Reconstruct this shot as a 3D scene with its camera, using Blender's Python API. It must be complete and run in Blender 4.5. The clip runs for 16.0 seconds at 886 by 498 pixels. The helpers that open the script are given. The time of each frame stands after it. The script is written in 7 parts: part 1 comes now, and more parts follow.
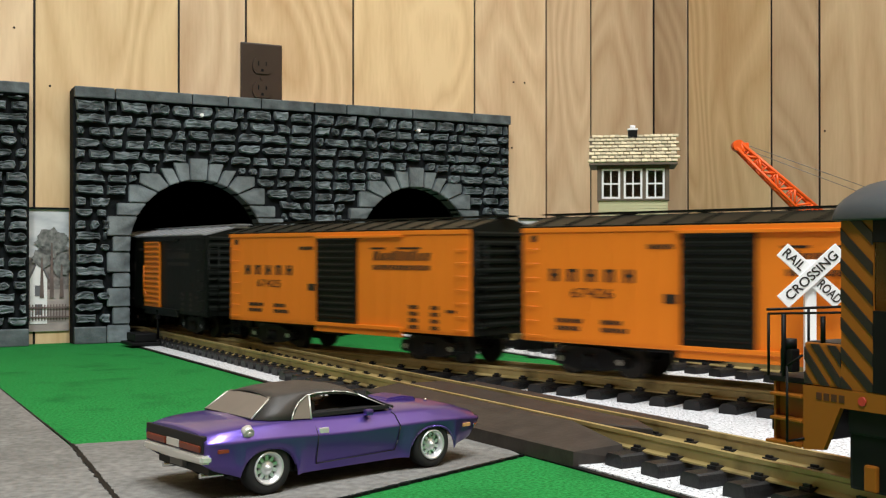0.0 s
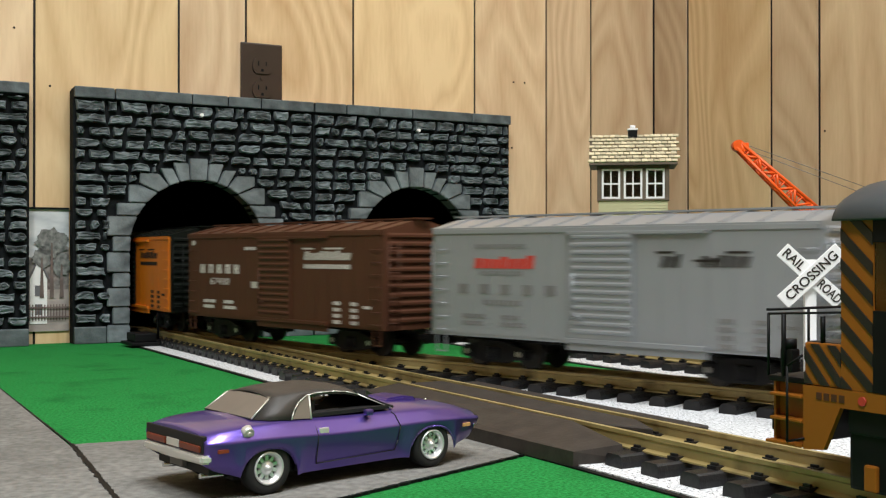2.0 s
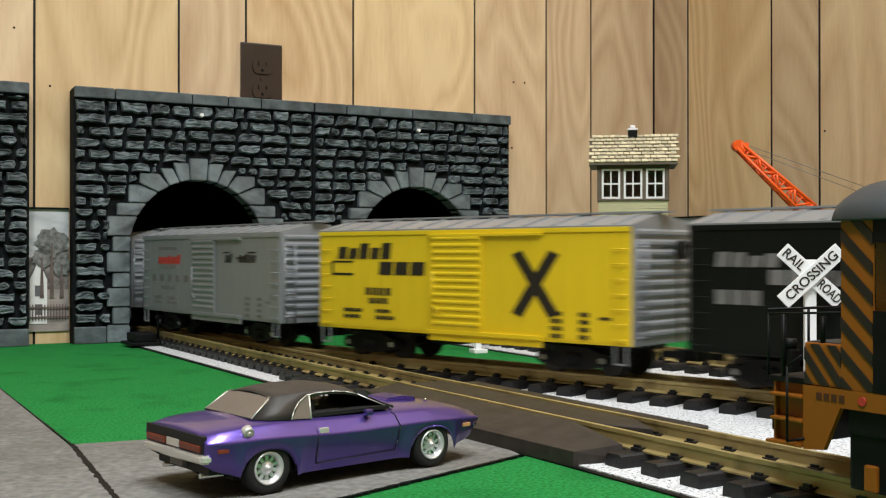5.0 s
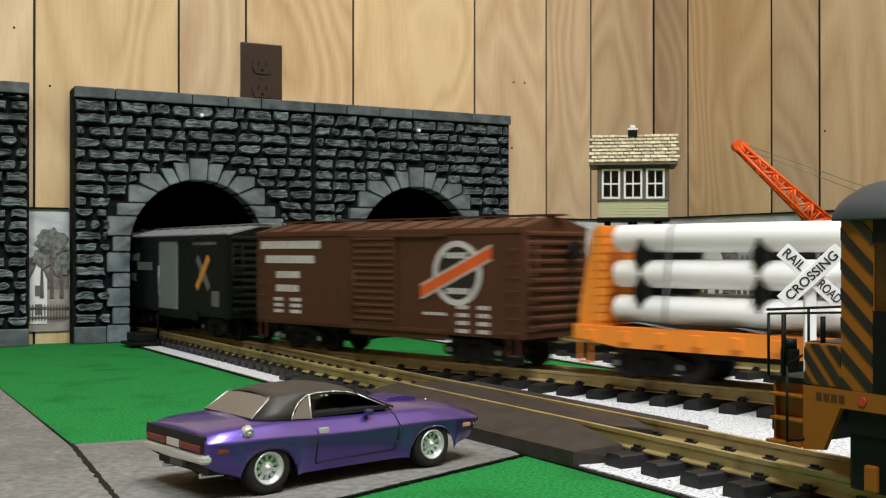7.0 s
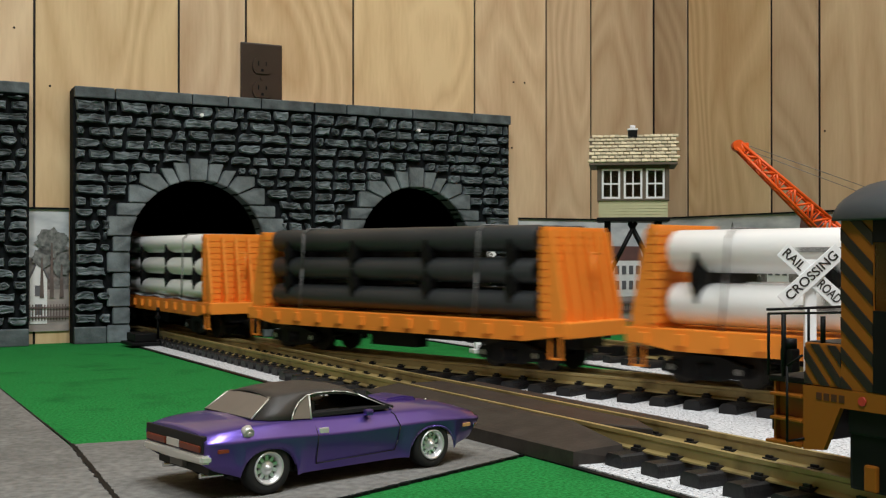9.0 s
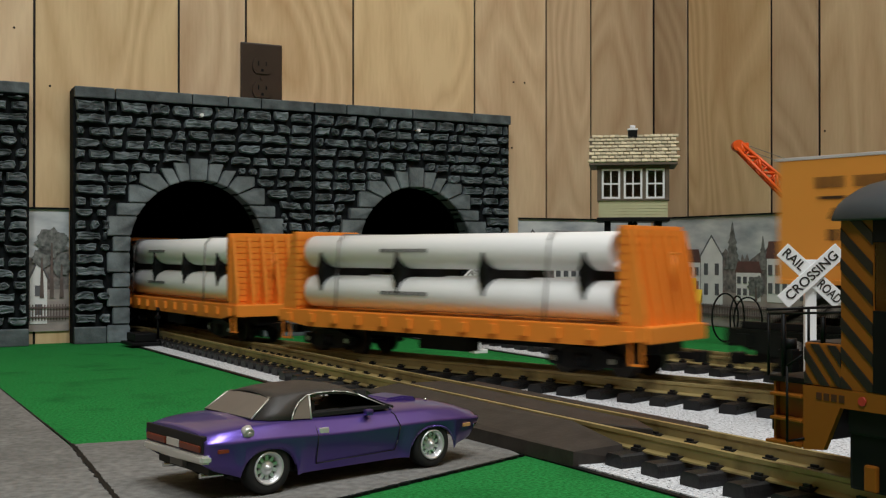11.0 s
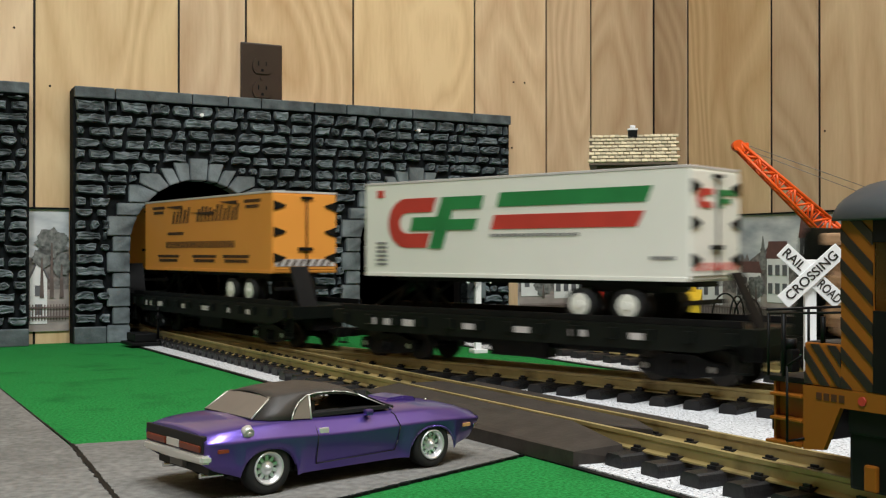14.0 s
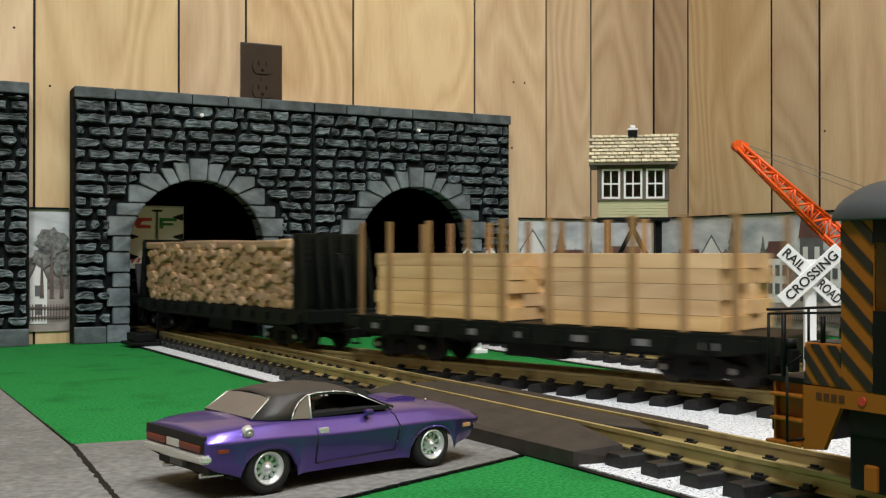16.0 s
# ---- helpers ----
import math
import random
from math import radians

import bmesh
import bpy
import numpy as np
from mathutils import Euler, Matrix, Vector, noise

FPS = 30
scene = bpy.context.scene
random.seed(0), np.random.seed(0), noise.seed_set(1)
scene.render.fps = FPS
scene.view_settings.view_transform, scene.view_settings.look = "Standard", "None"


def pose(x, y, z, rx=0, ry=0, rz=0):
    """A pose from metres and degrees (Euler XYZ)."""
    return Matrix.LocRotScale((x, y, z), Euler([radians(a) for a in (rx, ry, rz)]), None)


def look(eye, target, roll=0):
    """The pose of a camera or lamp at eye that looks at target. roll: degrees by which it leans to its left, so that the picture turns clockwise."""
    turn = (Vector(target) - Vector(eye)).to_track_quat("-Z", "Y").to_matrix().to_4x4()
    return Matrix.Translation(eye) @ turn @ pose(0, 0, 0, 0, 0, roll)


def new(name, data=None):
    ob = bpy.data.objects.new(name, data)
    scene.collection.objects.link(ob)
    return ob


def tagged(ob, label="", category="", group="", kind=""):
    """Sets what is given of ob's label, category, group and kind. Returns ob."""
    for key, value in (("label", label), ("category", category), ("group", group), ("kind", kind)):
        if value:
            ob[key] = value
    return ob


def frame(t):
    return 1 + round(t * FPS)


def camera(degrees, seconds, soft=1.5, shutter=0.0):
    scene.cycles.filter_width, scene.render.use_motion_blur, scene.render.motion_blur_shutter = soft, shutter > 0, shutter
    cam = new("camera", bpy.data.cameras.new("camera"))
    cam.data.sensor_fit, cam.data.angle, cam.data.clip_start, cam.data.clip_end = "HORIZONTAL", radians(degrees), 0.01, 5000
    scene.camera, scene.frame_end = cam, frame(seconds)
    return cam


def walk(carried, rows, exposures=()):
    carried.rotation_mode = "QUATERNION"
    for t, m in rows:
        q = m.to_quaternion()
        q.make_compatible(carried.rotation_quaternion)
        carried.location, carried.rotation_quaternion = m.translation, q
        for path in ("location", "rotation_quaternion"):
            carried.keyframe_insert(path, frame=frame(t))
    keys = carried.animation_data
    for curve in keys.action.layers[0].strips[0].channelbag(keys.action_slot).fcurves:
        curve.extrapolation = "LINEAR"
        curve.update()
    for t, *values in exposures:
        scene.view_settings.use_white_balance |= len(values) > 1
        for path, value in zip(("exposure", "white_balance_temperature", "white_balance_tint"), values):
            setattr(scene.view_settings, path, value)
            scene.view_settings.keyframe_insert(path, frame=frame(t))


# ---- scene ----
# ---------- camera ----------
cam = camera(44.5, 16.0, soft=1.25, shutter=0.5)
VIEW = look((0, 0, 0.135), (0, 1, 0.13865))
walk(cam, [(0.0, VIEW), (16.0, VIEW)],
     exposures=[(0.0, 0.11), (2.5, 0.07), (4.0, 0.00), (6.5, -0.02), (7.0, -0.05), (7.5, -0.21), (8.0, -0.45), (8.5, -0.53), (9.0, -0.40), (11.5, -0.78),
                (12.0, -0.42), (12.5, -0.21), (13.0, -0.11), (14.0, -0.16), (14.5, -0.22), (15.0, -0.22), (16.0, -0.13)])

# ---------- light ----------
scene.view_settings.exposure = 0.0
world = bpy.data.worlds.new("room_world")
world.use_nodes = True
world.node_tree.nodes["Background"].inputs[0].default_value = (0.9, 0.85, 0.75, 1)
world.node_tree.nodes["Background"].inputs[1].default_value = 0.02
scene.world = world


def area_lamp(name, eye, target, w, h, power, colour):
    d = bpy.data.lights.new(name, "AREA")
    d.shape, d.size, d.size_y, d.energy, d.color = "RECTANGLE", w, h, power, colour
    ob = new(name, d)
    ob.matrix_world = look(eye, target)
    return ob


area_lamp("ceiling_lamp", (0.60, 0.05, 2.33), (0.60, 0.05, 0), 0.5, 1.2, 61, (0.935, 0.96, 0.985))
area_lamp("ceiling_lamp", (-0.25, -0.8, 2.33), (-0.25, -0.8, 0), 0.5, 1.2, 66, (0.935, 0.96, 0.985))


# ---------- materials ----------
def mat(name, c1, c2=None, rough=0.5, metal=0.0, scale=30.0, bump=0.0, bscale=200.0, stretch=(1, 1, 1),
        rand=0.0, coat=0.0, spec=0.4, wear=None, wscale=8.0, wlo=0.55, whi=0.75):
    m = bpy.data.materials.new(name)
    m.use_nodes = True
    nt = m.node_tree
    n, l = nt.nodes, nt.links
    b = n["Principled BSDF"]
    b.inputs["Roughness"].default_value, b.inputs["Metallic"].default_value = rough, metal
    b.inputs["Coat Weight"].default_value = coat
    b.inputs["Specular IOR Level"].default_value = spec
    co = n.new("ShaderNodeTexCoord")
    mp = n.new("ShaderNodeMapping")
    mp.inputs["Scale"].default_value = stretch
    l.new(co.outputs["Object"], mp.inputs["Vector"])
    c2 = c2 or tuple(v * 0.8 for v in c1)
    nz = n.new("ShaderNodeTexNoise")
    nz.inputs["Scale"].default_value, nz.inputs["Detail"].default_value = scale, 6
    l.new(mp.outputs[0], nz.inputs["Vector"])
    rp = n.new("ShaderNodeValToRGB")
    rp.color_ramp.elements[0].position, rp.color_ramp.elements[1].position = 0.32, 0.68
    rp.color_ramp.elements[0].color, rp.color_ramp.elements[1].color = (*c1, 1), (*c2, 1)
    l.new(nz.outputs["Fac"], rp.inputs["Fac"])
    col = rp.outputs["Color"]
    if wear:
        nw = n.new("ShaderNodeTexNoise")
        nw.inputs["Scale"].default_value, nw.inputs["Detail"].default_value = wscale, 8
        l.new(mp.outputs[0], nw.inputs["Vector"])
        mr = n.new("ShaderNodeMapRange")
        mr.inputs[1].default_value, mr.inputs[2].default_value = wlo, whi
        l.new(nw.outputs["Fac"], mr.inputs[0])
        mx = n.new("ShaderNodeMix")
        mx.data_type = "RGBA"
        l.new(mr.outputs[0], mx.inputs["Factor"])
        l.new(col, mx.inputs["A"])
        mx.inputs["B"].default_value = (*wear, 1)
        col = mx.outputs["Result"]
    if rand:
        oi = n.new("ShaderNodeObjectInfo")
        mr = n.new("ShaderNodeMapRange")
        mr.inputs[3].default_value, mr.inputs[4].default_value = 1 - rand, 1 + rand
        l.new(oi.outputs["Random"], mr.inputs[0])
        hs = n.new("ShaderNodeHueSaturation")
        l.new(mr.outputs[0], hs.inputs["Value"])
        l.new(col, hs.inputs["Color"])
        col = hs.outputs["Color"]
    l.new(col, b.inputs["Base Color"])
    if bump:
        nb = n.new("ShaderNodeTexNoise")
        nb.inputs["Scale"].default_value, nb.inputs["Detail"].default_value = bscale, 5
        l.new(mp.outputs[0], nb.inputs["Vector"])
        bp = n.new("ShaderNodeBump")
        bp.inputs["Strength"].default_value, bp.inputs["Distance"].default_value = bump, 0.002
        l.new(nb.outputs["Fac"], bp.inputs["Height"])
        l.new(bp.outputs[0], b.inputs["Normal"])
    return m


def wood_mat(name, dark, light, rings=9.0, axis_scale=(1, 1, 0.12), rough=0.45, rand=0.12, fine=0.35):
    """Flat-sawn grain: distorted rings stretched along the board, offset board by board."""
    m = bpy.data.materials.new(name)
    m.use_nodes = True
    nt = m.node_tree
    n, l = nt.nodes, nt.links
    b = n["Principled BSDF"]
    b.inputs["Roughness"].default_value = rough
    co, oi = n.new("ShaderNodeTexCoord"), n.new("ShaderNodeObjectInfo")
    sc = n.new("ShaderNodeVectorMath")
    sc.operation = "SCALE"
    sc.inputs[0].default_value = (7.3, 11.1, 5.7)
    l.new(oi.outputs["Random"], sc.inputs["Scale"])
    ad = n.new("ShaderNodeVectorMath")
    l.new(co.outputs["Object"], ad.inputs[0])
    l.new(sc.outputs[0], ad.inputs[1])
    mp = n.new("ShaderNodeMapping")
    mp.inputs["Scale"].default_value = axis_scale
    l.new(ad.outputs[0], mp.inputs["Vector"])
    big = n.new("ShaderNodeTexNoise")
    big.inputs["Scale"].default_value, big.inputs["Detail"].default_value = rings, 1.5
    big.inputs["Distortion"].default_value = 0.35
    l.new(mp.outputs[0], big.inputs["Vector"])
    mul = n.new("ShaderNodeMath")
    mul.operation = "MULTIPLY"
    mul.inputs[1].default_value = 14.0
    l.new(big.outputs["Fac"], mul.inputs[0])
    fr = n.new("ShaderNodeMath")
    fr.operation = "PINGPONG"
    fr.inputs[1].default_value = 0.5
    l.new(mul.outputs[0], fr.inputs[0])
    mp2 = n.new("ShaderNodeMapping")
    mp2.inputs["Scale"].default_value = tuple(v * (10 if v > 0.5 else 4) for v in axis_scale)
    l.new(ad.outputs[0], mp2.inputs["Vector"])
    fn = n.new("ShaderNodeTexNoise")
    fn.inputs["Scale"].default_value, fn.inputs["Detail"].default_value = 22, 5
    l.new(mp2.outputs[0], fn.inputs["Vector"])
    low = n.new("ShaderNodeTexNoise")
    low.inputs["Scale"].default_value = 3.0
    l.new(mp.outputs[0], low.inputs["Vector"])
    a1 = n.new("ShaderNodeMath")
    a1.operation = "MULTIPLY_ADD"
    a1.inputs[1].default_value = fine
    l.new(fn.outputs["Fac"], a1.inputs[0])
    m3 = n.new("ShaderNodeMath")
    m3.operation = "MULTIPLY_ADD"
    m3.inputs[1].default_value = 0.65
    l.new(fr.outputs[0], m3.inputs[0])
    l.new(low.outputs["Fac"], m3.inputs[2])
    l.new(m3.outputs[0], a1.inputs[2])
    mr = n.new("ShaderNodeMapRange")
    mr.inputs[1].default_value, mr.inputs[2].default_value = 0.50, 1.15
    l.new(a1.outputs[0], mr.inputs[0])
    mx = n.new("ShaderNodeMix")
    mx.data_type = "RGBA"
    mx.inputs["A"].default_value, mx.inputs["B"].default_value = (*light, 1), (*dark, 1)
    l.new(mr.outputs[0], mx.inputs["Factor"])
    vr = n.new("ShaderNodeMapRange")
    vr.inputs[3].default_value, vr.inputs[4].default_value = 1 - rand, 1 + rand
    l.new(oi.outputs["Random"], vr.inputs[0])
    hs = n.new("ShaderNodeHueSaturation")
    l.new(vr.outputs[0], hs.inputs["Value"])
    other = n.new("ShaderNodeMath")
    other.operation = "MULTIPLY"
    other.inputs[1].default_value = 7.13
    l.new(oi.outputs["Random"], other.inputs[0])
    frac = n.new("ShaderNodeMath")
    frac.operation = "FRACT"
    l.new(other.outputs[0], frac.inputs[0])
    sr, hr = n.new("ShaderNodeMapRange"), n.new("ShaderNodeMapRange")
    sr.inputs[3].default_value, sr.inputs[4].default_value = 1 - 0.45 * rand, 1 + 0.45 * rand
    hr.inputs[3].default_value, hr.inputs[4].default_value = 0.5 - 0.026 * rand, 0.5 + 0.010 * rand
    l.new(frac.outputs[0], sr.inputs[0])
    l.new(frac.outputs[0], hr.inputs[0])
    l.new(sr.outputs[0], hs.inputs["Saturation"])
    l.new(hr.outputs[0], hs.inputs["Hue"])
    l.new(mx.outputs["Result"], hs.inputs["Color"])
    l.new(hs.outputs[0], b.inputs["Base Color"])
    bp = n.new("ShaderNodeBump")
    bp.inputs["Strength"].default_value, bp.inputs["Distance"].default_value = 0.08, 0.001
    l.new(fn.outputs["Fac"], bp.inputs["Height"])
    l.new(bp.outputs[0], b.inputs["Normal"])
    return m


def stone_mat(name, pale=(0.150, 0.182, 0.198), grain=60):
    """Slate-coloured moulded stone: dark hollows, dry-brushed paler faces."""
    m = bpy.data.materials.new(name)
    m.use_nodes = True
    nt = m.node_tree
    n, l = nt.nodes, nt.links
    b = n["Principled BSDF"]
    b.inputs["Roughness"].default_value = 0.62
    co, oi = n.new("ShaderNodeTexCoord"), n.new("ShaderNodeObjectInfo")
    nz = n.new("ShaderNodeTexNoise")
    nz.inputs["Scale"].default_value, nz.inputs["Detail"].default_value = grain, 8
    l.new(co.outputs["Object"], nz.inputs["Vector"])
    rp = n.new("ShaderNodeValToRGB")
    e = rp.color_ramp.elements
    e[0].position, e[1].position = 0.36, 0.70
    e[0].color, e[1].color = (0.020, 0.027, 0.031, 1), (*pale, 1)
    l.new(nz.outputs["Fac"], rp.inputs["Fac"])
    mr = n.new("ShaderNodeMapRange")
    mr.inputs[3].default_value, mr.inputs[4].default_value = 0.7, 1.25
    l.new(oi.outputs["Random"], mr.inputs[0])
    hs = n.new("ShaderNodeHueSaturation")
    l.new(mr.outputs[0], hs.inputs["Value"])
    l.new(rp.outputs["Color"], hs.inputs["Color"])
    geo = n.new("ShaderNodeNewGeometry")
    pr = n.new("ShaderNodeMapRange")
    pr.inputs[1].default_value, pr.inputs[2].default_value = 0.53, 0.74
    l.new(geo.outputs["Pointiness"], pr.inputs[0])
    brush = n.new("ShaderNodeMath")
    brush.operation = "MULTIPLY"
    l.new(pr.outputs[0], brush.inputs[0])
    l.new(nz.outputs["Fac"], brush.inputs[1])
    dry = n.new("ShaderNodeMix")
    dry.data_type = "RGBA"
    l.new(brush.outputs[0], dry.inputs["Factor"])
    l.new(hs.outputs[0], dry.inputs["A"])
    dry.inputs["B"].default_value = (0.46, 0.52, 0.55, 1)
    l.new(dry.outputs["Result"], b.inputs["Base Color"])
    nb = n.new("ShaderNodeTexNoise")
    nb.inputs["Scale"].default_value, nb.inputs["Detail"].default_value = 150, 6
    l.new(co.outputs["Object"], nb.inputs["Vector"])
    bp = n.new("ShaderNodeBump")
    bp.inputs["Strength"].default_value, bp.inputs["Distance"].default_value = 0.5, 0.002
    l.new(nb.outputs["Fac"], bp.inputs["Height"])
    l.new(bp.outputs[0], b.inputs["Normal"])
    return m


def glass_mat(name, tint=(0.9, 0.95, 0.95), rough=0.03):
    m = bpy.data.materials.new(name)
    m.use_nodes = True
    b = m.node_tree.nodes["Principled BSDF"]
    b.inputs["Base Color"].default_value = (*tint, 1)
    b.inputs["Roughness"].default_value = rough
    b.inputs["Transmission Weight"].default_value = 1.0
    b.inputs["IOR"].default_value = 1.3
    return m


M_PANEL = wood_mat("birch_panelling", (0.49, 0.305, 0.160), (0.73, 0.535, 0.328), rings=5.0, axis_scale=(1, 1, 0.30), rand=0.17, fine=0.34)
M_GROOVE = mat("panel_groove", (0.012, 0.008, 0.006), rough=0.7)
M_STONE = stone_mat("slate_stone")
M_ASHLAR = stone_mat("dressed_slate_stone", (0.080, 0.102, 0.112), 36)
M_MORTAR = mat("dark_mortar", (0.004, 0.005, 0.006), (0.010, 0.012, 0.013), rough=0.8, scale=80, bump=0.4, spec=0.1)
# near-black colour that stands in for the darkness inside the tunnels
M_DARK = mat("tunnel_darkness_black", (0.0012, 0.0012, 0.0012), (0.002, 0.002, 0.002), rough=0.9, spec=0.02)
M_TURF = mat("green_turf", (0.012, 0.150, 0.026), (0.034, 0.335, 0.082), rough=0.95, scale=420, bump=1.0, bscale=1100,
             wear=(0.010, 0.115, 0.024), wscale=16, wlo=0.52, whi=0.85, spec=0.1)
M_GREY = mat("grey_felt", (0.13, 0.125, 0.115), (0.22, 0.215, 0.20), rough=0.95, scale=180, bump=0.5, bscale=700,
             wear=(0.085, 0.08, 0.072), wscale=9, wlo=0.5, whi=0.8)
M_BLACK = mat("black_plastic", (0.0035, 0.0035, 0.004), (0.0075, 0.0075, 0.0075), rough=0.5, scale=60, spec=0.16)
M_TIE = mat("black_tie", (0.007, 0.007, 0.008), (0.016, 0.015, 0.015), rough=0.42, scale=90, bump=0.3, rand=0.2, spec=0.3)
M_BALLAST = mat("white_ballast", (0.48, 0.485, 0.50), (0.80, 0.81, 0.83), rough=0.95, scale=420, bump=1.0, bscale=420, spec=0.1,
                wear=(0.07, 0.07, 0.075), wscale=480, wlo=0.565, whi=0.64)
M_BRASS = mat("aged_brass", (0.34, 0.26, 0.105), (0.46, 0.36, 0.16), rough=0.45, metal=0.35, scale=25,
              wear=(0.14, 0.10, 0.045), wscale=30, wlo=0.52, whi=0.75)
M_PLANK = mat("brown_crossing_board", (0.026, 0.021, 0.018), (0.043, 0.035, 0.030), rough=0.55, scale=60, bump=0.12, bscale=300, spec=0.3)
M_OUTLET = mat("brown_bakelite", (0.036, 0.021, 0.015), (0.044, 0.026, 0.019), rough=0.4)
M_CREAM = mat("cream_ceiling", (0.62, 0.58, 0.50), (0.66, 0.62, 0.54), rough=0.9, scale=8)
M_WHITE = mat("white_paint", (0.86, 0.86, 0.86), (0.81, 0.81, 0.81), rough=0.45, scale=20)
M_STEEL = mat("bright_steel", (0.6, 0.6, 0.6), (0.45, 0.45, 0.45), rough=0.3, metal=1.0)
M_ORANGE = mat("orange_paint", (0.78, 0.205, 0.012), (0.72, 0.185, 0.010), rough=0.42, scale=15)
M_BROWN = mat("oxide_brown_paint", (0.082, 0.032, 0.017), (0.072, 0.027, 0.014), rough=0.5, scale=15, spec=0.25)
M_SILVER = mat("silver_grey_paint", (0.315, 0.33, 0.35), (0.29, 0.305, 0.325), rough=0.36, metal=0.35, scale=15)
M_YELLOW = mat("yellow_paint", (0.78, 0.55, 0.015), (0.72, 0.50, 0.012), rough=0.4, scale=15)
M_DKGREEN = mat("black_green_paint", (0.0045, 0.0060, 0.0048), (0.0075, 0.0090, 0.0072), rough=0.42, scale=15, spec=0.15)
M_FLATORANGE = mat("flatcar_orange", (0.86, 0.28, 0.035), (0.80, 0.25, 0.028), rough=0.45, scale=15)
M_TRAILER = mat("trailer_gold", (0.80, 0.32, 0.055), (0.76, 0.30, 0.050), rough=0.4, scale=12)
M_TRWHITE = mat("trailer_white", (0.82, 0.81, 0.74), (0.78, 0.77, 0.70), rough=0.4, scale=12)
M_PIPEWHITE = mat("white_pipe", (0.92, 0.91, 0.90), (0.88, 0.875, 0.865), rough=0.35, scale=20)
M_PIPEBLACK = mat("black_pipe", (0.030, 0.033, 0.035), (0.038, 0.041, 0.044), rough=0.42, scale=20, spec=0.35)
M_INKBLACK = mat("black_lettering", (0.02, 0.015, 0.012), rough=0.5)
M_INKTRAILER = mat("brown_black_lettering", (0.055, 0.028, 0.014), rough=0.5)
M_INKWHITE = mat("white_lettering", (0.62, 0.58, 0.56), rough=0.5)
M_INKRED = mat("red_lettering", (0.55, 0.05, 0.035), rough=0.5)
M_INKGREEN = mat("green_lettering", (0.02, 0.22, 0.06), rough=0.5)
M_INKGREY = mat("grey_lettering", (0.18, 0.175, 0.17), rough=0.5)
M_REDBAND = mat("red_orange_band", (0.75, 0.12, 0.02), rough=0.45)
M_LOG = wood_mat("rough_log", (0.30, 0.175, 0.09), (0.56, 0.37, 0.215), rings=40, axis_scale=(1, 0.3, 1), rough=0.9, rand=0.20)
M_LUMBER = wood_mat("sawn_pine", (0.58, 0.36, 0.165), (0.77, 0.54, 0.285), rings=12, axis_scale=(0.12, 1, 1), rough=0.6, rand=0.15)
M_STAKE = wood_mat("brown_stake", (0.21, 0.12, 0.05), (0.38, 0.23, 0.10), rings=20, rough=0.6, rand=0.15)
M_TYRE = mat("rubber_tyre", (0.010, 0.010, 0.010), (0.016, 0.016, 0.016), rough=0.7, scale=80)
M_WHEEL = mat("dark_steel_wheel", (0.03, 0.028, 0.026), (0.05, 0.045, 0.04), rough=0.45, metal=0.6)


# ---------- mesh helpers ----------
def box(bm, x0, x1, y0, y1, z0, z1, bev=0.0, m=None):
    vs = [bm.verts.new(Vector(p) if m is None else m @ Vector(p)) for p in
          ((x0, y0, z0), (x1, y0, z0), (x1, y1, z0), (x0, y1, z0), (x0, y0, z1), (x1, y0, z1), (x1, y1, z1), (x0, y1, z1))]
    fs = [bm.faces.new([vs[i] for i in q]) for q in
          ((3, 2, 1, 0), (4, 5, 6, 7), (0, 1, 5, 4), (1, 2, 6, 5), (2, 3, 7, 6), (3, 0, 4, 7))]
    if bev:
        bmesh.ops.bevel(bm, geom=list({e for f in fs for e in f.edges}), offset=bev, segments=2, affect="EDGES", profile=0.6)


def tube(bm, p0, p1, r0, r1=None, n=12, cap=True):
    p0, p1 = Vector(p0), Vector(p1)
    r1 = r0 if r1 is None else r1
    q = (p1 - p0).to_track_quat("Z", "Y").to_matrix()
    a, b = [], []
    for i in range(n):
        d = q @ Vector((math.cos(2 * math.pi * i / n), math.sin(2 * math.pi * i / n), 0))
        a.append(bm.verts.new(p0 + d * r0))
        b.append(bm.verts.new(p1 + d * r1))
    for i in range(n):
        f = bm.faces.new((a[i], a[(i + 1) % n], b[(i + 1) % n], b[i]))
        f.smooth = True
    if cap:
        bm.faces.new(a[::-1])
        bm.faces.new(b)


def prism(bm, poly, d0, d1, to=lambda u, v, d: (u, v, d), cap=True):
    """Extrudes the outline poly (u, v) from depth d0 to d1."""
    a = [bm.verts.new(to(u, v, d0)) for u, v in poly]
    b = [bm.verts.new(to(u, v, d1)) for u, v in poly]
    k = len(poly)
    for i in range(k):
        bm.faces.new((a[i], a[(i + 1) % k], b[(i + 1) % k], b[i]))
    if cap:
        bm.faces.new(a[::-1])
        bm.faces.new(b)


def ring(bm, centre, r_out, r_in, y0, y1, n=24):
    """A flat ring standing in the x-z plane."""
    cx, cz = centre
    vs = []
    for i in range(n):
        c, s = math.cos(2 * math.pi * i / n), math.sin(2 * math.pi * i / n)
        vs.append([bm.verts.new((cx + r * c, y, cz + r * s)) for r, y in ((r_out, y0), (r_in, y0), (r_in, y1), (r_out, y1))])
    for i in range(n):
        p, q = vs[i], vs[(i + 1) % n]
        for j in range(4):
            bm.faces.new((p[j], p[(j + 1) % 4], q[(j + 1) % 4], q[j]))


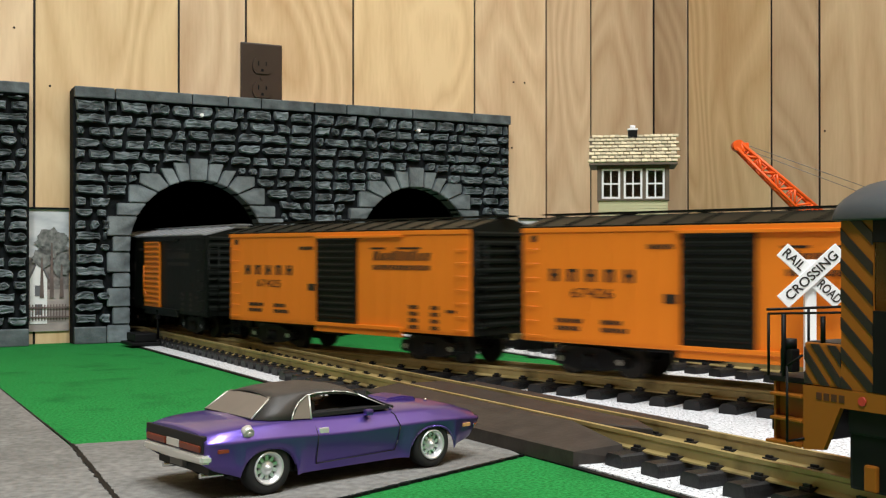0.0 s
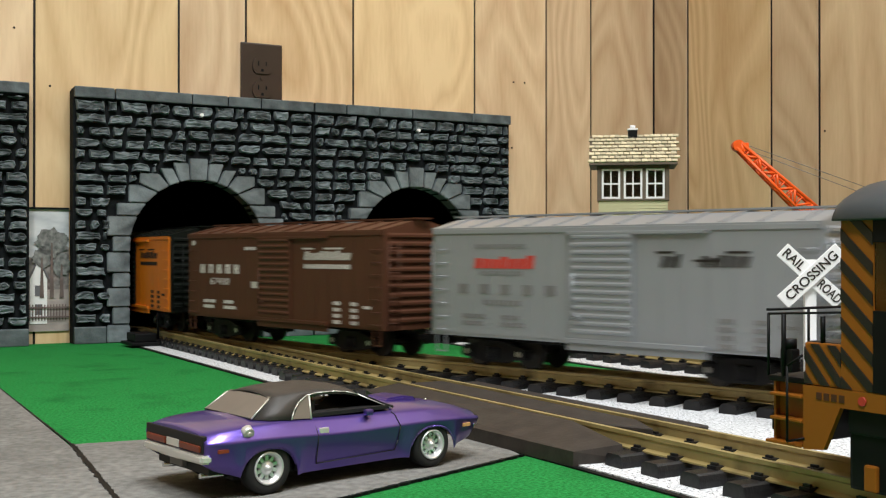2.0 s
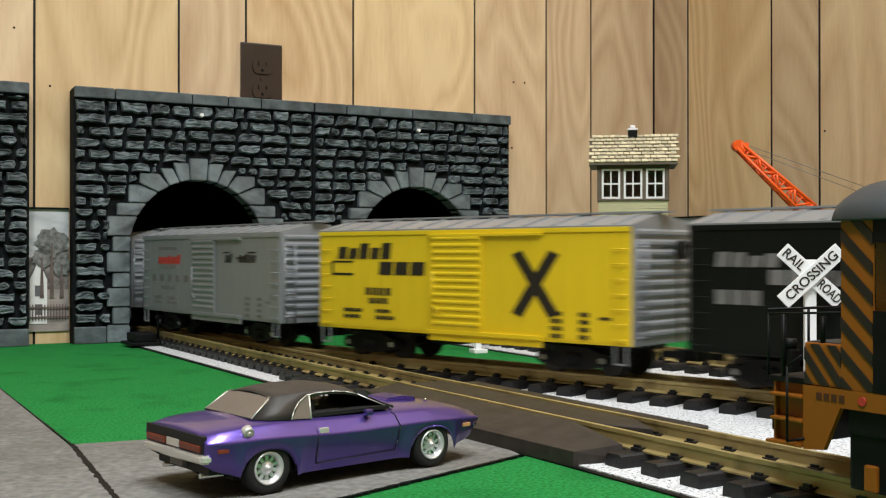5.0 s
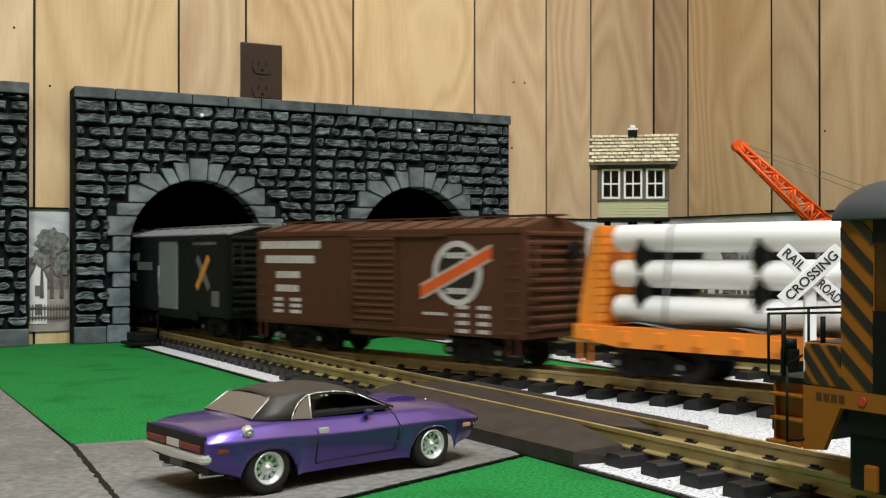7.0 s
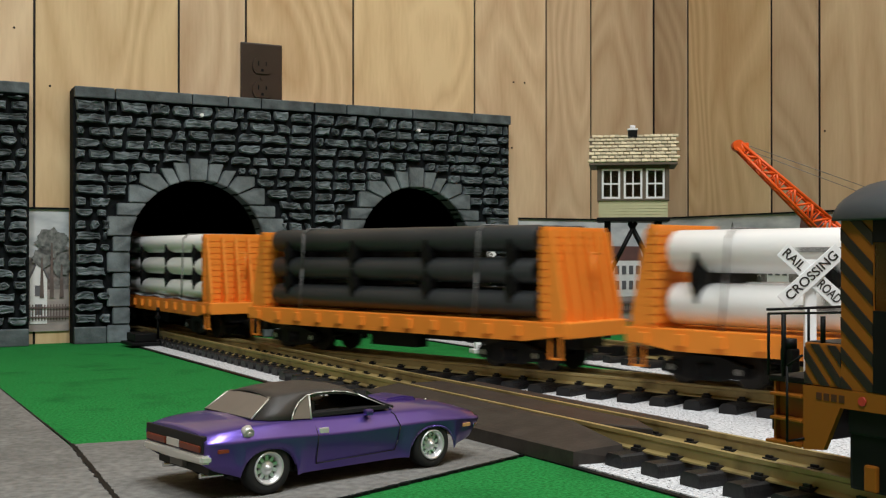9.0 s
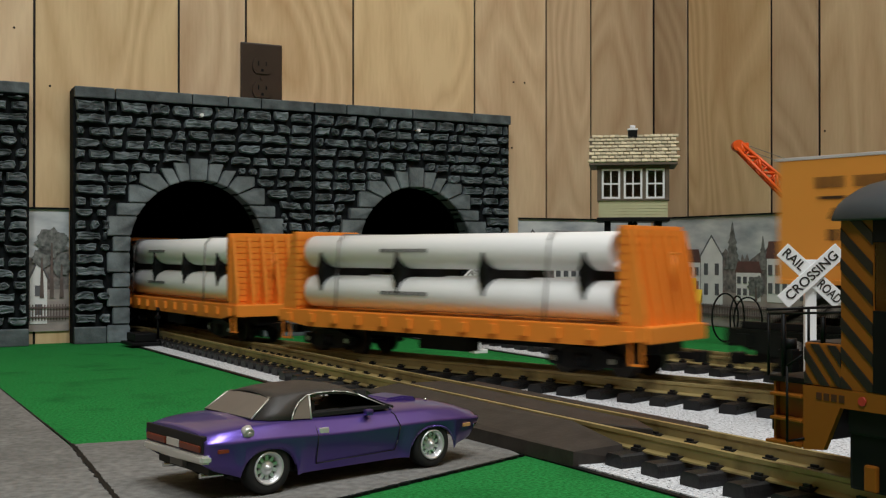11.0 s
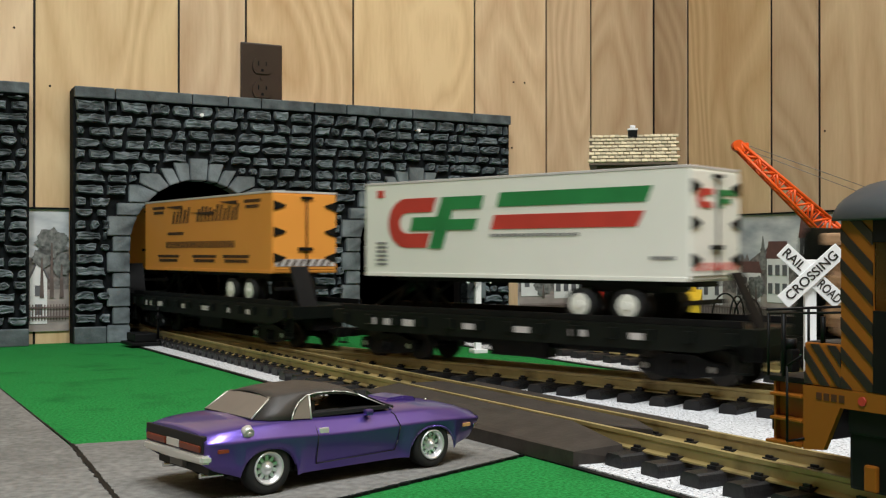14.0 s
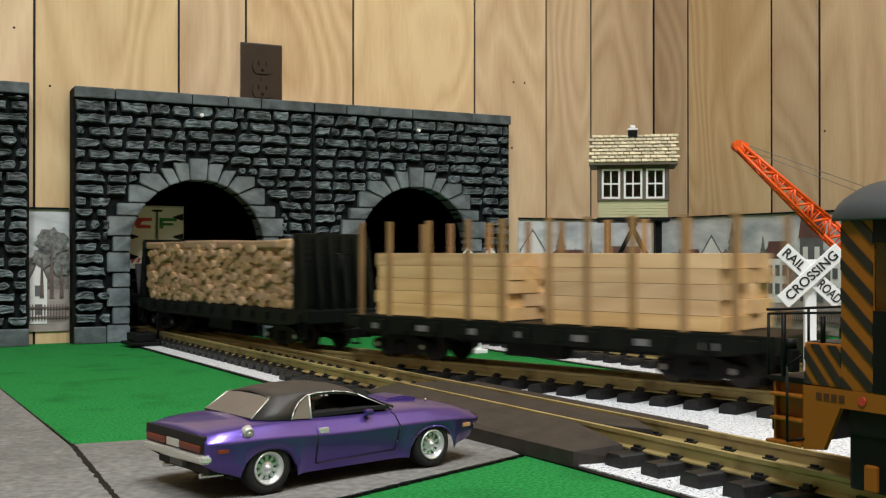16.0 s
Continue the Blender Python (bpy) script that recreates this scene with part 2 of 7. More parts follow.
def part(name, bm, material, parent=None, label=""):
    bmesh.ops.recalc_face_normals(bm, faces=bm.faces)
    me = bpy.data.meshes.new(name)
    bm.to_mesh(me)
    bm.free()
    me.materials.append(material)
    ob = new(name, me)
    ob.parent = parent
    if label:
        ob["label"] = label
    return ob


def boxes(name, material, parent, specs, bev=0.0, label=""):
    bm = bmesh.new()
    for s in specs:
        box(bm, *s, bev=bev)
    return part(name, bm, material, parent, label)


def thing(name, label, category, group="", m=None):
    ob = tagged(new(name), label, category, group)
    ob.empty_display_size = 0.02
    if m is not None:
        ob.matrix_world = m
    return ob


def text_part(name, body, size, material, parent, m, depth=0.0002, slant=0.0, label="", width=None, bold=0.0):
    cu = bpy.data.curves.new(name, "FONT")
    cu.body, cu.size, cu.extrude, cu.shear = body, size, depth, slant
    cu.align_x, cu.align_y, cu.offset = "CENTER", "CENTER", bold
    tmp = bpy.data.objects.new(name, cu)
    me = bpy.data.meshes.new_from_object(tmp)
    bpy.data.objects.remove(tmp)
    bpy.data.curves.remove(cu)
    if width:
        xs = [v.co.x for v in me.vertices]
        k = width / (max(xs) - min(xs))
        for v in me.vertices:
            v.co.x *= k
    me.materials.clear()
    me.materials.append(material)
    ob = new(name, me)
    ob.parent = parent
    ob.matrix_local = m
    if label:
        ob["label"] = label
    return ob


# ---------- the train's way ----------
def lay(x, y, heading, pieces, ds=0.005):
    """Points (s, x, y, heading) along pieces of (length, curvature)."""
    pts, s, h = [], 0.0, heading
    for length, c in pieces:
        k = max(1, int(round(length / ds)))
        d = length / k
        for _ in range(k):
            pts.append((s, x, y, h))
            hm = h + c * d / 2
            x, y, h, s = x + math.cos(hm) * d, y + math.sin(hm) * d, h + c * d, s + d
    pts.append((s, x, y, h))
    return np.array(pts)


H0 = radians(-59.2)
MAIN0 = (-0.5532, 1.8707)
H1 = radians(-62.5)
MAIN1 = (-0.5308, 1.8684)
RIGHT = lay(*MAIN1, H1, [(0.42, 1 / 2.79), (0.43, 1 / 1.963), (0.5, -1 / 14.9), (0.45, -1 / 1.21), (2.6, 0), (3.4558, -1 / 1.1), (4.5, 0)])
LEFT = lay(*MAIN1, H1 + math.pi, [(2.4, 0), (9.0, -1 / 1.6)])
LEFT[:, 0] *= -1
LEFT[:, 3] -= math.pi
WAY = np.concatenate([LEFT[:0:-1], RIGHT])


def on_way(s):
    return [float(np.interp(s, WAY[:, 0], WAY[:, i])) for i in (1, 2, 3)]


FRONT = lay(*MAIN0, H0, [(2.6, 0)])
BACK = lay(-0.075, 1.925, radians(-61.5), [(0.66, 0), (0.7, 1 / 1.3), (0.35, -1 / 0.8), (0.5, 0)])
# ---------- room ----------
WB = pose(-0.5614, 1.628, 0, 0, 0, 27.96)
WR = WB @ pose(1.1087, 0, 0, 0, 0, -90)
HOLES = [(0.045, 0.335), (0.425, 0.712)]


def panelled_wall(name, m, grooves, length0, length1, holes, gw=0.0019):
    bm = bmesh.new()
    cuts = sorted({length0, length1, *[c for h in holes for c in h]})
    for a, b in zip(cuts, cuts[1:]):
        low = 0.262 if any(h0 <= a and b <= h1 for h0, h1 in holes) else -0.01
        box(bm, a, b, 0.0026, 0.1, low, 2.42)
    wall = tagged(part(name, bm, M_GROOVE), "room wall of vertical birch panelling with dark grooves", "wall", kind="structure")
    wall.matrix_world = m
    for g0, g1 in zip(grooves, grooves[1:]):
        bm = bmesh.new()
        inner = sorted({g0 + gw, g1 - gw, *[c for h in holes for c in h if g0 < c < g1]})
        for a, b in zip(inner, inner[1:]):
            low = 0.262 if any(h0 - 0.002 <= a and b <= h1 + 0.002 for h0, h1 in holes) else 0.0
            box(bm, a, b, 0, 0.0025, low, 2.40)
        part("plank", bm, M_PANEL, wall)
    return wall


left_grooves = [-0.0504 - v for v in (3.0, 2.84, 2.62, 2.5, 2.28, 2.1, 1.92, 1.8, 1.6, 1.42, 1.3, 1.1, 0.9, 0.78, 0.56, 0.35, 0.21, 0.11)]
panelled_wall("wall_north", WB, left_grooves + [-0.0504, 0.1643, 0.2736, 0.4624, 0.7003, 0.8549, 0.9569, 1.1085], -3.06, 1.2, HOLES)
right_grooves = [0.0, 0.1006, 0.3164, 0.4232, 0.60]
while right_grooves[-1] < 6.4:
    right_grooves.append(right_grooves[-1] + (0.105, 0.19, 0.215, 0.12, 0.24)[len(right_grooves) % 5])
panelled_wall("wall_east", WR, right_grooves, 0.0, 6.6, [], 0.0034)


for m, spots in ((WB, ((0.7828, 0.4499), (0.8067, 0.4503), (-0.0786, 0.4665), (-0.0285, 0.3842), (0.7792, 0.3288))), (WR, ((0.4355, 0.3336),))):
    for a, z in spots:
        bm = bmesh.new()
        tube(bm, (a, -0.0004, z), (a, 0.0006, z), 0.0018, n=10)
        nail = tagged(part("nail_hole", bm, M_GROOVE), "small dark nail hole in the panelling", "nail hole", kind="structure")
        nail.matrix_world = m


def plain_box(name, mtl, m, spec, label, category):
    bm = bmesh.new()
    box(bm, *spec)
    ob = tagged(part(name, bm, mtl), label, category, kind="structure")
    ob.matrix_world = m
    return ob


plain_box("wall_west", M_PANEL, WB, (-3.16, -3.06, -6.6, 0.1, -0.01, 2.42), "birch panelled room wall", "wall")
plain_box("wall_south", M_PANEL, WB, (-3.06, 1.1, -6.7, -6.6, -0.01, 2.42), "birch panelled room wall", "wall")
plain_box("ceiling", M_CREAM, WB, (-3.16, 1.21, -6.7, 0.1, 2.42, 2.5), "plain cream room ceiling", "ceiling")
plain_box("floor", M_GREY, WB, (-3.16, 5.2, -6.7, 5.2, -0.06, -0.012), "grey carpeted room floor", "floor")
# unseen closed box added behind the tunnels, coloured black to stand for their darkness
for nm, sp in (("wall_darkbox_west", (-2.1, -2.0, 0.1, 5.2, -0.01, 2.42)), ("wall_darkbox_north", (-2.0, 5.1, 5.1, 5.2, -0.01, 2.42)),
               ("wall_darkbox_east", (5.1, 5.2, 0.0, 5.2, -0.01, 2.42)), ("wall_darkbox_south", (1.2, 5.1, 0.0, 0.1, -0.01, 2.42))):
    plain_box(nm, M_DARK, WB, sp, "added wall behind the tunnels, coloured black to stand for darkness", "wall")
plain_box("ceiling_darkbox", M_DARK, WB, (-2.1, 5.2, 0.1, 5.2, 2.42, 2.5), "added ceiling behind the tunnels, coloured black to stand for darkness", "ceiling")


# ---------- ground ----------
def offset_line(pts, s0, s1, d, step=4):
    """Points beside a way; d > 0 lies on the far side."""
    sel = pts[(pts[:, 0] >= s0) & (pts[:, 0] <= s1)][::step]
    return [(p[1] - d * math.sin(p[3]), p[2] + d * math.cos(p[3])) for p in sel]


def sheet(name, poly, z0, z1, mtl, label, category, cuts=0):
    bm = bmesh.new()
    prism(bm, poly, z0, z1)
    bmesh.ops.triangulate(bm, faces=[f for f in bm.faces if len(f.verts) > 4])
    return tagged(part(name, bm, mtl), label, category, kind="structure")


bm = bmesh.new()
box(bm, -3.05, 1.105, -6.55, -0.001, -0.012, 0.0)
ground = tagged(part("ground", bm, M_TURF), "bright green artificial turf carpet on the floor", "ground", kind="structure")
ground.matrix_world = WB

# added floor, coloured black instead of turf to keep the tunnels dark
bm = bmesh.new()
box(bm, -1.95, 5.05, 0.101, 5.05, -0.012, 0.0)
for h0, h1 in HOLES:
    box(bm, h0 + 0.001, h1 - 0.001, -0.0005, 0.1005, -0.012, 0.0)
darkbox = tagged(part("floor_darkbox", bm, M_DARK), "added bare floor behind the tunnels, coloured black to stand for darkness", "floor", kind="structure")
darkbox.matrix_world = WB

main_near = offset_line(FRONT, 0.1, 2.2, -0.0615, 20)
main_far = offset_line(RIGHT, 0.1, 1.72, 0.056)
sheet("roadbed", [(x - 0.004, y - 0.003) for x, y in main_near] + main_far[::-1], 0.0003, 0.0012, M_BLACK,
      "black edge of the felt roadbed under the ballast", "roadbed")
sheet("ballast", main_near + main_far[::-1], 0.0006, 0.0020, M_BALLAST, "white granular ballast sheet between the tracks", "ballast")
back_near, back_far = offset_line(BACK, 0.05, 2.0, -0.078), offset_line(BACK, 0.05, 2.0, 0.07)
sheet("roadbed", [(x - 0.004, y - 0.003) for x, y in back_near] + back_far[::-1], 0.0003, 0.0012, M_BLACK, "black edge of the felt roadbed", "roadbed")
sheet("ballast", back_near + back_far[::-1], 0.0006, 0.0020, M_BALLAST, "white granular ballast along the rear track", "ballast")

sheet("pavement", [(-0.2586, 0.757), (-0.2029, 0.7795), (-0.075, 0.905), (0.012, 0.835), (0.051, 0.7189), (-0.0483, 0.6018), (-0.23, 0.388), (-0.33, 0.30),
                   (-0.02, 0.30), (-0.102, 0.448)][:8], 0.0004, 0.0014, M_GREY, "grey felt roadway patch under the toy car", "road")
sheet("pavement", [(-0.4374, 1.0694), (-0.262, 0.7575), (-0.182, 0.5963), (-0.05, 0.33), (-0.33, 0.28), (-0.9, 0.28), (-0.9, 1.6), (-0.62, 1.40)],
      0.0004, 0.0012, M_GREY, "grey felt roadway strip with a dark seam", "road")
def ragged_line(name, pts, w, z0, z1, seed, label):
    """A frayed dark line along pts, of uneven width."""
    rnd = random.Random(seed)
    left, right = [], []
    for (xa, ya), (xb, yb) in zip(pts, pts[1:]):
        d = math.hypot(xb - xa, yb - ya)
        k = int(d / 0.003)
        nx, ny = -(yb - ya) / d, (xb - xa) / d
        for i in range(k):
            f, a, b = i / k, w * rnd.uniform(0.35, 1.1), w * rnd.uniform(0.35, 1.1)
            left.append((xa + (xb - xa) * f + nx * a, ya + (yb - ya) * f + ny * a))
            right.append((xa + (xb - xa) * f - nx * b, ya + (yb - ya) * f - ny * b))
    bm = bmesh.new()
    la = [[bm.verts.new((x, y, z)) for x, y in side] for side, z in ((left, z1), (right, z1), (left, z0), (right, z0))]
    for i in range(len(left) - 1):
        for p, q in ((0, 1), (1, 3), (3, 2), (2, 0)):
            bm.faces.new((la[p][i], la[q][i], la[q][i + 1], la[p][i + 1]))
    bm.faces.new([la[p][0] for p in (0, 1, 3, 2)])
    bm.faces.new([la[p][-1] for p in (0, 1, 3, 2)])
    tagged(part(name, bm, M_BLACK), label, "seam", kind="structure")


ragged_line("road_seam", [(-0.2600, 0.758), (-0.178, 0.590), (-0.043, 0.334)], 0.0022, 0.0008, 0.0019, 3, "ragged black seam between the felt road pieces")
ragged_line("road_edge", [(0.0532, 0.7185), (-0.0468, 0.6005), (-0.224, 0.392)], 0.0016, 0.0004, 0.0018, 4, "black frayed edge of the grey felt roadway")
ragged_line("road_edge", [(-0.4374, 1.0700), (-0.2600, 0.758)], 0.0009, 0.0004, 0.0014, 5, "frayed edge of the grey felt roadway")


# ---------- tracks ----------
RAIL_PROFILE = [(-0.0042, 0.0098), (0.0042, 0.0098), (0.0042, 0.0108), (0.001, 0.0120), (0.001, 0.0172), (0.0019, 0.0182), (0.0019, 0.0205),
                (-0.0019, 0.0205), (-0.0019, 0.0182), (-0.001, 0.0172), (-0.001, 0.0120), (-0.0042, 0.0108)]


def rail(parent, pts, s0, s1, d, step=5):
    sel = pts[(pts[:, 0] >= s0) & (pts[:, 0] <= s1)][::step]
    bm = bmesh.new()
    prev = None
    for s, x, y, h in sel:
        cur = [bm.verts.new((x - (d + u) * math.sin(h), y + (d + u) * math.cos(h), v)) for u, v in RAIL_PROFILE]
        if prev:
            for i in range(len(cur)):
                bm.faces.new((prev[i], prev[(i + 1) % len(cur)], cur[(i + 1) % len(cur)], cur[i]))
        else:
            bm.faces.new(cur[::-1])
        prev = cur
    bm.faces.new(prev)
    return part("rail", bm, M_BRASS, parent)


bm = bmesh.new()
prism(bm, [(-0.0082, 0.0014), (-0.0080, 0.0060), (-0.0068, 0.0090), (-0.0050, 0.0102), (0.0050, 0.0102), (0.0068, 0.0090), (0.0080, 0.0060), (0.0082, 0.0014)],
      -0.5, 0.5, lambda u, v, d: (u, d, v))
tie_src = part("tie", bm, M_TIE)
TIE_MESH = tie_src.data
bpy.data.objects.remove(tie_src)
bm = bmesh.new()
box(bm, -0.0036, 0.0036, -0.0075, 0.0075, 0.0100, 0.0124)
box(bm, -0.0024, 0.0024, 0.0042, 0.0062, 0.0120, 0.0140)
box(bm, -0.0024, 0.0024, -0.0062, -0.0042, 0.0120, 0.0140)
chair_src = part("rail_chair", bm, M_TIE)
CHAIR_MESH = chair_src.data
bpy.data.objects.remove(chair_src)


def tie(parent, x, y, h, lo, hi, chairs):
    t = new("tie", TIE_MESH)
    t.parent = parent
    mid = (lo + hi) / 2
    t.matrix_local = Matrix.LocRotScale((x - mid * math.sin(h), y + mid * math.cos(h), 0), Euler((0, 0, h)), (1, hi - lo, 1))
    for d in chairs:
        c = new("rail_chair", CHAIR_MESH)
        c.parent = t
        c.matrix_local = Matrix.LocRotScale((0, (d - mid) / (hi - lo), 0), None, (1, 1 / (hi - lo), 1))


GA = 0.0225
TIE = 0.0335
HALF = 0.053
front_track = thing("turnout_track", "brass rails on black plastic ties in white ballast", "track", "tracks")
for d in (-GA, GA):
    rail(front_track, FRONT, 0.05, 2.3, d, 40)
rear_track = thing("curved_track", "curved brass rails on black plastic ties carrying the train", "track", "tracks")
for d in (-GA, GA):
    rail(rear_track, RIGHT, 0.05, 12.3, d)
    rail(rear_track, LEFT[::-1], -9.0, -0.02, d)
far_track = thing("rear_track", "brass track with black ties behind the train", "track", "tracks")
for d in (-GA, GA):
    rail(far_track, BACK, 0.0, 2.1, d)


def lay_ties(parent, pts, s0, s1, lo, hi, step=TIE, chairs=(-GA, GA)):
    s = s0
    while s < s1:
        x, y, h = [float(np.interp(s, pts[:, 0], pts[:, i])) for i in (1, 2, 3)]
        tie(parent, x, y, h, lo, hi, chairs)
        s += step


def branch_gap(s):
    """How far the curved track lies beside the straight one."""
    du, dv = RIGHT[:300, 1] - MAIN0[0], RIGHT[:300, 2] - MAIN0[1]
    return float(np.interp(s, du * math.cos(H0) + dv * math.sin(H0), dv * math.cos(H0) - du * math.sin(H0)))


s = 0.16
while s < 0.82:
    x, y, h = [float(np.interp(s, FRONT[:, 0], FRONT[:, i])) for i in (1, 2, 3)]
    gap = branch_gap(s)
    tie(front_track, x, y, h, -0.037, gap + HALF, (-GA, GA) if gap < 0.06 else (-GA, GA, gap - GA, gap + GA))
    s += 0.024
lay_ties(front_track, FRONT, 0.83, 1.95, -0.047, HALF)
lay_ties(rear_track, RIGHT, 0.84, 2.0, -HALF, HALF)
lay_ties(rear_track, RIGHT, 2.0, 12.3, -HALF, HALF, 0.067, ())
lay_ties(far_track, BACK, 0.1, 1.5, -HALF, HALF)


# ---------- train ----------
SPEED = 0.5306
MOVES = []


def wheelset_truck(parent, x, wheel_r=0.0155, caps=True):
    t = boxes("truck", M_BLACK, parent, [(x - 0.006, x + 0.006, -0.036, 0.036, 0.018, 0.026)], 0.001)
    for sy in (-1, 1):
        bm = bmesh.new()
        y0 = sy * 0.038
        prism(bm, [(x - 0.042, 0.012), (x - 0.042, 0.019), (x - 0.014, 0.027), (x + 0.014, 0.027), (x + 0.042, 0.019), (x + 0.042, 0.012),
                   (x + 0.014, 0.006), (x - 0.014, 0.006)], y0 - 0.003, y0 + 0.003, lambda u, v, d: (u, d, v))
        for dx in (-0.033, 0.033):
            box(bm, x + dx - 0.006, x + dx + 0.006, y0 - 0.005, y0 + 0.005, 0.010, 0.022, 0.0012)
        for dx in (-0.004, 0.004):
            tube(bm, (x + dx, y0 + sy * 0.003, 0.009), (x + dx, y0 + sy * 0.003, 0.021), 0.003, n=8)
        part("side_frame", bm, M_BLACK, t)
    for dx in (-0.033, 0.033):
        bm = bmesh.new()
        for sy in (-1, 1):
            tube(bm, (x + dx, sy * 0.019, wheel_r), (x + dx, sy * 0.0255, wheel_r), wheel_r, n=24)
            tube(bm, (x + dx, sy * 0.0185, wheel_r), (x + dx, sy * 0.020, wheel_r), wheel_r + 0.002, n=24)
        tube(bm, (x + dx, -0.03, wheel_r), (x + dx, 0.03, wheel_r), 0.0025, n=8)
        part("wheelset", bm, M_WHEEL, t)
    if not caps:
        return t
    for dx in (-0.033, 0.033):
        bm = bmesh.new()
        tube(bm, (x + dx, -0.0435, 0.0155), (x + dx, -0.0425, 0.0155), 0.0028, n=10)
        part("journal_cap", bm, M_STEEL, t)
    return t


def coupler(parent, x, sx):
    bm = bmesh.new()
    box(bm, min(x, x + sx * 0.022), max(x, x + sx * 0.022), -0.003, 0.003, 0.019, 0.025, 0.0006)
    box(bm, min(x + sx * 0.018, x + sx * 0.03), max(x + sx * 0.018, x + sx * 0.03), -0.007, 0.007, 0.017, 0.027, 0.001)
    part("coupler", bm, M_BLACK, parent)


def bars(parent, mtl, x0, x1, z, h, n, y, gap=0.25, slant=0.0, name="lettering_bar", uneven=0.0):
    """A line of writing as plain blocks on a side at y."""
    bm = bmesh.new()
    w = (x1 - x0) / n
    rnd = random.Random(int((x0 + z) * 1e5) + n)
    for i in range(n):
        a, b = x0 + i * w, x0 + (i + 1 - gap) * w
        hh = h * (1 - uneven * rnd.random())
        o = slant * h
        prism(bm, [(a, z - h / 2), (b, z - h / 2), (b + o, z - h / 2 + hh), (a + o, z - h / 2 + hh)], y - 0.0003, y + 0.0003, lambda u, v, d: (u, d, v))
    return part(name, bm, mtl, parent)


def add_car(car, centre, half_wb):
    MOVES.append((car, centre, half_wb))


HB, WBX, Z0, Z1, ZR = 0.2055, 0.0525, 0.031, 0.1375, 0.1495


def boxcar(centre, side, roof, end, door, label, door_x=(-0.032, 0.036), door_ribs=True, sill=None):
    c = thing("boxcar", label, "freight car", "cars of the freight train")
    body = bmesh.new()
    box(body, -HB, HB, -WBX, WBX, Z0, Z1, 0.0008)
    body = part("body", body, side, c)
    # side panels with vertical seams
    k = 7
    for lo, hi in ((-HB + 0.004, door_x[0] - 0.003), (door_x[1] + 0.003, HB - 0.004)):
        w = (hi - lo) / k
        mesh = None
        for sy in (-1, 1):
            for i in range(k):
                if mesh is None:
                    bm = bmesh.new()
                    box(bm, 0.0003, w - 0.0003, -0.00025, 0.00025, Z0 + 0.003, Z1 - 0.004)
                    q = part("side_panel", bm, side, body)
                    mesh = q.data
                else:
                    q = new("side_panel", mesh)
                    q.parent = body
                q.matrix_local = Matrix.Translation((lo + i * w, sy * (WBX + 0.00025), 0))
    for sy in (-1, 1):
        yy = sorted((sy * WBX, sy * (WBX + 0.0016)))
        boxes("eave_rail", side, body, [(-HB, HB, yy[0], yy[1], Z1 - 0.004, Z1 + 0.0005)], 0.0004)
        boxes("side_sill", sill or side, body, [(door_x[0] - 0.004, door_x[1] + 0.072, yy[0], yy[1], Z0 - 0.006, Z0 + 0.003)], 0.0004)
    # rows of rivets along the seams
    bm = bmesh.new()
    for lo, hi in ((-HB + 0.004, door_x[0] - 0.003), (door_x[1] + 0.003, HB - 0.004)):
        for i in range(k + 1):
            x = lo + i * (hi - lo) / k
            for j in range(21):
                z = Z0 + 0.006 + j * 0.0047
                base = [bm.verts.new((x + a, -WBX - 0.0004, z + b)) for a, b in ((-0.0007, -0.0007), (0.0007, -0.0007), (0.0007, 0.0007), (-0.0007, 0.0007))]
                tip = bm.verts.new((x, -WBX - 0.0011, z))
                for q in range(4):
                    bm.faces.new((base[q], base[(q + 1) % 4], tip))
                bm.faces.new(base[::-1])
    tagged(part("rivets", bm, side, body), kind="stuff")
    # roof
    bm = bmesh.new()
    prism(bm, [(-WBX - 0.0012, Z1), (-WBX - 0.0012, Z1 + 0.002), (-0.012, ZR), (0.012, ZR), (WBX + 0.0012, Z1 + 0.002), (WBX + 0.0012, Z1)],
          -HB - 0.001, HB + 0.001, lambda u, v, d: (d, u, v))
    for i in range(12):
        x = -HB + 0.017 + i * (2 * HB - 0.034) / 11
        for sy in (-1, 1):
            a, b = (0.012, ZR), (WBX, Z1 + 0.0022)
            vs = [(x - 0.0016, sy * a[0], a[1]), (x + 0.0016, sy * a[0], a[1]), (x + 0.0016, sy * b[0], b[1]), (x - 0.0016, sy * b[0], b[1])]
            lo = [bm.verts.new(v) for v in vs]
            hi = [bm.verts.new((v[0], v[1], v[2] + 0.0016)) for v in vs]
            bm.faces.new(hi)
            for j in range(4):
                bm.faces.new((lo[j], lo[(j + 1) % 4], hi[(j + 1) % 4], hi[j]))
    roof_ob = part("roof", bm, roof, c)
    boxes("running_board", roof, roof_ob, [(-HB - 0.008, HB + 0.008, y, y + 0.0058, ZR + 0.002, ZR + 0.0036) for y in (-0.0102, -0.003, 0.0042)]
          + [(x - 0.001, x + 0.001, -0.01, 0.01, ZR - 0.001, ZR + 0.0022) for x in (-0.2, -0.12, -0.04, 0.04, 0.12, 0.2)])
    # ribbed ends
    for sx in (-1, 1):
        bm = bmesh.new()
        xs = sorted((sx * HB, sx * (HB + 0.0012)))
        box(bm, xs[0], xs[1], -WBX + 0.001, WBX - 0.001, Z0, Z1)
        prism(bm, [(-WBX + 0.001, Z1), (-0.012, ZR - 0.002), (0.012, ZR - 0.002), (WBX - 0.001, Z1)], xs[0], xs[1], lambda u, v, d: (d, u, v))
        e = part("end_panel", bm, end, c)
        rib = None
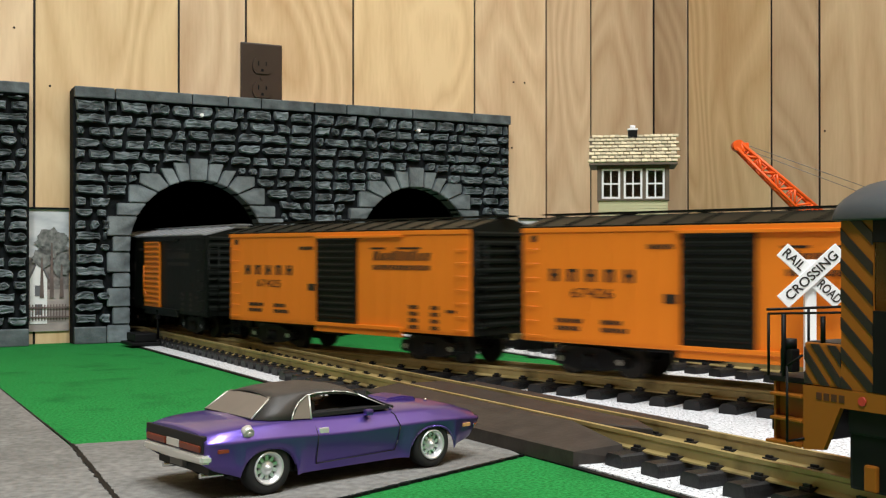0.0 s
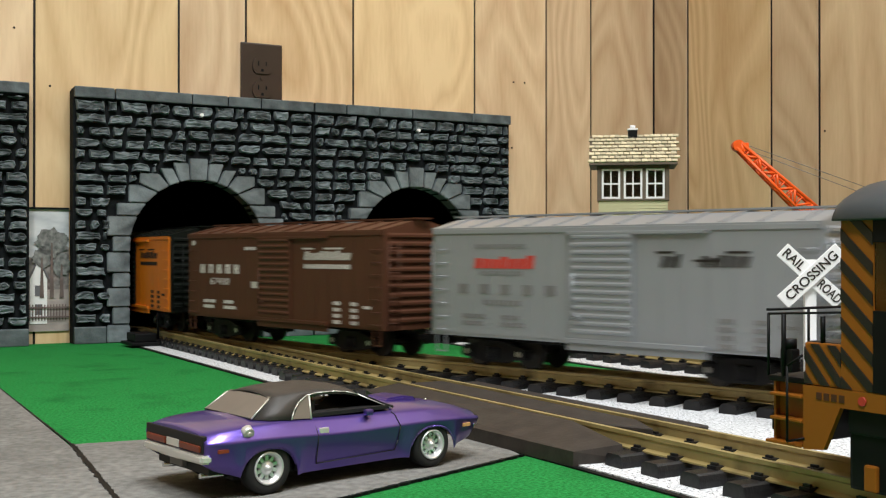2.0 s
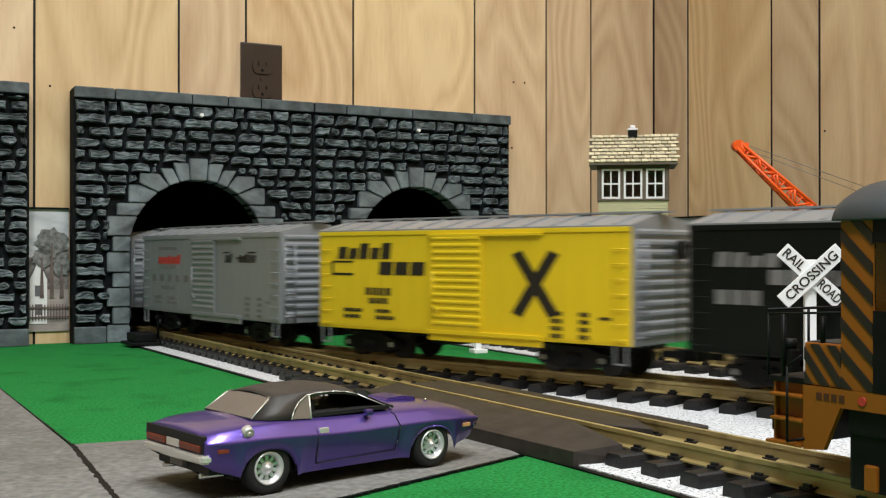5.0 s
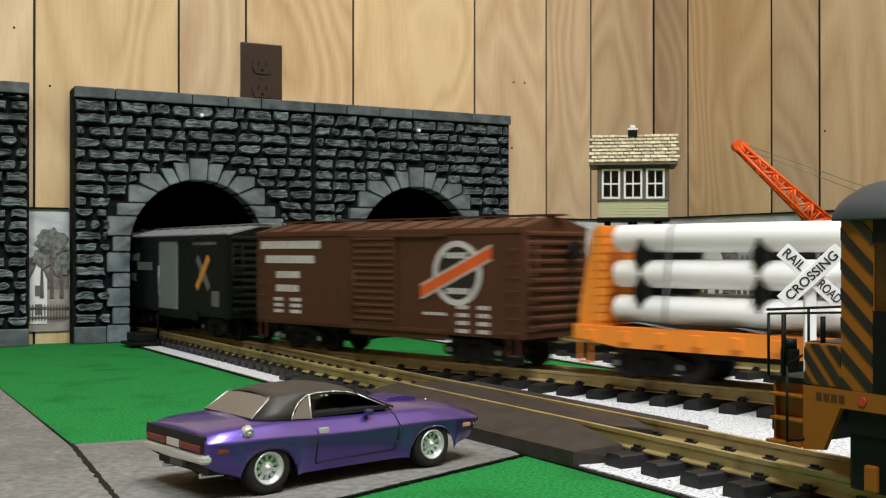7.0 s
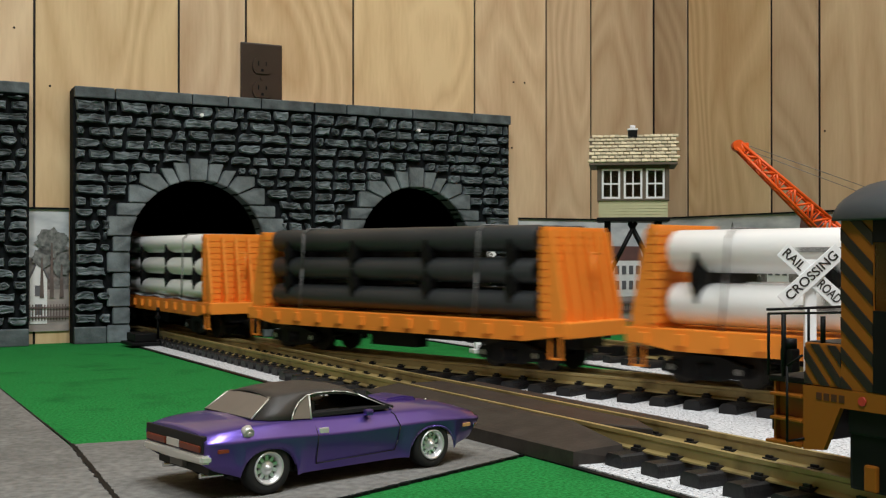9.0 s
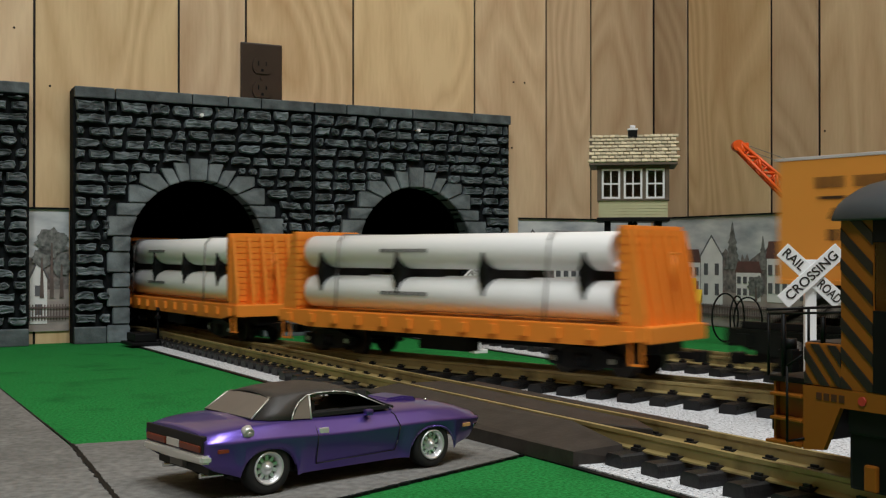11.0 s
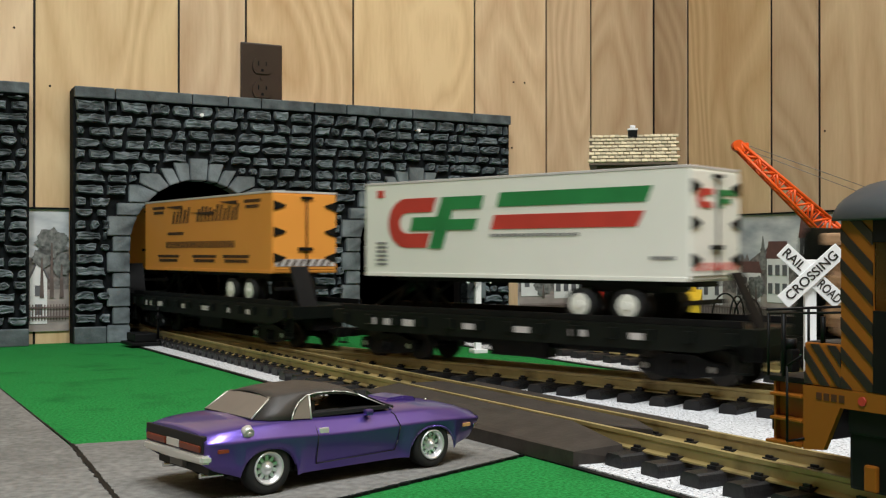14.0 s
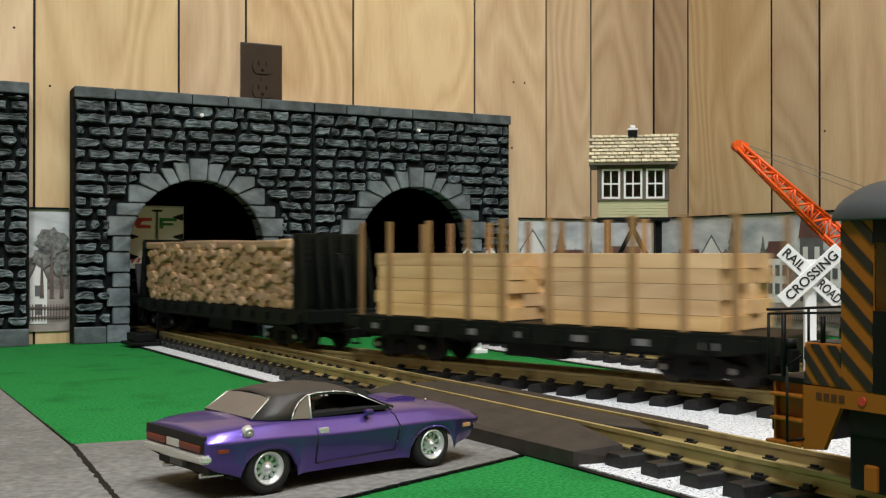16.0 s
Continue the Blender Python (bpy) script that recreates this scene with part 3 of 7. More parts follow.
        for i in range(11):
            if rib is None:
                bm = bmesh.new()
                prism(bm, [(-0.0036, 0), (-0.0012, 0.0026), (0.0012, 0.0026), (0.0036, 0)], -WBX + 0.006, WBX - 0.006,
                      lambda u, v, d, sx=sx: (sx * (HB + 0.0008 + v), d, u))
                q = part("end_rib", bm, end, e)
                rib = q.data
            else:
                q = new("end_rib", rib)
                q.parent = e
            q.matrix_local = Matrix.Translation((0, 0, Z0 + 0.010 + i * 0.0092))
        bm = bmesh.new()
        for i in range(7):
            tube(bm, (sx * (HB + 0.005), -WBX + 0.004, Z0 + 0.008 + i * 0.0135), (sx * (HB + 0.005), -WBX + 0.018, Z0 + 0.008 + i * 0.0135), 0.0007, n=6)
        for y in (-WBX + 0.004, -WBX + 0.018):
            tube(bm, (sx * (HB + 0.005), y, Z0), (sx * (HB + 0.005), y, Z1 - 0.012), 0.0008, n=6)
        part("ladder", bm, end, e)
        bm = bmesh.new()
        tube(bm, (sx * (HB + 0.007), 0.02, Z1 - 0.02), (sx * (HB + 0.0105), 0.02, Z1 - 0.02), 0.009, n=16)
        tube(bm, (sx * (HB + 0.006), 0.02, Z0), (sx * (HB + 0.006), 0.02, Z1 - 0.02), 0.0008, n=6)
        part("brake_wheel" if sx < 0 else "brake_rod", bm, M_BLACK, e)
        coupler(c, sx * HB, sx)
    # side ladders and grab irons
    for sx in (-1, 1):
        bm = bmesh.new()
        for i in range(7):
            z = Z0 + 0.006 + i * 0.0135
            x0 = sx * (HB - 0.011)
            tube(bm, (x0 - 0.0065, -WBX - 0.0028, z), (x0 + 0.0065, -WBX - 0.0028, z), 0.0006, n=6)
            for xx in (x0 - 0.0065, x0 + 0.0065):
                tube(bm, (xx, -WBX - 0.0028, z), (xx, -WBX, z), 0.0006, n=6)
        part("side_ladder", bm, side, c)
        boxes("step", end, c, [(sx * (HB - 0.011) - 0.0068, sx * (HB - 0.011) - 0.0056, -WBX - 0.0005, -WBX + 0.001, 0.014, Z0),
                               (sx * (HB - 0.011) + 0.0056, sx * (HB - 0.011) + 0.0068, -WBX - 0.0005, -WBX + 0.001, 0.014, Z0),
                               (sx * (HB - 0.011) - 0.0068, sx * (HB - 0.011) + 0.0068, -WBX - 0.0005, -WBX + 0.002, 0.014, 0.0152)])
    # doors
    for sy in (-1, 1):
        bm = bmesh.new()
        yy = sorted((sy * (WBX + 0.0006), sy * (WBX + 0.003)))
        box(bm, door_x[0], door_x[1], yy[0], yy[1], Z0 + 0.005, Z1 - 0.006, 0.0004)
        d = part("door", bm, door, c)
        rib = None
        for i in range(13 if door_ribs else 0):
            if rib is None:
                bm = bmesh.new()
                prism(bm, [(-0.0024, 0), (-0.0008, 0.0015), (0.0008, 0.0015), (0.0024, 0)], door_x[0] + 0.003, door_x[1] - 0.003,
                      lambda u, v, d, sy=sy: (d, sy * (WBX + 0.0029 + v), u))
                q = part("door_rib", bm, door, d)
                rib = q.data
            else:
                q = new("door_rib", rib)
                q.parent = d
            q.matrix_local = Matrix.Translation((0, 0, Z0 + 0.012 + i * 0.0072))
        if sy < 0:
            bm = bmesh.new()
            tube(bm, (door_x[0] + 0.004, -WBX - 0.005, Z0 + 0.02), (door_x[0] + 0.004, -WBX - 0.005, Z0 + 0.065), 0.0008, n=6)
            tube(bm, (door_x[0] + 0.004, -WBX - 0.005, Z0 + 0.03), (door_x[0] + 0.014, -WBX - 0.005, Z0 + 0.022), 0.0008, n=6)
            part("handle", bm, door, d)
        yy = sorted((sy * WBX, sy * (WBX + 0.004)))
        for za, zb in ((Z0 + 0.001, Z0 + 0.005), (Z1 - 0.0065, Z1 - 0.0035)):
            boxes("door_track", side, c, [(door_x[0] - 0.004, door_x[1] + 0.072, yy[0], yy[1], za, zb)], 0.0004)
    boxes("underframe", M_BLACK, c, [(-HB + 0.002, HB - 0.002, -0.012, 0.012, 0.0262, Z0), (-0.05, -0.01, -0.033, -0.014, 0.020, 0.0305),
                                     (-HB + 0.03, HB - 0.03, -0.036, -0.030, 0.0268, Z0), (-HB + 0.03, HB - 0.03, 0.030, 0.036, 0.0268, Z0)], 0.001)
    for x in (-0.135, 0.135):
        wheelset_truck(c, x)
    add_car(c, centre, 0.135)
    return c


YS = -WBX - 0.0007
YT = -WBX - 0.0009


def on_side(x, z, y=YT):
    return pose(x, y, z, 90, 0, 0)


def herald_script(c, ink):
    """Slanted road name as blocks with a speed stroke above."""
    bars(c, ink, 0.062, 0.15, 0.112, 0.011, 9, YS, 0.3, 0.25, uneven=0.3)
    boxes("speed_stroke", ink, c, [(0.058, 0.080, YS - 0.0003, YS + 0.0003, 0.1185, 0.1205), (0.100, 0.135, YS - 0.0003, YS + 0.0003, 0.1185, 0.1205)])
    bars(c, ink, 0.062, 0.15, 0.099, 0.005, 16, YS, 0.3)


def data_block(c, ink):
    bars(c, ink, -0.165, -0.135, 0.052, 0.004, 7, YS, 0.25)
    bars(c, ink, -0.165, -0.138, 0.045, 0.004, 6, YS, 0.25)
    bars(c, ink, -0.115, -0.092, 0.052, 0.004, 5, YS, 0.25)
    bars(c, ink, -0.115, -0.086, 0.045, 0.004, 6, YS, 0.25)
    for z in (0.058, 0.051, 0.044, 0.037):
        bars(c, ink, 0.118, 0.132, z, 0.004, 3, YS, 0.25)
        bars(c, ink, 0.150, 0.162, z, 0.004, 3, YS, 0.25)
    bars(c, ink, 0.172, 0.186, 0.055, 0.003, 4, YS, 0.25)


def road_mark(c, ink, number, x=-0.125, z=0.094):
    for i in range(5):
        x0 = x - 0.048 + i * 0.0205
        boxes("lettering_bar", ink, c, [(x0, x0 + 0.0042, YS - 0.0003, YS + 0.0003, z - 0.0058, z + 0.0058), (x0 + 0.0072, x0 + 0.0112, YS - 0.0003, YS + 0.0003, z - 0.0058, z + 0.0058),
                                        (x0 + 0.0041, x0 + 0.0073, YS - 0.0002, YS + 0.0003, z + (0.0030 if i % 2 else -0.0012), z + (0.0056 if i % 2 else 0.0014))])
    if number:
        text_part("number", number, 0.0125, ink, c, on_side(x, z - 0.0165), width=0.046)


def painted_boxcar(i, number, side, roof, end, door, ink, label):
    c = boxcar(0.2872 + 0.4725 * i, side, roof, end, door, label)
    road_mark(c, ink, number)
    herald_script(c, ink)
    data_block(c, ink)
    bars(c, ink, -0.05, -0.037, 0.075, 0.008, 1, YS, 0.0)
    bars(c, ink, -0.195, -0.188, 0.128, 0.006, 1, YS, 0.0)
    bars(c, ink, -0.066, -0.040, 0.120, 0.004, 6, YS, 0.25)
    return c


painted_boxcar(0, "", M_DKGREEN, M_SILVER, M_DKGREEN, M_ORANGE, M_INKBLACK, "black boxcar with an orange door and a pale roof")
painted_boxcar(1, "67425", M_ORANGE, M_DKGREEN, M_DKGREEN, M_DKGREEN, M_INKBLACK, "orange boxcar with black ribbed door, ends and roof")
painted_boxcar(2, "67426", M_ORANGE, M_DKGREEN, M_DKGREEN, M_DKGREEN, M_INKBLACK, "orange boxcar with black ribbed door, ends and roof")
painted_boxcar(3, "67430", M_BROWN, M_BROWN, M_BROWN, M_BROWN, M_INKWHITE, "oxide-brown boxcar with white lettering and ribbed door")
for i in (4, 5, 6):
    c = boxcar(0.2872 + 0.4725 * i, M_SILVER, M_SILVER, M_SILVER, M_SILVER, "silver-grey boxcar with red and black lettering")
    bars(c, M_INKRED, -0.150, -0.075, 0.106, 0.0135, 7, YS, 0.12, 0.15, uneven=0.35)
    bars(c, M_INKGREY, -0.148, -0.085, 0.121, 0.004, 14, YS, 0.3)
    bars(c, M_INKGREY, -0.142, -0.088, 0.095, 0.004, 12, YS, 0.3)
    for j in range(5):
        bars(c, M_INKGREY, -0.170 + j * 0.027, -0.158 + j * 0.027, 0.079, 0.0095, 1, YS, 0.0)
    bars(c, M_INKGREY, -0.138, -0.090, 0.066, 0.005, 8, YS, 0.3)
    data_block(c, M_INKGREY)
    bars(c, M_INKBLACK, 0.062, 0.082, 0.108, 0.012, 3, YS, 0.25, 0.25, uneven=0.3)
    bars(c, M_INKBLACK, 0.100, 0.146, 0.108, 0.011, 6, YS, 0.25, 0.25, uneven=0.3)
    boxes("speed_stroke", M_INKBLACK, c, [(0.058, 0.076, YS - 0.0003, YS + 0.0003, 0.114, 0.116), (0.094, 0.118, YS - 0.0003, YS + 0.0003, 0.107, 0.109),
                                          (0.124, 0.146, YS - 0.0003, YS + 0.0003, 0.114, 0.116)])

c = boxcar(3.5947, M_YELLOW, M_SILVER, M_SILVER, M_YELLOW, "bright yellow boxcar with bold black lettering and silver roof")
bars(c, M_INKBLACK, -0.175, -0.090, 0.117, 0.018, 5, YS, 0.2, 0.15, uneven=0.35)
bars(c, M_INKBLACK, -0.110, -0.040, 0.098, 0.014, 3, YS, 0.15, 0.1)
boxes("box_outline", M_INKBLACK, c, [(-0.185, -0.182, YS - 0.0003, YS + 0.0003, 0.090, 0.106), (-0.185, -0.150, YS - 0.0003, YS + 0.0003, 0.090, 0.0925),
                                     (-0.185, -0.150, YS - 0.0003, YS + 0.0003, 0.104, 0.106)])
bars(c, M_INKBLACK, -0.13, -0.09, 0.073, 0.008, 4, YS, 0.25)
bars(c, M_INKBLACK, -0.125, -0.095, 0.063, 0.006, 4, YS, 0.25)
data_block(c, M_INKBLACK)
bm = bmesh.new()
for sg in (-1, 1):
    prism(bm, [(0.10 - 0.028, 0.085 - sg * 0.028), (0.10 - 0.016, 0.085 - sg * 0.032), (0.10 + 0.028, 0.085 + sg * 0.028), (0.10 + 0.016, 0.085 + sg * 0.032)],
          YS - 0.0003 - 0.0001 * sg, YS + 0.0003, lambda u, v, d: (u, d, v))
part("cross_emblem", bm, M_INKBLACK, c)

c = boxcar(4.0660, M_DKGREEN, M_SILVER, M_DKGREEN, M_SILVER, "black boxcar with pale sliding door and orange cross emblem", door_ribs=False)
bars(c, M_INKGREY, -0.180, -0.120, 0.110, 0.014, 4, YS, 0.2, 0.15, uneven=0.35)
bars(c, M_INKGREY, -0.130, -0.065, 0.095, 0.012, 4, YS, 0.15)
bars(c, M_INKGREY, -0.180, -0.135, 0.078, 0.012, 3, YS, 0.2)
bars(c, M_INKGREY, 0.155, 0.178, 0.055, 0.020, 1, YS, 0.0)
bars(c, M_INKGREY, 0.09, 0.17, 0.127, 0.004, 10, YS, 0.3)
for sg, mt in ((-1, M_INKGREY), (1, M_TRAILER)):
    bm = bmesh.new()
    prism(bm, [(0.125 - 0.024, 0.088 - sg * 0.017), (0.125 - 0.016, 0.088 - sg * 0.024), (0.125 + 0.024, 0.088 + sg * 0.017), (0.125 + 0.016, 0.088 + sg * 0.024)],
          YS - 0.0004 - 0.0002 * sg, YS + 0.0003, lambda u, v, d: (u, d, v))
    part("cross_emblem", bm, mt, c)

c = boxcar(4.5360, M_BROWN, M_BROWN, M_BROWN, M_BROWN, "oxide-brown boxcar with a round emblem crossed by an orange band")
bars(c, M_INKWHITE, -0.198, -0.088, 0.124, 0.009, 18, YS, 0.18)
bars(c, M_INKWHITE, -0.188, -0.098, 0.107, 0.009, 15, YS, 0.18)
bars(c, M_INKWHITE, -0.168, -0.124, 0.089, 0.008, 6, YS, 0.18)
bars(c, M_INKWHITE, -0.168, -0.126, 0.073, 0.008, 6, YS, 0.18)
for z in (0.060, 0.053, 0.046):
    bars(c, M_INKWHITE, -0.172, -0.155, z, 0.004, 4, YS, 0.25)
    bars(c, M_INKWHITE, -0.142, -0.122, z, 0.004, 4, YS, 0.25)
for z in (0.060, 0.052, 0.044, 0.036):
    bars(c, M_INKWHITE, 0.122, 0.138, z, 0.004, 3, YS, 0.25)
    bars(c, M_INKWHITE, 0.150, 0.166, z, 0.004, 3, YS, 0.25)
bars(c, M_INKWHITE, 0.075, 0.108, 0.052, 0.003, 8, YS, 0.25)
bm = bmesh.new()
ring(bm, (0.122, 0.094), 0.033, 0.027, YS - 0.0003, YS + 0.0003, 32)
em = part("emblem_ring", bm, M_INKWHITE, c)
bm = bmesh.new()
prism(bm, [(0.122 + 0.0265 * math.cos(a * math.pi / 12), 0.094 + 0.0265 * math.sin(a * math.pi / 12)) for a in range(24)], YS - 0.0001, YS + 0.0003, lambda u, v, d: (u, d, v))
part("emblem_field", bm, M_INKBLACK, c)
bars(c, M_INKWHITE, 0.106, 0.136, 0.112, 0.006, 5, YS - 0.0003, 0.25)
bars(c, M_INKWHITE, 0.108, 0.140, 0.076, 0.006, 5, YS - 0.0003, 0.25)
bm = bmesh.new()
prism(bm, [(0.072, 0.068), (0.072, 0.080), (0.168, 0.121), (0.168, 0.109)], YS - 0.0012, YS - 0.0006, lambda u, v, d: (u, d, v))
part("emblem_band", bm, M_REDBAND, c)
bm = bmesh.new()
for o in (-0.0022, 0.012):
    prism(bm, [(0.072, 0.068 + o), (0.072, 0.0702 + o), (0.168, 0.1112 + o), (0.168, 0.109 + o)], YS - 0.0010, YS - 0.0005, lambda u, v, d: (u, d, v))
part("band_edge", bm, M_INKWHITE, c)


def flat_deck(c, hl, mtl, z_top, stakes=True, depth=0.019):
    bm = bmesh.new()
    box(bm, -hl, hl, -0.0505, 0.0505, z_top - 0.006, z_top, 0.0006)
    deck = part("deck", bm, mtl, c)
    for sy in (-1, 1):
        yy = sorted((sy * 0.0475, sy * 0.0515))
        bm = bmesh.new()
        prism(bm, [(-hl, z_top - 0.001), (-hl, z_top - 0.012), (-hl + 0.05, z_top - depth), (hl - 0.05, z_top - depth), (hl, z_top - 0.012), (hl, z_top - 0.001)],
              yy[0], yy[1], lambda u, v, d: (u, d, v))
        part("side_sill", bm, mtl, deck)
    n = 13
    bm = bmesh.new()
    box(bm, -0.0045, 0.0045, -0.002, 0.002, z_top - 0.014, z_top - 0.004, 0.0006)
    pocket = part("stake_pocket", bm, mtl, deck)
    mesh = pocket.data
    bpy.data.objects.remove(pocket)
    for sy in (-1, 1):
        for i in range(n):
            q = new("stake_pocket", mesh)
            q.parent = deck
            q.matrix_local = Matrix.Translation((-hl + 0.02 + i * (2 * hl - 0.04) / (n - 1), sy * 0.0532, 0))
    for xa in (-hl - 0.002, hl - 0.004):
        boxes("end_sill", mtl, deck, [(xa, xa + 0.006, -0.05, 0.05, z_top - 0.015, z_top - 0.0005)], 0.0006)
    boxes("underframe", M_BLACK, c, [(-hl + 0.005, hl - 0.005, -0.02, 0.02, 0.022, z_top - 0.005), (-0.04, 0.03, -0.034, -0.015, 0.013, 0.03)], 0.001)
    for sx in (-1, 1):
        coupler(c, sx * hl, sx)
        wheelset_truck(c, sx * (hl - 0.075))
        boxes("step", mtl, deck, [(sx * (hl - 0.012) - 0.007, sx * (hl - 0.012) - 0.0055, -0.051, -0.049, 0.014, z_top - 0.01),
                                  (sx * (hl - 0.012) + 0.0055, sx * (hl - 0.012) + 0.007, -0.051, -0.049, 0.014, z_top - 0.01),
                                  (sx * (hl - 0.012) - 0.007, sx * (hl - 0.012) + 0.007, -0.051, -0.047, 0.014, 0.0158)])
    return deck


def bulkhead(c, x0, x1, mtl, z0, z1, outward):
    """A thick braced end wall: a ribbed plate with tapered posts on its outer face."""
    plate = x1 if outward < 0 else x0
    lo, hi = sorted((plate, plate + outward * 0.007))
    b = boxes("bulkhead", mtl, c, [(lo, hi, -0.0495, 0.0495, z0, z1)], 0.0008)
    face = plate + outward * 0.007
    far = x0 if outward < 0 else x1
    for y in (-0.0485, -0.027, -0.009, 0.009, 0.027, 0.0445):
        bm = bmesh.new()
        prism(bm, [(face, z0), (far, z0), (far, z0 + 0.012), (face + outward * 0.004, z1 - 0.004), (face, z1 - 0.004)], y, y + 0.004, lambda u, v, d: (u, d, v))
        part("brace", bm, mtl, b)
    lo, hi = sorted((plate - outward * 0.0010, face + outward * 0.0010))
    for i in range(11):
        z = z0 + 0.004 + i * (z1 - z0 - 0.006) / 11
        boxes("lining_board", mtl, b, [(lo, hi, -0.0503, 0.0475, z, z + (z1 - z0) / 11 - 0.0014)])
    bm = bmesh.new()
    tube(bm, (far + outward * 0.001, 0.0, z0 + 0.03), (far + outward * 0.001, 0.0, z0 + 0.065), 0.001, n=6)
    tube(bm, (far + outward * 0.001, -0.008, z0 + 0.065), (far + outward * 0.001, 0.008, z0 + 0.065), 0.001, n=6)
    part("brake_rod", bm, mtl, b)


def pipe(bm, x0, x1, y, z, r, n=20):
    """A hollow pipe along x."""
    va = []
    for x, rr in ((x0 + 0.012, r * 0.82), (x0, r * 0.82), (x0, r * 0.96), (x0 + 0.001, r), (x1 - 0.001, r), (x1, r * 0.96), (x1, r * 0.82), (x1 - 0.012, r * 0.82)):
        va.append([bm.verts.new((x, y + rr * math.cos(2 * math.pi * i / n), z + rr * math.sin(2 * math.pi * i / n))) for i in range(n)])
    for a, b in zip(va, va[1:]):
        for i in range(n):
            bm.faces.new((a[i], a[(i + 1) % n], b[(i + 1) % n], b[i])).smooth = True
    bm.faces.new(va[0][::-1])
    bm.faces.new(va[-1])


def pipe_car(x_left, x_right, mtl, rows, r, label, gap_z, sheet_on=False):
    hl = (x_right - x_left) / 2
    c = thing("bulkhead_flatcar", label, "freight car", "cars of the freight train")
    zt = 0.049
    flat_deck(c, hl, M_FLATORANGE, zt)
    bulkhead(c, -hl + 0.004, -hl + 0.030, M_FLATORANGE, zt, 0.1395, -1)
    bulkhead(c, hl - 0.030, hl - 0.004, M_FLATORANGE, zt, 0.1395, 1)
    px0, px1 = -hl + 0.040, hl - 0.040
    z = zt + 0.003 + r
    for row in range(rows):
        n = int(0.094 / (2 * r))
        for k in range(n):
            bm = bmesh.new()
            pipe(bm, px0 + 0.002 * (k % 2), px1 - 0.003 * ((k + row) % 2), -0.047 + r + k * (0.094 - 2 * r) / max(1, n - 1), z, r)
            part("pipe", bm, mtl, c)
        if row < rows - 1:
            for k in range(4):
                x = px0 + 0.03 + k * (px1 - px0 - 0.06) / 3
                za, zb, zc = z + r * 0.05, z + r + gap_z / 2, z + 2 * r + gap_z - r * 0.05
                g = gap_z / 2 + 0.001
                bm = bmesh.new()
                prism(bm, [(x - 0.0012, za), (x + 0.0012, za), (x + 0.0030, zb - g - r * 0.30), (x + 0.0062, zb - g), (x + 0.0062, zb + g), (x + 0.0030, zb + g + r * 0.30),
                           (x + 0.0012, zc), (x - 0.0012, zc), (x - 0.0030, zb + g + r * 0.30), (x - 0.0062, zb + g), (x - 0.0062, zb - g), (x - 0.0030, zb - g - r * 0.30)],
                      -0.0480, 0.0480, lambda u, v, d: (u, d, v))
                part("spacer", bm, M_BLACK, c)
        z += 2 * r + gap_z
    top = z - gap_z - r
    for x in (px0 + 0.055, px1 - 0.075):
        bm = bmesh.new()
        zz = [(x, -0.0485, zt), (x + 0.004, -0.0487, (zt + top) / 2), (x + 0.006, -0.0478, top - r * 0.4), (x + 0.006, -0.040, top + 0.0008), (x + 0.006, 0.040, top + 0.0008)]
        for a, b in zip(zz, zz[1:]):
            tube(bm, a, b, 0.0009, n=6)
        part("tie_down_wire", bm, M_INKGREY, c)
    if sheet_on:
        bm = bmesh.new()
        prev = None
        for i in range(25):
            xa, za = px0 - 0.004 + i * (px1 - px0) / 24, zt + 0.002 + 0.0022 * math.sin(1.1 * i)
            cur = [bm.verts.new((xa, -0.051, za)), bm.verts.new((xa, 0.051, za))]
            if prev:
                bm.faces.new((prev[0], cur[0], cur[1], prev[1])).smooth = True
            prev = cur
        bmesh.ops.solidify(bm, geom=bm.faces[:], thickness=0.0008)
        part("packing_sheet", bm, M_PIPEWHITE, c)
    add_car(c, (x_left + x_right) / 2, hl - 0.075)
    return c


pipe_car(4.800, 5.283, M_PIPEWHITE, 3, 0.0125, "orange bulkhead flatcar stacked with white pipes", 0.0065, True)
pipe_car(5.371, 5.852, M_PIPEBLACK, 3, 0.0130, "orange bulkhead flatcar stacked with black pipes", 0.0060)
for a, b in ((5.918, 6.415), (6.4965, 7.0000)):
    c = pipe_car(a, b, M_PIPEWHITE, 2, 0.0185, "orange bulkhead flatcar with two tiers of large white pipes", 0.0085)
    for z in (0.0715, 0.117):
        bars(c, M_INKGREY, -0.085, -0.015, z, 0.004, 8, -0.0474, 0.2)


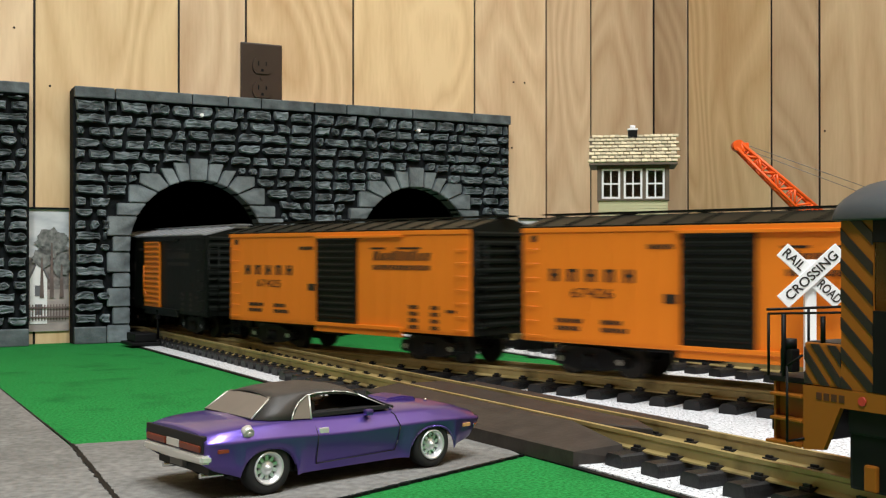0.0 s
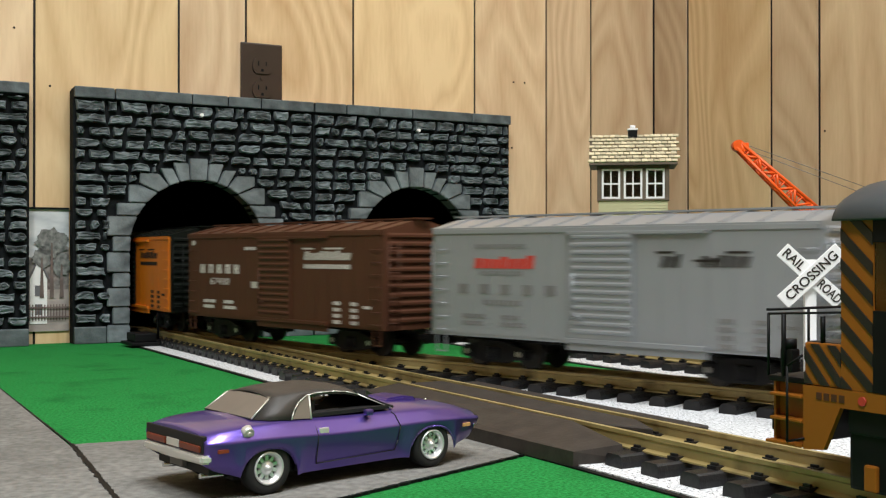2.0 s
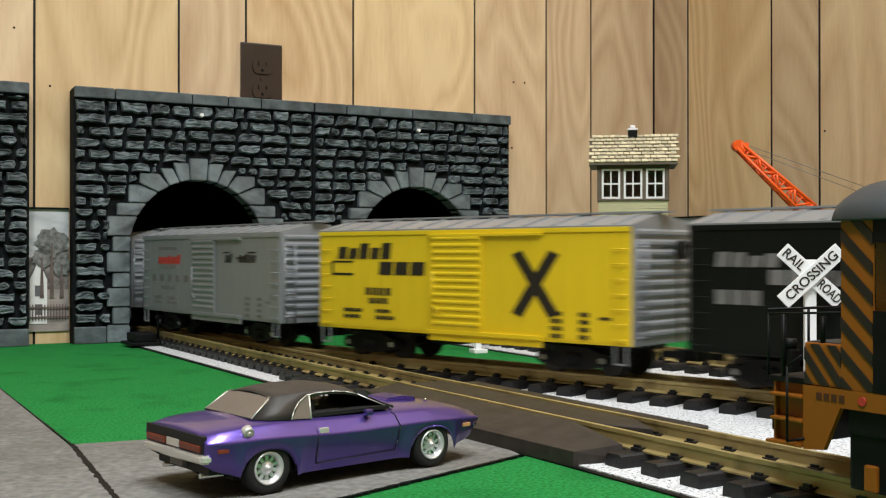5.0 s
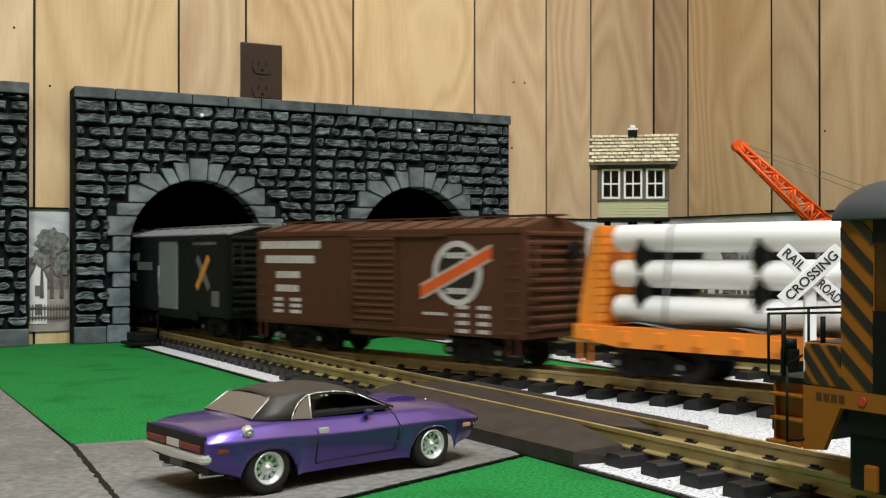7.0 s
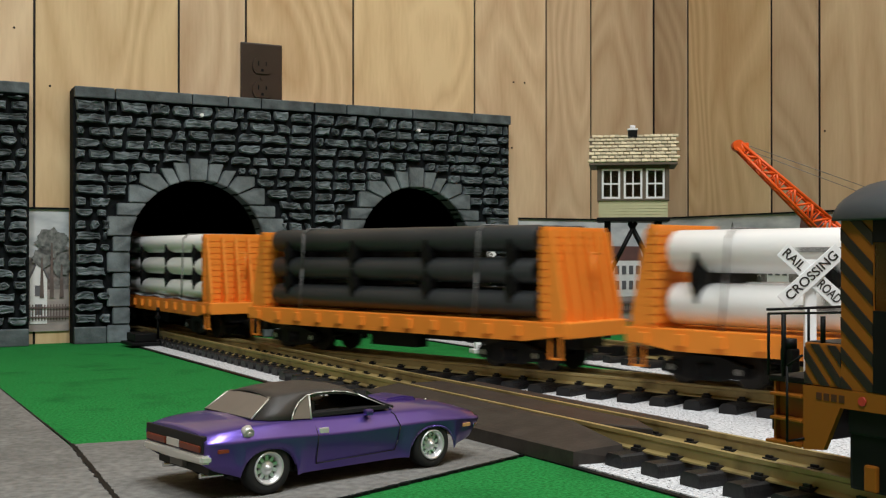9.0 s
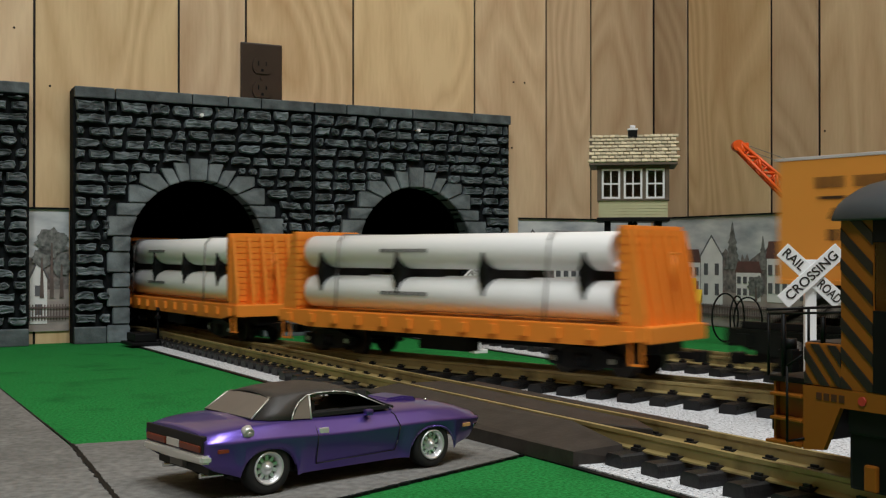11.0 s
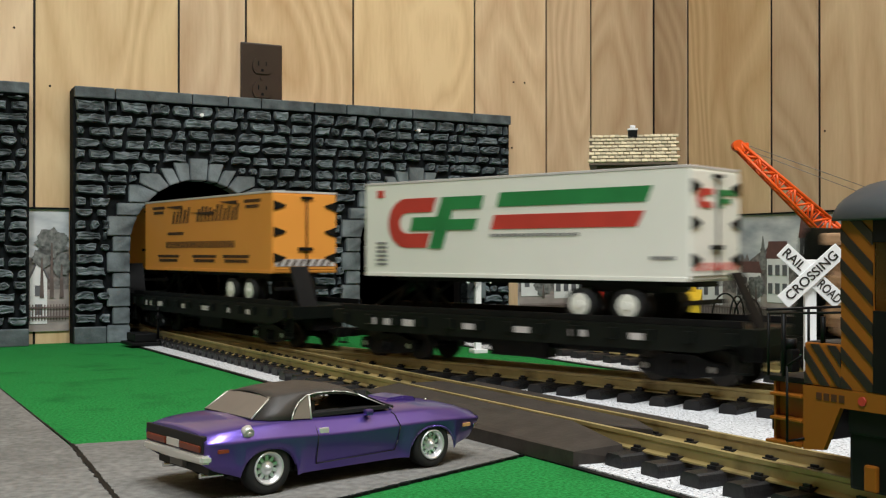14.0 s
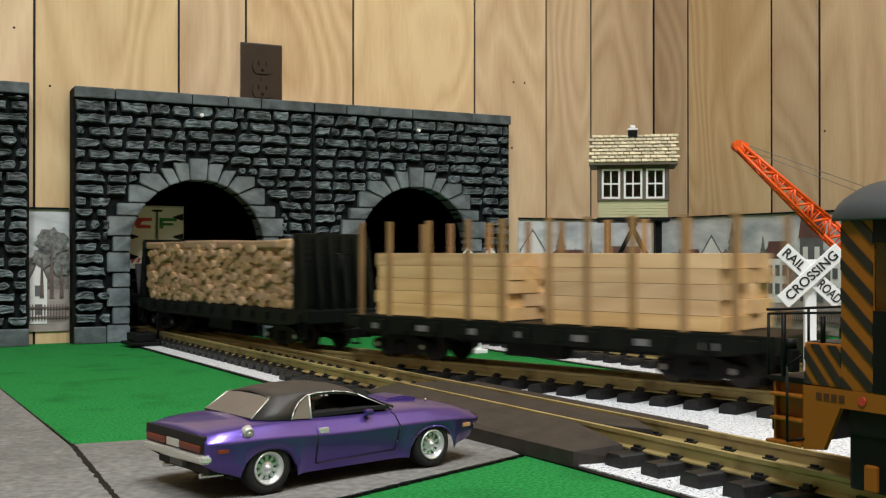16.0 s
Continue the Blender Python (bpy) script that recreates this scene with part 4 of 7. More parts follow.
def trailer(c, x0, x1, mtl, z0, z1):
    hw = 0.0455
    t = boxes("trailer_box", mtl, c, [(x0, x1, -hw, hw, z0, z1)], 0.0015)
    boxes("top_rail", M_INKWHITE, t, [(x0 - 0.0004, x1 + 0.0004, -hw - 0.0005, hw + 0.0005, z1 - 0.002, z1 + 0.0006)], 0.0004)
    boxes("bottom_rail", mtl, t, [(x0 + 0.001, x1 - 0.001, -hw - 0.0008, hw + 0.0008, z0 - 0.001, z0 + 0.003)], 0.0004)
    # rear doors with rods and hinges
    bm = bmesh.new()
    for y in (-0.0225, 0.0225):
        box(bm, x1, x1 + 0.001, y - 0.0218, y + 0.0218, z0 + 0.004, z1 - 0.004, 0.0003)
    d = part("rear_door", bm, mtl, t)
    bm = bmesh.new()
    tube(bm, (x1 + 0.002, 0.002, z0 + 0.004), (x1 + 0.002, 0.002, z1 - 0.006), 0.0011, n=8)
    box(bm, x1 + 0.001, x1 + 0.0035, -0.006, 0.010, z1 - 0.009, z1 - 0.006)
    box(bm, x1 + 0.001, x1 + 0.0035, -0.010, 0.010, z0 + 0.027, z0 + 0.031)
    part("lock_rod", bm, M_BLACK, d)
    for sy in (-1, 1):
        for z in (z0 + 0.018, z0 + 0.050, z0 + 0.082):
            bm = bmesh.new()
            prism(bm, [(sy * 0.044, z - 0.006), (sy * 0.044, z + 0.006), (sy * 0.028, z + 0.001), (sy * 0.028, z - 0.001)], x1 + 0.0008, x1 + 0.0026, lambda u, v, d: (d, u, v))
            part("hinge", bm, M_BLACK, d)
    # running gear
    bm = bmesh.new()
    box(bm, x0 + 0.27, x0 + 0.36, -0.026, 0.026, z0 - 0.012, z0 - 0.001, 0.001)
    box(bm, x0 + 0.02, x1 - 0.004, -0.018, 0.018, z0 - 0.006, z0 - 0.0005)
    box(bm, x1 - 0.012, x1 - 0.008, -0.036, 0.036, z0 - 0.022, z0 - 0.018)
    part("bogie_frame", bm, M_BLACK, t)
    for x in (x0 + 0.283, x0 + 0.335):
        for sy in (-1, 1):
            bm = bmesh.new()
            for o in (0.0, 0.0115):
                ya, yb = sy * (0.0225 + o), sy * (0.0325 + o)
                tube(bm, (x, ya, z0 - 0.0235), (x, yb, z0 - 0.0235), 0.0152, n=24)
            w = part("wheel", bm, M_TYRE, t)
            bm = bmesh.new()
            tube(bm, (x, sy * 0.0425, z0 - 0.0235), (x, sy * 0.0446, z0 - 0.0235), 0.0112, 0.0104, n=24)
            tube(bm, (x, sy * 0.0446, z0 - 0.0235), (x, sy * 0.0462, z0 - 0.0235), 0.0042, 0.0035, n=16)
            for k in range(8):
                a = k * math.pi / 4
                tube(bm, (x + 0.0075 * math.cos(a), sy * 0.0444, z0 - 0.0235 + 0.0075 * math.sin(a)),
                     (x + 0.0075 * math.cos(a), sy * 0.0452, z0 - 0.0235 + 0.0075 * math.sin(a)), 0.0012, n=6)
            part("hub", bm, M_TRWHITE, w, "cream-white painted wheel hub")
    for sy in (-1, 1):
        bm = bmesh.new()
        tube(bm, (x0 + 0.09, sy * 0.03, z0 - 0.038), (x0 + 0.09, sy * 0.03, z0), 0.002, n=8)
        box(bm, x0 + 0.084, x0 + 0.096, sy * 0.03 - 0.004, sy * 0.03 + 0.004, z0 - 0.0395, z0 - 0.0375)
        tube(bm, (x0 + 0.09, sy * 0.03, z0 - 0.02), (x0 + 0.115, sy * 0.018, z0), 0.0012, n=6)
        part("landing_leg", bm, M_BLACK, t)
    return t


def piggyback(tl, tr, mtl, label):
    xl, xr = tl - 0.045, tr + 0.062
    hl, mid = (xr - xl) / 2, (xl + xr) / 2
    c = thing("piggyback_flatcar", label, "freight car", "cars of the freight train")
    zt = 0.052
    flat_deck(c, hl, M_DKGREEN, zt, depth=0.022)
    boxes("deck_rail", M_BLACK, c, [(-hl + 0.01, hl - 0.01, -0.049, -0.046, zt, zt + 0.006), (-hl + 0.01, hl - 0.01, 0.046, 0.049, zt, zt + 0.006)], 0.0005)
    x0 = tl - mid
    bm = bmesh.new()
    box(bm, x0 + 0.028, x0 + 0.050, -0.014, 0.014, 0.085, 0.0905, 0.001)
    for sy in (-1, 1):
        tube(bm, (x0 + 0.04, sy * 0.012, 0.087), (x0 + 0.012, sy * 0.016, zt), 0.003, n=8)
        tube(bm, (x0 + 0.04, sy * 0.012, 0.087), (x0 + 0.07, sy * 0.016, zt), 0.003, n=8)
    part("hitch", bm, M_BLACK, c)
    for poly, y in (([(-hl + 0.004, zt), (-hl + 0.060, zt + 0.028), (-hl + 0.0588, zt + 0.0305), (-hl + 0.0028, zt + 0.0025)], 0.010),
                    ([(hl - 0.004, zt), (hl - 0.026, zt + 0.046), (hl - 0.0285, zt + 0.0448), (hl - 0.0070, zt)], -0.040)):
        bm = bmesh.new()
        prism(bm, poly, y, y + 0.024, lambda u, v, d: (u, d, v))
        part("bridge_plate", bm, M_BLACK, c, "raised black bridge plate")
    for i in range(3):
        bars(c, M_INKWHITE, -0.2 + i * 0.028, -0.184 + i * 0.028, zt - 0.011, 0.007, 2, -0.0518, 0.2)
    for i in range(4):
        bars(c, M_INKWHITE, -0.06 + i * 0.065, -0.042 + i * 0.065, zt - 0.011, 0.006, 1, -0.0518, 0.0)
    t = trailer(c, x0, tr - mid, mtl, 0.0905, 0.1900)
    add_car(c, mid, hl - 0.075)
    return c, x0, t


YTR = -0.0459
c, x0, t = piggyback(7.123, 7.521, M_TRAILER, "black flatcar carrying a gold-orange road trailer")
for u0, u1, z, h, n in ((0.035, 0.060, 0.1695, 0.0085, 3), (0.068, 0.137, 0.1695, 0.0085, 8), (0.146, 0.155, 0.1695, 0.0085, 1),
                        (0.045, 0.120, 0.1285, 0.0085, 7), (0.130, 0.156, 0.1285, 0.0085, 2),
                        (0.033, 0.052, 0.107, 0.005, 4), (0.056, 0.078, 0.107, 0.005, 4)):
    bars(c, M_INKTRAILER, x0 + u0, x0 + u1, z, h, n, YTR, 0.35)
bars(c, M_INKTRAILER, x0 + 0.046, x0 + 0.073, 0.148, 0.014, 3, YTR, 0.38, 0.3, uneven=0.4)
bars(c, M_INKTRAILER, x0 + 0.086, x0 + 0.155, 0.148, 0.013, 6, YTR, 0.38, 0.3, uneven=0.35)
for u0, u1, z in ((0.037, 0.060, 0.1565), (0.080, 0.104, 0.1475), (0.122, 0.154, 0.1565)):
    boxes("speed_stroke", M_INKTRAILER, c, [(x0 + u0, x0 + u1, YTR - 0.0003, YTR + 0.0003, z, z + 0.0022)])
c, x0, t = piggyback(7.670, 8.068, M_TRAILER, "black flatcar carrying a gold-orange trailer with large lettering")
bars(c, M_INKTRAILER, x0 + 0.100, x0 + 0.160, 0.168, 0.024, 5, YTR, 0.52, 0.3, uneven=0.35)
bars(c, M_INKTRAILER, x0 + 0.182, x0 + 0.310, 0.168, 0.022, 11, YTR, 0.52, 0.3, uneven=0.3)
bm = bmesh.new()
for a, b, z in ((0.080, 0.135, 0.179), (0.165, 0.235, 0.168), (0.255, 0.305, 0.180)):
    prism(bm, [(x0 + a, z + 0.002), (x0 + b, z + 0.002), (x0 + b, z - 0.0025), (x0 + b - 0.02, z - 0.002)], YTR - 0.0006, YTR + 0.0003, lambda u, v, d: (u, d, v))
part("speed_stroke", bm, M_INKTRAILER, c)
bars(c, M_INKTRAILER, x0 + 0.08, x0 + 0.30, 0.126, 0.009, 30, YTR, 0.45)
bars(c, M_INKTRAILER, x0 + 0.085, x0 + 0.14, 0.142, 0.004, 10, YTR, 0.28)
for a in (0.05, 0.17, 0.265):
    bars(c, M_INKTRAILER, x0 + a, x0 + a + 0.075, 0.110, 0.004, 13, YTR, 0.28)
    bars(c, M_INKTRAILER, x0 + a + 0.005, x0 + a + 0.07, 0.104, 0.004, 11, YTR, 0.28)
for a in (0.03, 0.325):
    bars(c, M_INKTRAILER, x0 + a, x0 + a + 0.045, 0.180, 0.004, 8, YTR, 0.28)
    bars(c, M_INKTRAILER, x0 + a + 0.004, x0 + a + 0.04, 0.173, 0.004, 7, YTR, 0.28)
xr = x0 + 0.398
bm = bmesh.new()
box(bm, xr + 0.0009, xr + 0.0018, -0.042, 0.042, 0.098, 0.107)
part("bumper_board", bm, M_INKWHITE, t)
bm = bmesh.new()
for k in range(8):
    y = -0.040 + k * 0.010
    prism(bm, [(y, 0.0985), (y + 0.004, 0.0985), (y + 0.009, 0.1065), (y + 0.005, 0.1065)], xr + 0.0012, xr + 0.0022, lambda u, v, d: (d, u, v))
part("bumper_stripe", bm, M_INKTRAILER, t)
c, x0, t = piggyback(8.232, 8.630, M_TRWHITE, "black flatcar carrying a cream-white trailer with red and green emblem")


def emblem(parent, to, k=1.0):
    """Slanted emblem: an open red hook, a green forked bar, two long stripes."""
    def flat(name, polys, mtl, d):
        bm = bmesh.new()
        for p in polys:
            prism(bm, p, d - 0.0003, d + 0.0003, to)
        part(name, bm, mtl, parent)
    arc = [(0.022 + 0.026 * math.cos(a), 0.026 * math.sin(a)) for a in np.linspace(math.pi * 0.5, math.pi * 1.5, 13)]
    inner = [(0.024 + 0.011 * math.cos(a), 0.011 * math.sin(a)) for a in np.linspace(math.pi * 1.5, math.pi * 0.5, 13)]
    flat("emblem_hook", [arc + [(0.052, -0.026), (0.057, -0.011)] + inner + [(0.060, 0.011), (0.066, 0.026)]], M_INKRED, 0)
    flat("emblem_fork", [[(0.028, -0.008), (0.062, -0.008), (0.055, -0.027), (0.074, -0.027), (0.081, -0.008), (0.118, -0.008), (0.122, 0.003), (0.086, 0.003),
                          (0.088, 0.013), (0.126, 0.013), (0.130, 0.026), (0.074, 0.026), (0.066, 0.006), (0.032, 0.006)]], M_INKGREEN, -0.0004)


emblem(c, lambda u, v, d, x0=x0: (x0 + 0.040 + u, YTR + d, 0.146 + v))
bm = bmesh.new()
prism(bm, [(x0 + 0.186, 0.160), (x0 + 0.190, 0.174), (x0 + 0.362, 0.174), (x0 + 0.356, 0.160)], YTR - 0.0003, YTR + 0.0003, lambda u, v, d: (u, d, v))
part("emblem_stripe", bm, M_INKGREEN, c)
bm = bmesh.new()
prism(bm, [(x0 + 0.178, 0.138), (x0 + 0.183, 0.152), (x0 + 0.354, 0.152), (x0 + 0.346, 0.138)], YTR - 0.0003, YTR + 0.0003, lambda u, v, d: (u, d, v))
part("emblem_stripe", bm, M_INKRED, c)
bars(c, M_INKGREY, x0 + 0.178, x0 + 0.285, 0.132, 0.003, 20, YTR, 0.28)
for k in range(6):
    bars(c, M_INKGREY, x0 + 0.018, x0 + 0.034, 0.125 - 0.0045 * k, 0.0025, 5, YTR, 0.28)
bars(c, M_INKRED, x0 + 0.019, x0 + 0.029, 0.178, 0.008, 1, YTR, 0.0)
bars(c, M_INKGREY, x0 + 0.36, x0 + 0.385, 0.110, 0.003, 6, YTR, 0.28)
xr = x0 + 0.398
bm = bmesh.new()
prism(bm, [(-0.030, 0.154), (-0.034, 0.160), (-0.034, 0.166), (-0.028, 0.171), (-0.006, 0.171), (-0.006, 0.166), (-0.022, 0.165), (-0.024, 0.160), (-0.008, 0.159), (-0.008, 0.154)],
      xr + 0.0009, xr + 0.0018, lambda u, v, d: (d, u, v))
part("emblem_hook", bm, M_INKRED, t)
bm = bmesh.new()
prism(bm, [(0.006, 0.154), (0.006, 0.171), (0.034, 0.171), (0.034, 0.166), (0.012, 0.166), (0.012, 0.163), (0.028, 0.163), (0.028, 0.159), (0.012, 0.159), (0.012, 0.154)],
      xr + 0.0009, xr + 0.0018, lambda u, v, d: (d, u, v))
part("emblem_fork", bm, M_INKGREEN, t)
bm = bmesh.new()
for k in range(9):
    y = -0.040 + k * 0.009
    prism(bm, [(y, 0.099), (y + 0.0035, 0.099), (y + 0.008, 0.106), (y + 0.0045, 0.106)], xr + 0.0009, xr + 0.0018, lambda u, v, d: (d, u, v))
part("bumper_stripe", bm, M_INKRED, t)

# pulpwood car
xl, xr = 8.721, 9.217
c = thing("bulkhead_flatcar", "black bulkhead flatcar piled with rough brown logs", "freight car", "cars of the freight train")
hl = (xr - xl) / 2
flat_deck(c, hl, M_DKGREEN, 0.048)
bulkhead(c, -hl + 0.004, -hl + 0.026, M_DKGREEN, 0.048, 0.1345, -1)
bulkhead(c, hl - 0.034, hl - 0.010, M_DKGREEN, 0.048, 0.1375, 1)
rnd = random.Random(5)
lx0, lx1 = -hl + 0.034, hl - 0.044
for row in range(10):
    x = lx0 + rnd.uniform(0, 0.008)
    while x < lx1 - 0.006:
        w = rnd.uniform(0.009, 0.017)
        z = 0.0530 + row * 0.0075 + rnd.uniform(-0.0018, 0.0018)
        n = 9
        bm = bmesh.new()
        ya, yb = -0.050 + rnd.uniform(-0.003, 0.006), 0.050 + rnd.uniform(-0.003, 0.003)
        if x + w > lx1:
            w = lx1 - x
        va, vb, vc = [], [], []
        for i in range(n):
            a = 2 * math.pi * i / n
            k = 1 + rnd.uniform(-0.14, 0.14)
            px, pz = x + w / 2 + k * w * 0.52 * math.cos(a), z + k * 0.0056 * math.sin(a)
            va.append(bm.verts.new((px, ya + 0.0009, pz)))
            vb.append(bm.verts.new((px, yb, pz)))
            vc.append(bm.verts.new((x + w / 2 + (px - x - w / 2) * 0.9, ya, z + (pz - z) * 0.9)))
        for i in range(n):
            bm.faces.new((va[i], va[(i + 1) % n], vb[(i + 1) % n], vb[i])).smooth = True
            bm.faces.new((vc[i], vc[(i + 1) % n], va[(i + 1) % n], va[i])).smooth = True
        bm.faces.new(vc)
        bm.faces.new(vb)
        part("log", bm, M_LOG, c)
        x += w * 0.96
x = lx0
while x < lx1 - 0.02:
    w = min(rnd.uniform(0.05, 0.11), lx1 - x)
    bm = bmesh.new()
    ya, za = rnd.uniform(-0.0525, -0.049), rnd.uniform(0.1275, 0.1295)
    box(bm, x, x + w - 0.001, ya, 0.048, 0.1205, za + 0.002, 0.0022)
    part("bark_slab", bm, M_LOG, c)
    x += w
add_car(c, (xl + xr) / 2, hl - 0.075)

# lumber car
xl, xr = 9.268, 9.772
c = thing("stake_flatcar", "black flatcar with staked bundles of pale sawn lumber", "freight car", "cars of the freight train")
hl = (xr - xl) / 2
flat_deck(c, hl, M_DKGREEN, 0.047)
rnd = random.Random(9)
for b0, b1 in ((-hl + 0.046, -hl + 0.229), (-hl + 0.270, hl - 0.050)):
    for lay_i in range(5):
        z = 0.047 + 0.001 + lay_i * 0.0133
        for k in range(4):
            ya = -0.0475 + k * 0.0238
            e = rnd.uniform(-0.003, 0.003)
            bm = bmesh.new()
            box(bm, b0 + e, b1 + e, ya, ya + 0.0232, z, z + 0.0130, 0.0004)
            part("board", bm, M_LUMBER, c)
for x in (-hl + 0.023, -hl + 0.066, -hl + 0.123, -hl + 0.177, -hl + 0.221, -hl + 0.278, -hl + 0.321, -hl + 0.369, -hl + 0.420, -hl + 0.468):
    for sy in (-1, 1):
        boxes("stake", M_STAKE, c, [(x - 0.0033, x + 0.0033, *sorted((sy * 0.0482, sy * 0.0505)), 0.0465, 0.148)], 0.0004)
for i in range(7):
    bars(c, M_INKGREY, -0.21 + i * 0.066, -0.195 + i * 0.066, 0.036, 0.006, 1, -0.0518, 0.0)
add_car(c, (xl + xr) / 2, hl - 0.075)


# ---------- what moves ----------
def motions():
    for car, s_mid, half in MOVES:
        rows = []
        for i in range(81):
            t = i * 0.2
            s = s_mid - SPEED * t
            xa, ya, _ = on_way(s - half)
            xb, yb, _ = on_way(s + half)
            rows.append((t, Matrix.Translation(((xa + xb) / 2, (ya + yb) / 2, 0.0205)) @ Matrix.Rotation(math.atan2(yb - ya, xb - xa), 4, "Z")))
        walk(car, rows)


# ---------- tunnel portals ----------
def portal_slab(width, height, ac, ar, spring, y0, y1):
    """Backing slab with an arched opening."""
    arch = [(ac - ar * math.cos(math.pi * i / 28), spring + ar * math.sin(math.pi * i / 28)) for i in range(29)]
    bm = bmesh.new()
    box(bm, 0, ac - ar, y0, y1, 0, height)
    box(bm, ac + ar, width, y0, y1, 0, height)
    for (ua, va), (ub, vb) in zip(arch, arch[1:]):
        prism(bm, [(ua, va), (ub, vb), (ub, height), (ua, height)], y0, y1, lambda u, v, d: (u, d, v))
    bmesh.ops.remove_doubles(bm, verts=bm.verts, dist=0.00001)
    return bm


def rough_stone(x0, x1, z0, z1, y, depth, rnd, rag=0.0017):
    """One rock-faced block standing proud of the slab: ragged outline, raised rim, hollowed face."""
    bm = bmesh.new()
    w, h = x1 - x0, z1 - z0
    nx = max(2, min(7, int(w / 0.0065)))
    line = [(x0 + w * i / nx, z0) for i in range(nx + 1)] + [(x1, z0 + h * 0.5)] + [(x1 - w * i / nx, z1) for i in range(nx + 1)] + [(x0, z0 + h * 0.5)]
    cx, cz = (x0 + x1) / 2, (z0 + z1) / 2
    ragged = []
    for u, v in line:
        corner = abs(abs(u - cx) - w / 2) < 1e-6 and abs(v - cz) > h * 0.4
        side = abs(v - cz) < h * 0.1
        pull = rnd.uniform(-0.0022, 0.0009) if corner else rnd.uniform(-rag, rag * 0.55)
        sx, sz = (1 if u > cx else -1), (1 if v > cz else -1)
        ragged.append((u + (sx * pull * (1.3 if side or corner else 0) + (0 if side or corner else rnd.uniform(-rag, rag))), v + (0 if side else sz * pull)))
    rings = []
    for grow, dy, noise in ((0.0006, -0.002, 0.0), (0.0003, depth * 0.55, 0.0005), (-0.0010, depth, 0.0012), (-0.0030, depth * 0.92, 0.0013)):
        row = []
        for u, v in ragged:
            du, dv = u - cx, v - cz
            ku, kv = max(0.12, 1 + grow / (w / 2)), max(0.12, 1 + grow / (h / 2))
            row.append(bm.verts.new((cx + du * ku, y - dy + rnd.uniform(-noise, noise), cz + dv * kv)))
        rings.append(row)
    k = len(ragged)
    for a, b in zip(rings, rings[1:]):
        for i in range(k):
            bm.faces.new((a[i], a[(i + 1) % k], b[(i + 1) % k], b[i]))
    mid = bm.verts.new((cx + rnd.uniform(-0.2, 0.2) * w, y - depth * rnd.uniform(0.85, 1.12), cz + rnd.uniform(-0.1, 0.1) * h))
    for i in range(k):
        bm.faces.new((rings[-1][i], rings[-1][(i + 1) % k], mid))
    return bm


